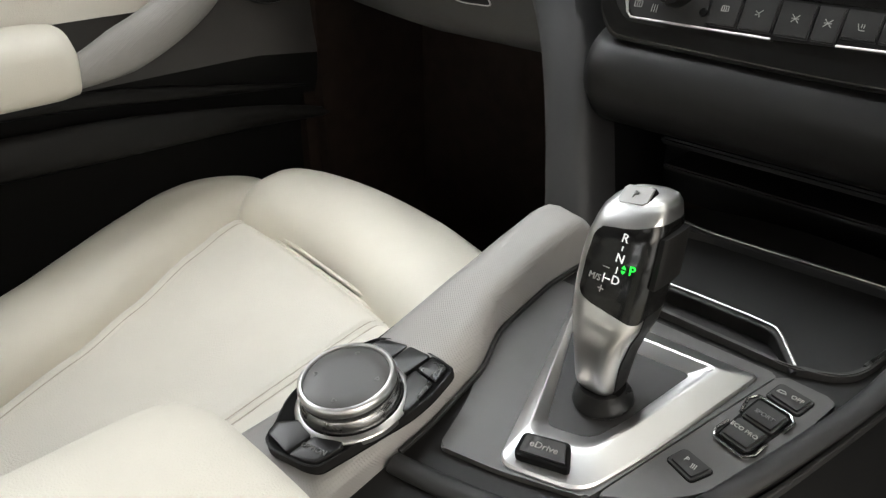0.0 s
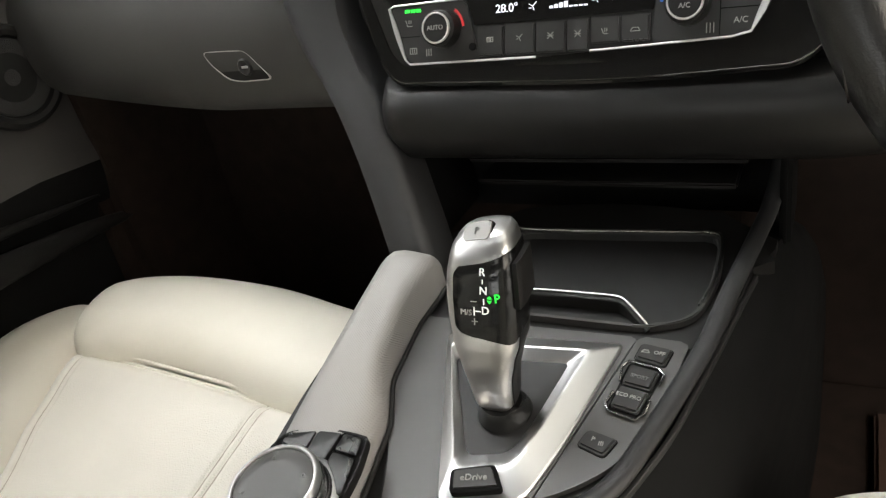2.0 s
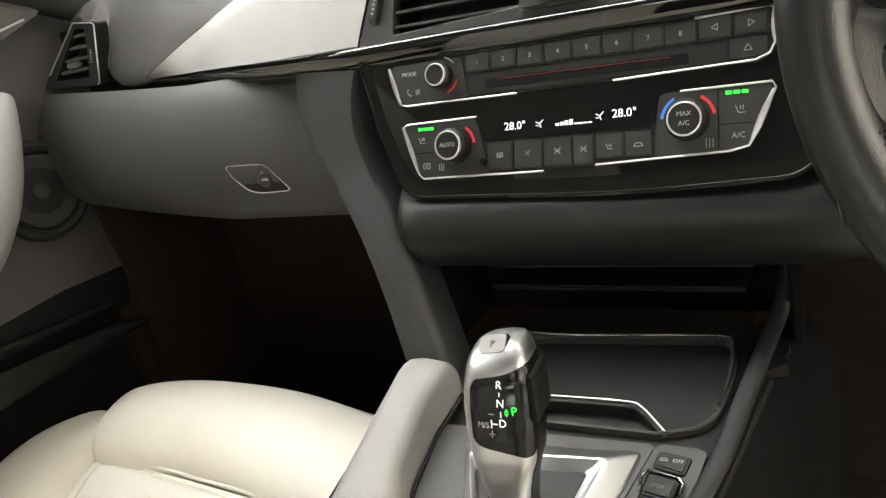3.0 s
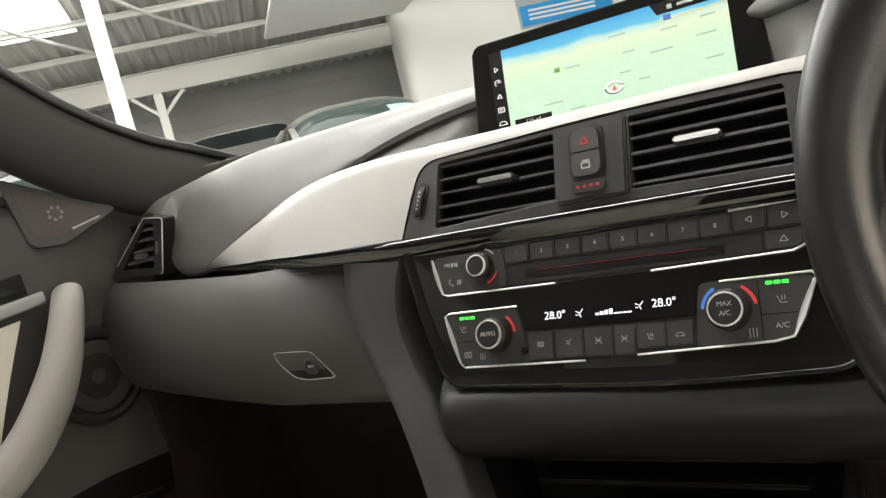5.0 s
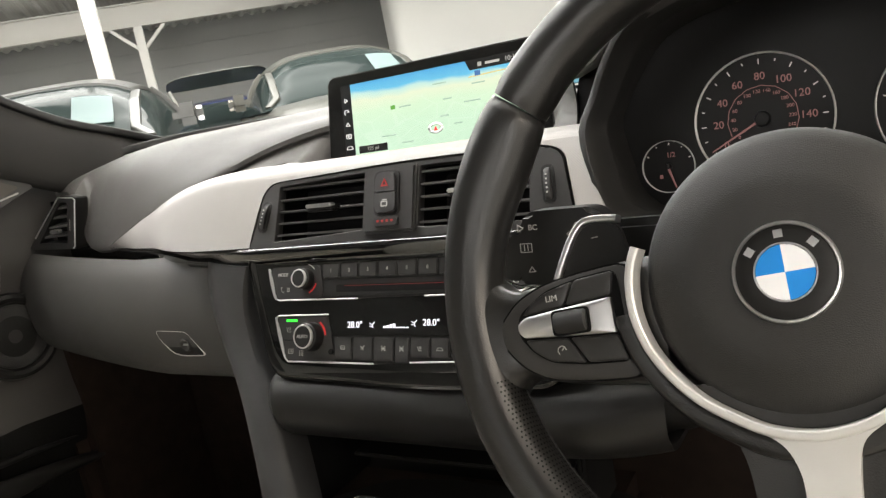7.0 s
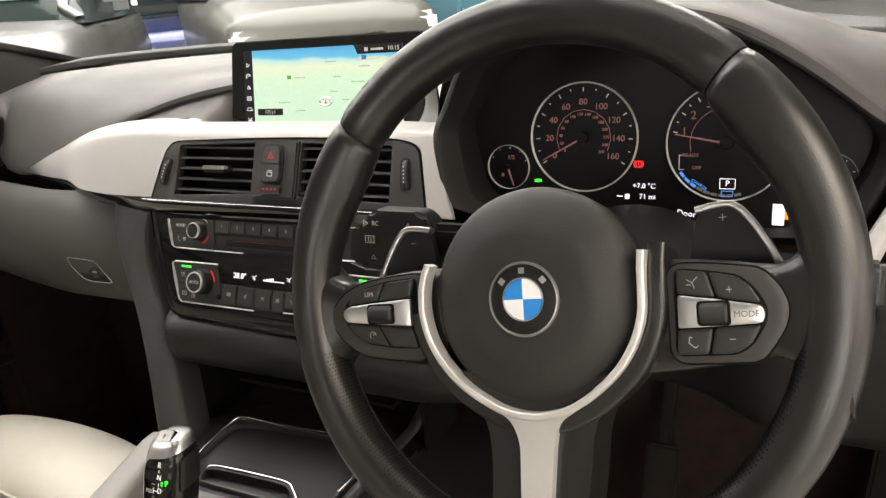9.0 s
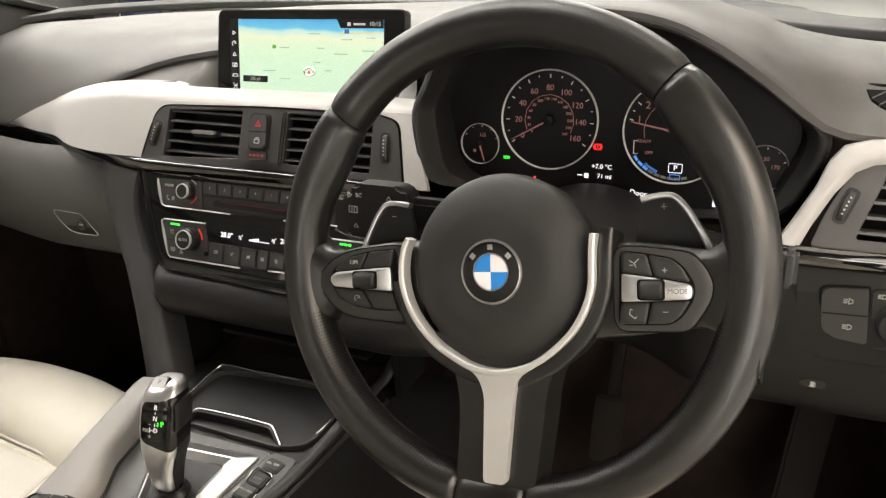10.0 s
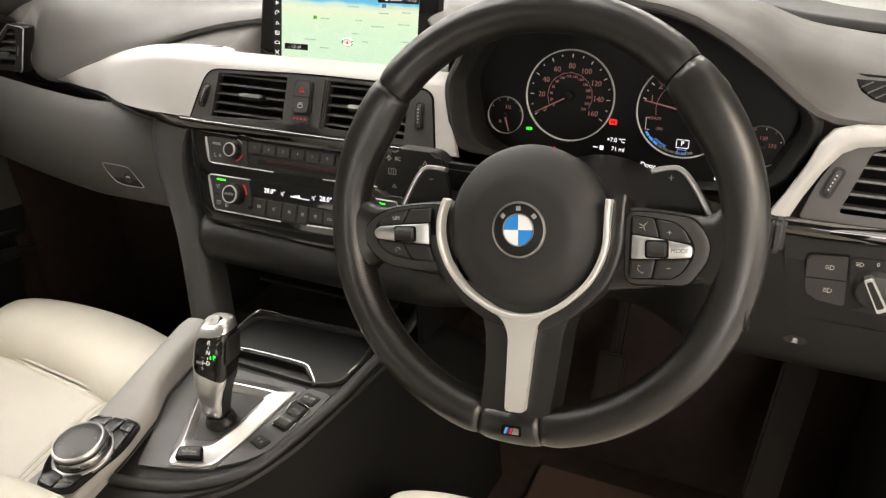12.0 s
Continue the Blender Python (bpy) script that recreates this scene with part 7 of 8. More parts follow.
def seat_panel():
    def fn(u, v):
        y0 = lerp(0.13, -0.62, v ** 1.25)
        x = lerp(seat_left(y0), -0.185, u)
        y = y0 - (0.13 - seat_front(x)) * max(1 - v * 2.2, 0)
        return (x, y, seat_top(x, y))
    return sheet(fn, 190, 150, 0.03, (0, 0, -1))


seat_part("seat_panel", seat_panel(), PERF, "cream perforated leather centre panel")
seat_part("seat_base", rbox(-0.66, -0.15, -0.62, 0.13, -0.04, 0.13, 0.03), PLASTIC, "black plastic seat base")


def stitch_row(x_at):
    pts = []
    for k in range(90):
        y = lerp(0.098, -0.60, k / 89)
        pts.append(V((x_at(y), y, seat_top(x_at(y), y) + 0.0004)))
    return sweep(pts, circle(0.0007, 6))


for x_at in (lambda y: seat_left(y) + 0.027, lambda y: -0.2795 - 0.06 * y, lambda y: -0.2885 - 0.06 * y):
    seat_part("seam", stitch_row(x_at), THREAD)
for dy, dz, rad in ((0.001, 0.0, 0.0026), (0.0040, 0.0070, 0.0020)):
    seat_part("piping", sweep([V((x, seat_front(x) + dy, 0.1885 + dz)) for x in [lerp(-0.600, -0.19, k / 40) for k in range(41)]], circle(rad, 8)), LEATHER, "cream piping")
seat_part("backrest", pillow(smooth_path([(-0.385, -0.60, 0.10), (-0.385, -0.66, 0.28), (-0.385, -0.72, 0.50), (-0.385, -0.79, 0.72), (-0.385, -0.83, 0.80)], 8), 0.24, 0.055, 3.2, 14, up=(0, 1, 0)), LEATHER, "cream leather backrest")
seat_part("headrest", pillow([V((lerp(-0.51, -0.26, i / 20), -0.85, 0.90)) for i in range(21)], 0.045, 0.075, 3.0, 8), LEATHER, "cream leather headrest")
seat_part("headrest_post", sweep([V((-0.385, -0.83, 0.74)), V((-0.385, -0.85, 0.88))], circle(0.008, 10), up=(0, 1, 0)), CHROME)
driver = copy_thing(seat, Matrix.Translation((0.428, -0.262, -0.041)))
tagged(driver, "cream leather driver seat cushion with a separate front roll")

# ---- passenger door ----
door = thing("passenger_door", pose(-0.72, 0.0, 0.3), "closed passenger door with black panel, cream armrest and silver grab handle", "car door")
DI = door.matrix_world.inverted()


def door_part(name, bm, material, label="", parent=None, angle=45):
    bm.transform(DI)
    return part(name, bm, material, parent or door, label, angle)


def door_skin(low):
    """The door's inner skin above the pocket, or below it, blackened for the pocket's shade."""
    prof = smooth_path([(-0.735, 0, 0.735), (-0.715, 0, 0.725), (-0.700, 0, 0.69), (-0.698, 0, 0.60), (-0.712, 0, 0.55), (-0.712, 0, 0.42), (-0.705, 0, 0.36), (-0.715, 0, 0.31), (-0.735, 0, 0.26), (-0.740, 0, 0.10), (-0.735, 0, 0.0)], 4)
    prof = prof[24:] if low else prof[:25]
    n = len(prof) - 1

    def fn(u, v):
        p = prof[round(v * n)]
        y = lerp(-1.1, 0.46, u)
        return (p.x - 0.10 * max(y - 0.34, 0), y, p.z - 0.12 * max(y - 0.22, 0))
    return sheet(fn, 40, n, 0.012, (-1, 0, 0))


door_part("door_panel", door_skin(False), DOOR_SKIN, "charcoal door panel")
door_part("lower_door_skin", door_skin(True), FLANK, "lower door skin, pocket shade put in as black")
door_part("window_sill", sweep([V((-0.722, y, 0.745 - 0.25 * max(y - 0.15, 0))) for y in [lerp(-1.1, 0.30, i / 20) for i in range(21)]], rrect(0.030, 0.014, 0.005)), RUBBER, "black window seal")
door_part("chrome_strip", sweep([V((-0.690, y, 0.607 - 0.05 * (0.20 - y))) for y in [lerp(-0.5, 0.205, i / 20) for i in range(21)]], rrect(0.010, 0.016, 0.003)), SILVER, "satin silver strip")
door_part("gloss_insert", sweep([V((-0.697, y, 0.628 - 0.05 * (0.20 - y))) for y in [lerp(-0.5, 0.19, i / 20) for i in range(21)]], rrect(0.008, 0.03, 0.003)), GLOSS, "gloss black insert")


def door_insert():
    def fn(u, v):
        y = lerp(-0.7, lerp(0.100, 0.175, v), u)
        return (-0.6975 - 0.004 * math.sin(math.pi * v), y, lerp(0.44, 0.588, v) - 0.05 * (0.17 - y) * v)
    return sheet(fn, 20, 8, 0.006, (-1, 0, 0))


door_part("cream_insert", door_insert(), PERF, "cream perforated leather insert")
_gp = smooth_path([(-0.672, 0.226, 0.606), (-0.662, 0.214, 0.59), (-0.656, 0.198, 0.56), (-0.652, 0.176, 0.523), (-0.65, 0.144, 0.484), (-0.649, 0.104, 0.45), (-0.65, 0.049, 0.421), (-0.654, -0.016, 0.398), (-0.664, -0.086, 0.382)], 7)
_gs = [(0.021 * math.cos(a), 0.023 * math.sin(a)) for a in [2 * math.pi * i / 18 for i in range(18)]]
door_part("grab_handle", sweep(_gp, _gs, up=(-1, 0, 0.0), scale=lambda t: (lerp(0.75, 1.25, min(t * 2.2, 1)) * (1 if t < 0.8 else lerp(1, 0.25, (t - 0.8) / 0.2)), 0.85)), TRIM, "pale textured grab handle", angle=80)
door_part("armrest", pillow([V((-0.664, lerp(-0.75, -0.020, i / 40), 0.410)) for i in range(41)], 0.052, 0.038, 3.0, 40), LEATHER, "cream leather armrest", angle=80)
door_part("pull_recess", prism(rrect(0.05, 0.10, 0.02, 5), 0, 0.002, 0.0005), DARK, "dark hand recess", angle=45).matrix_local = DI @ pose(-0.665, -0.055, 0.4485)
speaker = part("speaker", lathe([(0, 0.004), (0.014, 0.006), (0.022, 0.004), (0.030, 0.003), (0.0315, 0.0075), (0.035, 0.009), (0.0385, 0.007), (0.040, 0.0), (0, 0.0)], 48), PLASTIC, door, "round black speaker", m=DI @ basis((-0.706, 0.251, 0.488), (1, -0.12, 0.05)) @ Matrix.Diagonal((1.6, 1.6, 1.3, 1)))
part("speaker_grille", lathe([(0, 0.0045), (0.0285, 0.0045), (0.0292, 0.003)], 40), material("speaker_mesh", (0.014, 0.014, 0.014), 0.6, bump=1.0, bump_scale=500, bump_kind="leather"), speaker, m=DI @ basis((-0.7055, 0.251, 0.488), (1, -0.12, 0.05)) @ Matrix.Diagonal((1.6, 1.6, 1.3, 1)))
door_part("map_pocket", sweep(smooth_path([(-0.712, -0.9, 0.318), (-0.695, -0.30, 0.312), (-0.690, 0.0, 0.302), (-0.695, 0.22, 0.280), (-0.715, 0.36, 0.250)], 6), [(0.010 * math.cos(a), 0.025 * math.sin(a)) for a in [2 * math.pi * i / 16 for i in range(16)]], scale=lambda t: (1, lerp(1.0, 0.12, max(t - 0.5, 0) / 0.5))), PLASTIC, "black map pocket rim", angle=80)
door_part("pocket_rib", sweep(smooth_path([(-0.708, -0.4, 0.365), (-0.703, -0.05, 0.353), (-0.705, 0.16, 0.325), (-0.715, 0.30, 0.303)], 6), [(0.006 * math.cos(a), 0.010 * math.sin(a)) for a in [2 * math.pi * i / 12 for i in range(12)]], scale=lambda t: (1, lerp(1.0, 0.1, max(t - 0.5, 0) / 0.5))), PLASTIC, angle=80)
# tweeter triangle at the foot of the pillar
TW = basis((-0.688, 0.262, 0.707), (1, -0.30, 0.10))
tweet = part("tweeter_cover", prism(rounded(mm((-62, 52), (-48, -40), (-10, -44), (66, -14)), 0.008, 4), -0.006, 0.004, 0.003), DASH, door, "charcoal triangular tweeter cover", m=DI @ TW)
part("tweeter_mesh", prism(rounded(mm((-50, 38), (-40, -28), (-10, -32), (46, -12)), 0.008, 4), 0.003, 0.0048, 0.0006), material("tweeter_brown_mesh", (0.045, 0.038, 0.032), 0.5, bump=1.0, bump_scale=420, bump_kind="leather"), tweet, m=DI @ TW)
part("tweeter_ring", join(*[(lambda b, a: (b.transform(pose(-0.010 + 0.008 * math.cos(a), -0.004 + 0.008 * math.sin(a), 0.0048)), b)[1])(lathe([(0, 0.001), (0.0022, 0.0006), (0.0024, 0)], 12), 2 * math.pi * i / 7) for i in range(7)]), DIM_INK, tweet, m=DI @ TW)
part("tweeter_bar", rbox(-0.002, 0.036, -0.029, -0.0265, 0.0048, 0.0054, 0.0003), PALE_INK, tweet, "thin pale bar in place of lettering", m=DI @ TW @ pose(0, 0, 0, 0, 0, 12))

# footwell
mat_ = thing("floor_mat", pose(0.45, 0.25, -0.058), "dark brown carpet mat in the driver's footwell", "floor mat")
part("mat_cloth", rbox(-0.20, 0.20, -0.35, 0.22, 0, 0.012, 0.004), material("brown_black_carpet", (0.060, 0.033, 0.022), 0.95, bump=1.0, bump_scale=1300), mat_)
# Pedal rubber in dark brown: the footwell's shade is in the colour.
PEDAL = material("shaded_pedal_rubber", (0.016, 0.013, 0.011), 0.85, vary=0.3, scale=30, spec=0.12)
for x, y, w, h, tilt, nm, lb in ((0.600, 0.40, 0.022, 0.105, 0.16, "accelerator_pedal", "rubber accelerator pedal, footwell shade put into its dark brown"), (0.362, 0.42, 0.021, 0.045, 0.3, "brake_pedal", "rubber brake pedal, footwell shade put into its dark brown")):
    pdl = thing(nm, basis((x, y, 0.19), (0, -1, tilt + 0.2), turn=-6 if h > 0.1 else 0), lb, "pedal")
    part("pedal_pad", rbox(-w, w, -h, h, -0.008, 0.004, 0.004), PEDAL, pdl)
    part("pedal_arm", rbox(-0.008, 0.008, -0.02, h + 0.10, -0.03, -0.008, 0.004), PEDAL, pdl)

# ---- showroom seen through the windscreen; the hall stands askew to the car ----
GROUND = -0.42
HALL = pose(0, 0, 0, 0, 0, 45)
CONCRETE = material("painted_concrete_floor", (0.5, 0.5, 0.48), 0.35, vary=0.2, scale=2.0)
WALLM = material("grey_cladding", (0.24, 0.24, 0.235), 0.7, vary=0.1, scale=1.0)
STEEL = material("white_painted_steel", (0.56, 0.55, 0.52), 0.5, vary=0.06, scale=3.0)
BEAMM = material("grey_painted_steel", (0.48, 0.47, 0.44), 0.55, vary=0.08, scale=2.0)
PLASTER = material("white_plaster", (0.82, 0.81, 0.78), 0.8, vary=0.05, scale=2.0, bump=0.1, bump_scale=60)
SHEETM = material("roof_sheet", (0.40, 0.395, 0.37), 0.5, vary=0.12, scale=1.5)


def hall(name, bm, material, label):
    bm.transform(HALL)
    return structure(name, bm, material, label)


structure("floor", rbox(-24, 14, -12, 20, GROUND - 0.1, GROUND, 0), CONCRETE, "pale grey polished showroom floor")
structure("wall_north", rbox(-24, 14, 17.0, 17.3, GROUND, 6.4, 0), WALLM, "grey clad showroom wall")
structure("wall_south", rbox(-24, 14, -12.3, -12.0, GROUND, 6.4, 0), WALLM, "grey clad showroom wall")
structure("wall_east", rbox(14, 14.3, -12, 17, GROUND, 6.4, 0), WALLM, "grey clad showroom wall")
structure("wall_west", rbox(-24.3, -24, -12, 17, GROUND, 6.4, 0), WALLM, "grey clad showroom wall")
structure("roof_cover", rbox(-24.3, 14.3, -12.3, 17.3, 6.4, 6.6, 0), SHEETM, "grey roof over the showroom")
hall("wall_back", rbox(-9, 7, 16.0, 16.2, GROUND, 5.2, 0), WALLM, "grey clad back wall of the hall")
for z in (2.05, 2.42):
    hall("wall_rail", rbox(-9, 3.4, 15.95, 16.0, z, z + 0.06, 0.01), WALLM, "grey horizontal rail on the back wall")


def sheet_z(y):
    return 3.12 + (14.4 - y) * 0.20


def corrugated(x0, x1, y0, y1):
    """Ribbed roof sheeting, with ribs along y."""
    n = int((x1 - x0) / 0.055)
    bm = bmesh.new()
    rows = []
    for i in range(n + 1):
        x = lerp(x0, x1, i / n)
        dz = 0.05 if (i % 4) in (0, 1) else 0.0
        rows.append([bm.verts.new((x, y, sheet_z(y) + dz)) for y in (y0, y1)])
    for a, b in zip(rows, rows[1:]):
        bm.faces.new((a[0], b[0], b[1], a[1]))
    return bm


hall("roof_sheeting", corrugated(-9, 7, 6.5, 16.0), SHEETM, "ribbed grey metal roof sheeting")
SKYL = glow("roof_light_panel", (1.0, 0.99, 0.95), 3.0, (0.8, 0.8, 0.8))


def skylight(x0, x1, y0, y1):
    bm = rbox(x0, x1, y0, y1, 0, 0.012, 0)
    for v in bm.verts:
        v.co.z += sheet_z(v.co.y) - 0.03
    ob = hall("skylight", bm, SKYL, "bright translucent roof light panel")
    return tagged(ob, "bright translucent roof light panel", "skylight", "roof lights", "structure")


for _s in ((-4.6, -1.75, 9.6, 12.2), (-0.7, 0.7, 8.0, 11.3), (-7.5, -5.4, 9.6, 12.2)):
    skylight(*_s)
hall("roof_lining", rbox(0.95, 3.4, 9.8, 13.0, 3.02, 3.08, 0.01), PLASTER, "white flat lining panel under the roof")


def beam(x0, x1, y, z, h, mat, label, w=0.09):
    b = thing("roof_beam", HALL @ pose((x0 + x1) / 2, y, z), label, "beam", "roof beams")
    L = (x1 - x0) / 2
    part("flange", rbox(-L, L, -w, w, h - 0.02, h, 0), mat, b)
    part("flange", rbox(-L, L, -w, w, 0, 0.02, 0), mat, b)
    part("web", rbox(-L, L, -0.006, 0.006, 0.02, h - 0.02, 0), mat, b)
    return b


beam(-9, 3.4, 14.1, 2.66, 0.40, BEAMM, "deep grey steel beam under the roof")
for y in (13.1, 11.9, 10.4, 8.8):
    beam(-9, 6.5, y, sheet_z(y) - 0.10, 0.085, STEEL, "white painted steel purlin", 0.05)
for i in range(8):
    t = thing("roof_brace", HALL @ pose(-6.6 + 1.7 * i, 11.9, sheet_z(11.9) - 0.13), "thin white steel roof brace", "brace", "roof braces")
    part("brace_bar", sweep([V((0, -1.5, 0.30)), V((0.85, 0, 0.0)), V((1.7, 1.2, -0.24))], rrect(0.045, 0.045, 0.005, 1)), STEEL, t)


def post(x, y, w, top, arms=False):
    p = thing("steel_post", HALL @ pose(x, y, GROUND), "white painted square steel post", "post", "posts")
    part("post_shaft", rbox(-w / 2, w / 2, -w / 2, w / 2, 0, top - GROUND, 0.01), STEEL, p)
    part("post_foot", rbox(-w, w, -w, w, 0, 0.02, 0.004), STEEL, p)
    if arms:
        for s in (-1, 1):
            part("post_arm", sweep([V((0, 0, top - GROUND - 0.42)), V((s * 0.45, 0, top - GROUND))], rrect(0.06, 0.06, 0.005, 1), up=(0, 1, 0)), STEEL, p)
    return p


post(-1.13, 9.15, 0.165, sheet_z(9.15))
post(-1.02, 14.1, 0.15, 2.66, True)
hall("wall_pier", prism(rounded([(3.35, 13.5), (9.5, 13.5), (9.5, 14.3), (3.35, 14.3)], [0.45, 0.02, 0.02, 0.02], 8), GROUND, 6.3), PLASTER, "white plastered wall pier with a rounded corner")
board = thing("display_board", HALL @ pose(6.7, 13.5, 2.35), "blue and grey advertising board on the white wall", "sign board")
part("board_plate", rbox(-1.0, 1.0, -0.03, 0.0, 0.0, 1.5, 0.01), material("board_grey", (0.42, 0.45, 0.47), 0.5), board)
part("board_field", rbox(-0.96, 0.96, -0.036, -0.03, 0.04, 0.42, 0.0), material("board_blue", (0.02, 0.30, 0.68), 0.5), board, "blue field")
part("board_bars", join(*[rbox(-0.8, 0.6, -0.04, -0.036, z, z + 0.04, 0) for z in (0.14, 0.22, 0.30)]), PLASTER, board)
part("board_mark", join(rbox(-0.75, -0.35, -0.036, -0.03, 0.55, 0.62, 0), rbox(-0.75, -0.68, -0.036, -0.03, 0.62, 0.95, 0), rbox(-0.2, 0.2, -0.036, -0.03, 0.55, 0.95, 0)), PLASTER, board)


def parked_car(name, x, y, turn, paint, label, tall=0.0, size=1.0, lid=False):
    """A parked car: lofted body, glazed cabin, lamps, grille, mirrors and wheels."""
    car = thing(name, HALL @ pose(x, y, GROUND, 0, 0, turn) @ Matrix.Scale(size, 4), label, "car", "parked cars")
    st = [(-2.15, 0.70, 0.45, 0.66), (-2.05, 0.82, 0.30, 0.78), (-1.5, 0.88, 0.25, 0.92), (-0.7, 0.90, 0.24, 0.97), (0.4, 0.90, 0.24, 0.96), (1.2, 0.90, 0.25, 0.98), (1.9, 0.86, 0.30, 1.0), (2.15, 0.78, 0.42, 0.92)]
    rings = []
    for i in range(41):
        yy = lerp(-2.15, 2.15, i / 40)
        w, z0, z1 = curve_at(st, yy)
        z1 += tall
        rings.append([V((sx * w, yy, z)) for sx, z in ((-0.86, z0), (-0.98, lerp(z0, z1, 0.25)), (-1.0, lerp(z0, z1, 0.6)), (-0.95, lerp(z0, z1, 0.9)), (-0.80, z1), (-0.4, z1 + 0.025), (0.4, z1 + 0.025), (0.80, z1), (0.95, lerp(z0, z1, 0.9)), (1.0, lerp(z0, z1, 0.6)), (0.98, lerp(z0, z1, 0.25)), (0.86, z0))])
    part("body", loft(rings), paint, car, "painted car body", angle=60)
    cab = [(-0.98, 0.76, 0.0), (-0.75, 0.73, 0.17), (-0.45, 0.685, 0.355), (-0.20, 0.655, 0.445), (0.15, 0.64, 0.485), (0.60, 0.635, 0.485), (1.0, 0.635, 0.455), (1.45, 0.65, 0.30), (1.88, 0.70, 0.0)]
    base = 0.93 + tall

    def cab_at(yy, deg, off=0.0):
        w, h = curve_at(cab, yy)
        c, t = math.cos(radians(deg)), math.sin(radians(deg))
        x = -math.copysign(abs(c) ** 0.55, c) * lerp(0.81, w + 0.03, t)
        return V((x * (1 + off / 0.7), yy, base + (h + 0.02) * t ** 0.75 + off))
    part("cabin_glass", loft([[cab_at(lerp(-0.98, 1.88, i / 32), 180 * k / 16) for k in range(17)] for i in range(33)]), CARGLASS, car, "dark tinted cabin glass", angle=60)
    part("roof", sheet(lambda u, v: cab_at(lerp(-0.24, 1.12, v), lerp(44, 136, u), 0.012), 14, 12, 0.02, (0, 0, -1)), paint, car, angle=60)
    for s in (-1, 1):
        part("windscreen_post", sweep([cab_at(lerp(-0.93, -0.22, k / 8), (90 + 48 * s) if k else (90 + 66 * s)) for k in range(9)], rrect(0.07, 0.04, 0.015)), paint, car)
        part("side_post", sweep([cab_at(0.55, 90 + d * s) for d in (84, 70, 58, 46)], rrect(0.07, 0.03, 0.01), up=(0, 1, 0)), paint, car)
        part("headlight", rbox(s * 0.62 - 0.17, s * 0.62 + 0.17, -2.13, -1.98, 0.60 + tall * 0.6, 0.76 + tall * 0.6, 0.04, 3), LAMPM, car, "clear headlight")
        mir = part("mirror", rbox(s * 0.96 - 0.10, s * 0.96 + 0.10, -0.64, -0.50, 0.98 + tall, 1.13 + tall, 0.055, 4), paint, car)
        part("mirror_glass", rbox(s * 0.98 - 0.07, s * 0.98 + 0.07, -0.50, -0.495, 1.0 + tall, 1.1 + tall, 0.002), CHROME, mir)
        for yy in (-1.35, 1.35):
            wh = part("wheel", lathe([(0.20, -0.10), (0.30, -0.11), (0.33, -0.08), (0.33, 0.08), (0.30, 0.11), (0.20, 0.10)], 32), RUBBER, car, m=pose(s * 0.80, yy, 0.33, 0, 90, 0))
            part("rim", lathe([(0, 0.06), (0.05, 0.07), (0.19, 0.05), (0.21, 0.09), (0.21, -0.09), (0, -0.05)], 24), SILVER, wh, m=pose(s * 0.80, yy, 0.33, 0, 90 * s, 0))
    part("grille", rbox(-0.36, 0.36, -2.17, -2.05, 0.50 + tall * 0.6, 0.68 + tall * 0.6, 0.03, 3), PLASTIC, car, "black grille")
    part("bumper", rbox(-0.80, 0.80, -2.16, -1.95, 0.28, 0.48, 0.05, 3), paint, car)
    part("price_card", sheet(lambda u, v: cab_at(lerp(-0.80, -0.50, v), lerp(99, 120, u), 0.014), 8, 6, 0.004), CARDM, car, "white price card on the glass", angle=60)
    if lid:
        part("bonnet_lid", crowned(rounded([(-0.58, -0.40), (0.58, -0.40), (0.66, 0.40), (-0.66, 0.40)], [0.38, 0.38, 0.2, 0.2], 8), -0.006, 0.006, 0.03, 0.006), GUN, car, "raised dark bonnet", m=pose(0.05, -1.25, 1.64 + tall, -9))
        part("bonnet_prop", sweep([V((-0.35, -1.40, 0.92 + tall)), V((-0.55, -1.20, 1.58 + tall))], circle(0.018, 8), up=(0, 1, 0)), STEEL, car, "pale bonnet prop")
    return car


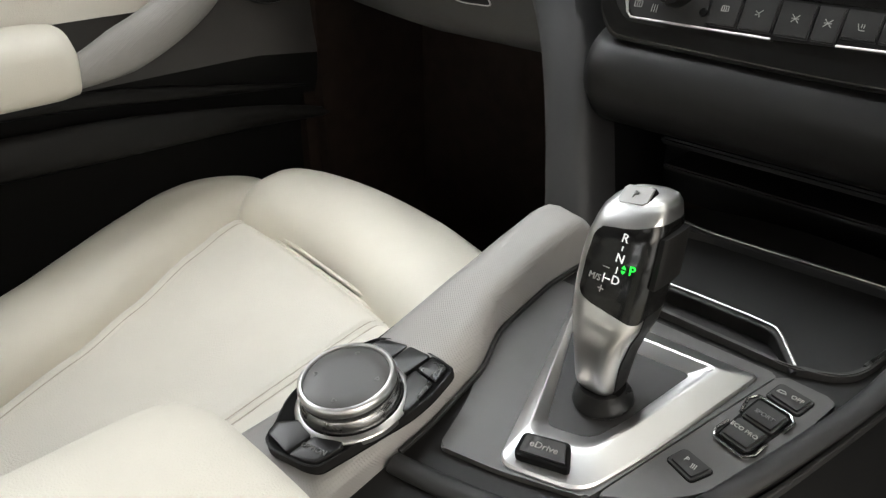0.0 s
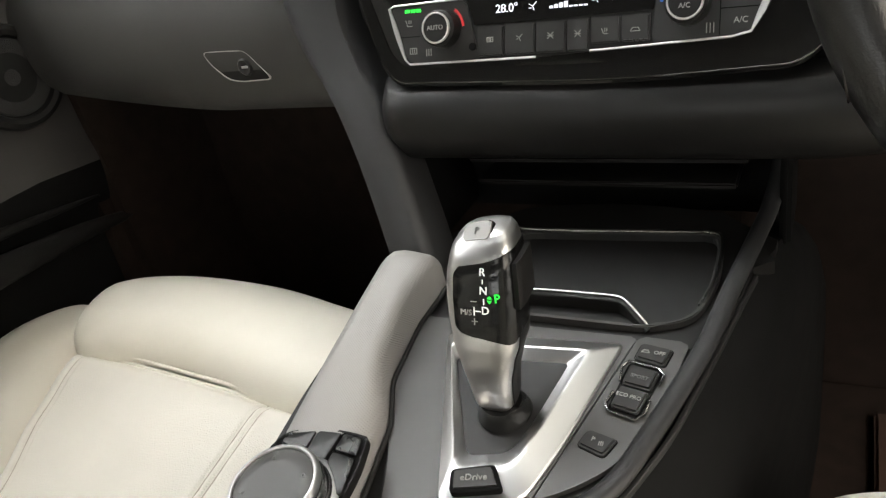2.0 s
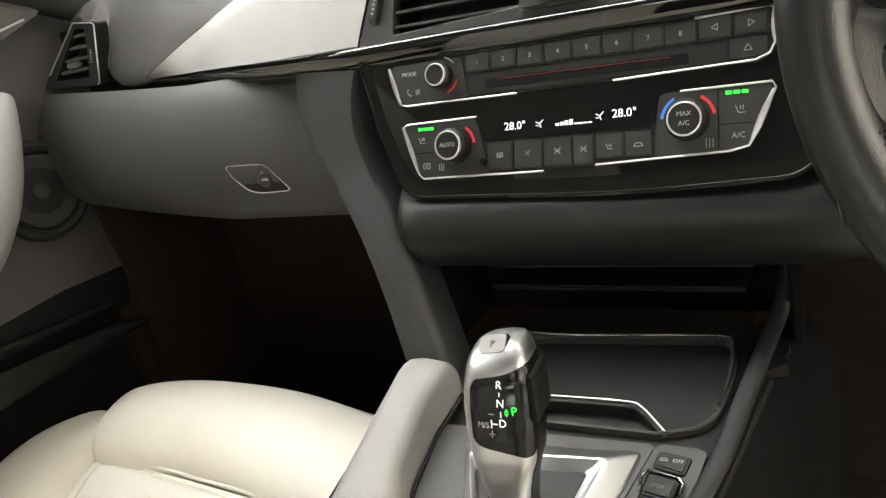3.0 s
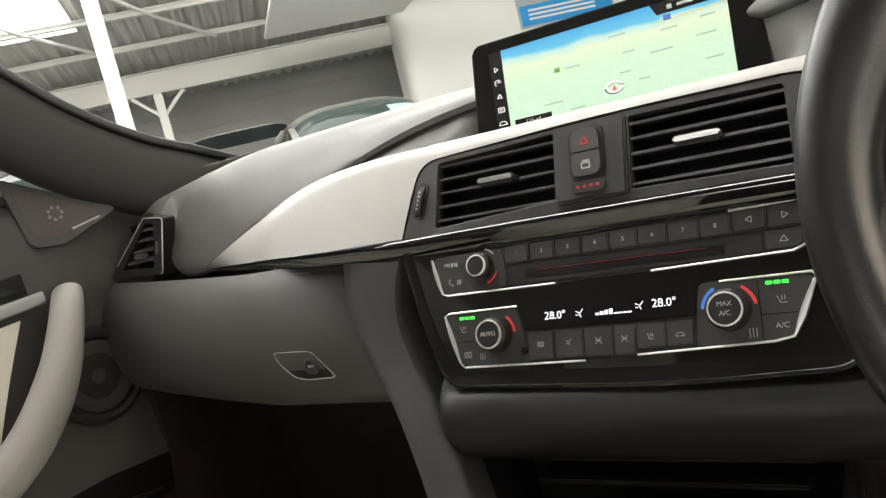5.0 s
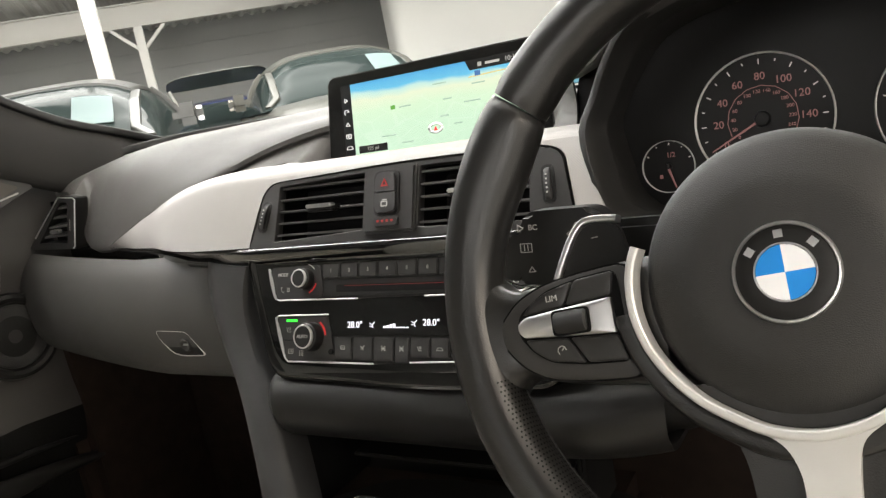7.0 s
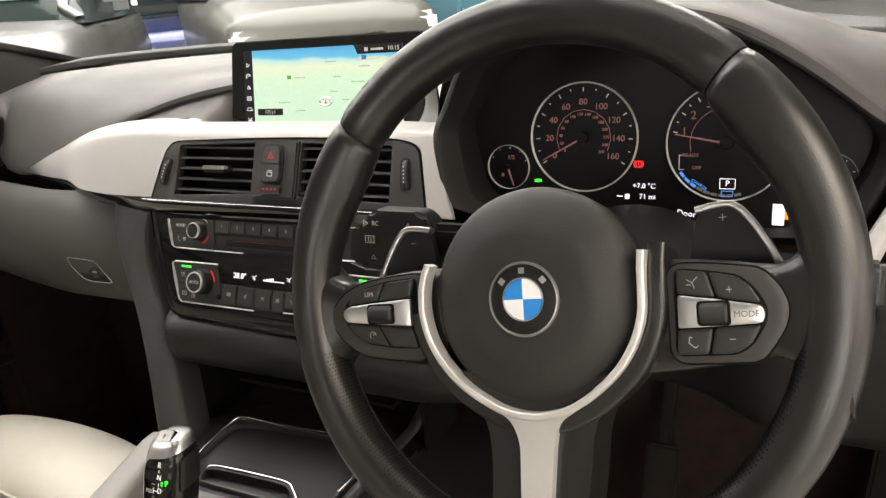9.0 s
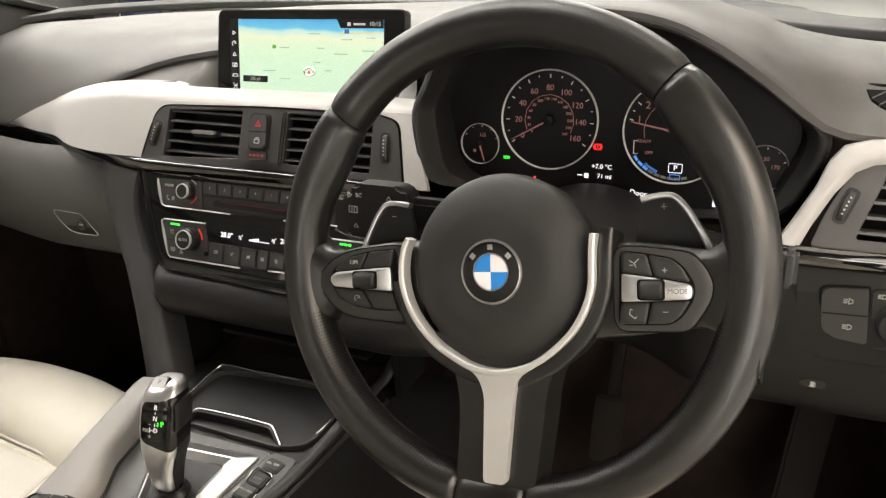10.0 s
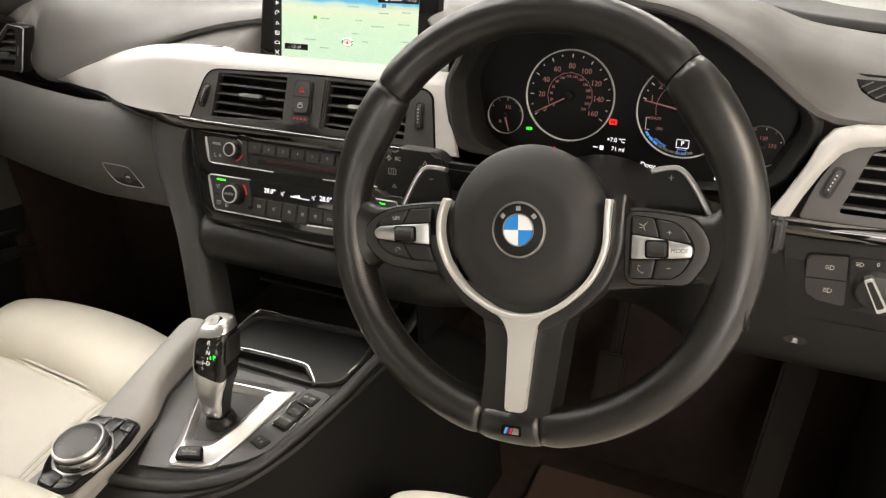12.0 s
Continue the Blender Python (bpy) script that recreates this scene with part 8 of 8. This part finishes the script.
CARGLASS = material("tinted_car_glass", (0.020, 0.028, 0.027), 0.12, vary=0.3, scale=1.5, spec=0.05)
LAMPM = material("headlight_lens", (0.65, 0.66, 0.68), 0.12, coat=1.0, metal=0.4, vary=0.2, scale=8)
CARDM = material("price_card_paper", (0.12, 0.17, 0.17), 0.6, vary=0.1, scale=6)
GUN = material("gunmetal_paint", (0.075, 0.075, 0.066), 0.42, metal=0.3, coat=0.25, vary=0.08, scale=2)
BLACKP = material("black_paint", (0.030, 0.030, 0.027), 0.42, metal=0.2, coat=0.3, vary=0.08, scale=2)
PALEB = material("pale_blue_paint", (0.10, 0.26, 0.34), 0.25, metal=0.4, coat=1.0, vary=0.06, scale=2)
NAVY = material("navy_paint", (0.015, 0.025, 0.10), 0.3, metal=0.4, coat=1.0, vary=0.1, scale=2)
parked_car("parked_suv", 1.26, 8.15, 3, GUN, "dark green-grey parked tall car facing the dashboard", 0.14, 1.12)
parked_car("parked_saloon", -1.21, 6.1, -4, BLACKP, "black parked car with a price card in its windscreen", 0.11, 1.1)
parked_car("parked_hatchback", 0.02, 10.9, 0, NAVY, "dark blue parked car with its bonnet raised", 0.10, 1.0, True)
parked_car("parked_coupe", 4.75, 10.9, 8, PALEB, "pale blue parked car by the white wall", 0.10)

# wiper and cowl at the foot of the windscreen
_cw = [V((x, y + 0.05, 0.688)) for x, y in ((-0.72, 0.52), (-0.60, 0.64), (-0.40, 0.79), (0.0, 0.87), (0.38, 0.82), (0.49, 0.68), (0.55, 0.58), (0.63, 0.525), (0.76, 0.48))]
_cw = smooth_path(_cw, 4)
structure("cowl", sheet(lambda u, v: _cw[round(u * (len(_cw) - 1))] + V((0, 0.36 * v, -0.036 * v)), len(_cw) - 1, 4, 0.01, (0, 0, -1)), material("cowl_dark", (0.02, 0.023, 0.026), 0.3, vary=0.1), "dark cowl panel outside the windscreen")
wiper = thing("wiper", pose(0.45, 0.75, 0.71), "grey wiper arm resting at the foot of the windscreen", "wiper")
part("wiper_arm", sweep([V(p) - V((0.45, 0.75, 0.71)) for p in ((0.05, 1.00, 0.712), (0.30, 0.90, 0.712), (0.44, 0.78, 0.712), (0.535, 0.665, 0.709), (0.548, 0.640, 0.700))], rrect(0.018, 0.010, 0.003)), GREY, wiper)
part("wiper_blade", sweep([V(p) - V((0.45, 0.75, 0.71)) for p in ((0.0, 0.99, 0.704), (0.28, 0.89, 0.704), (0.43, 0.765, 0.704), (0.52, 0.66, 0.702))], rrect(0.008, 0.014, 0.002)), RUBBER, wiper)
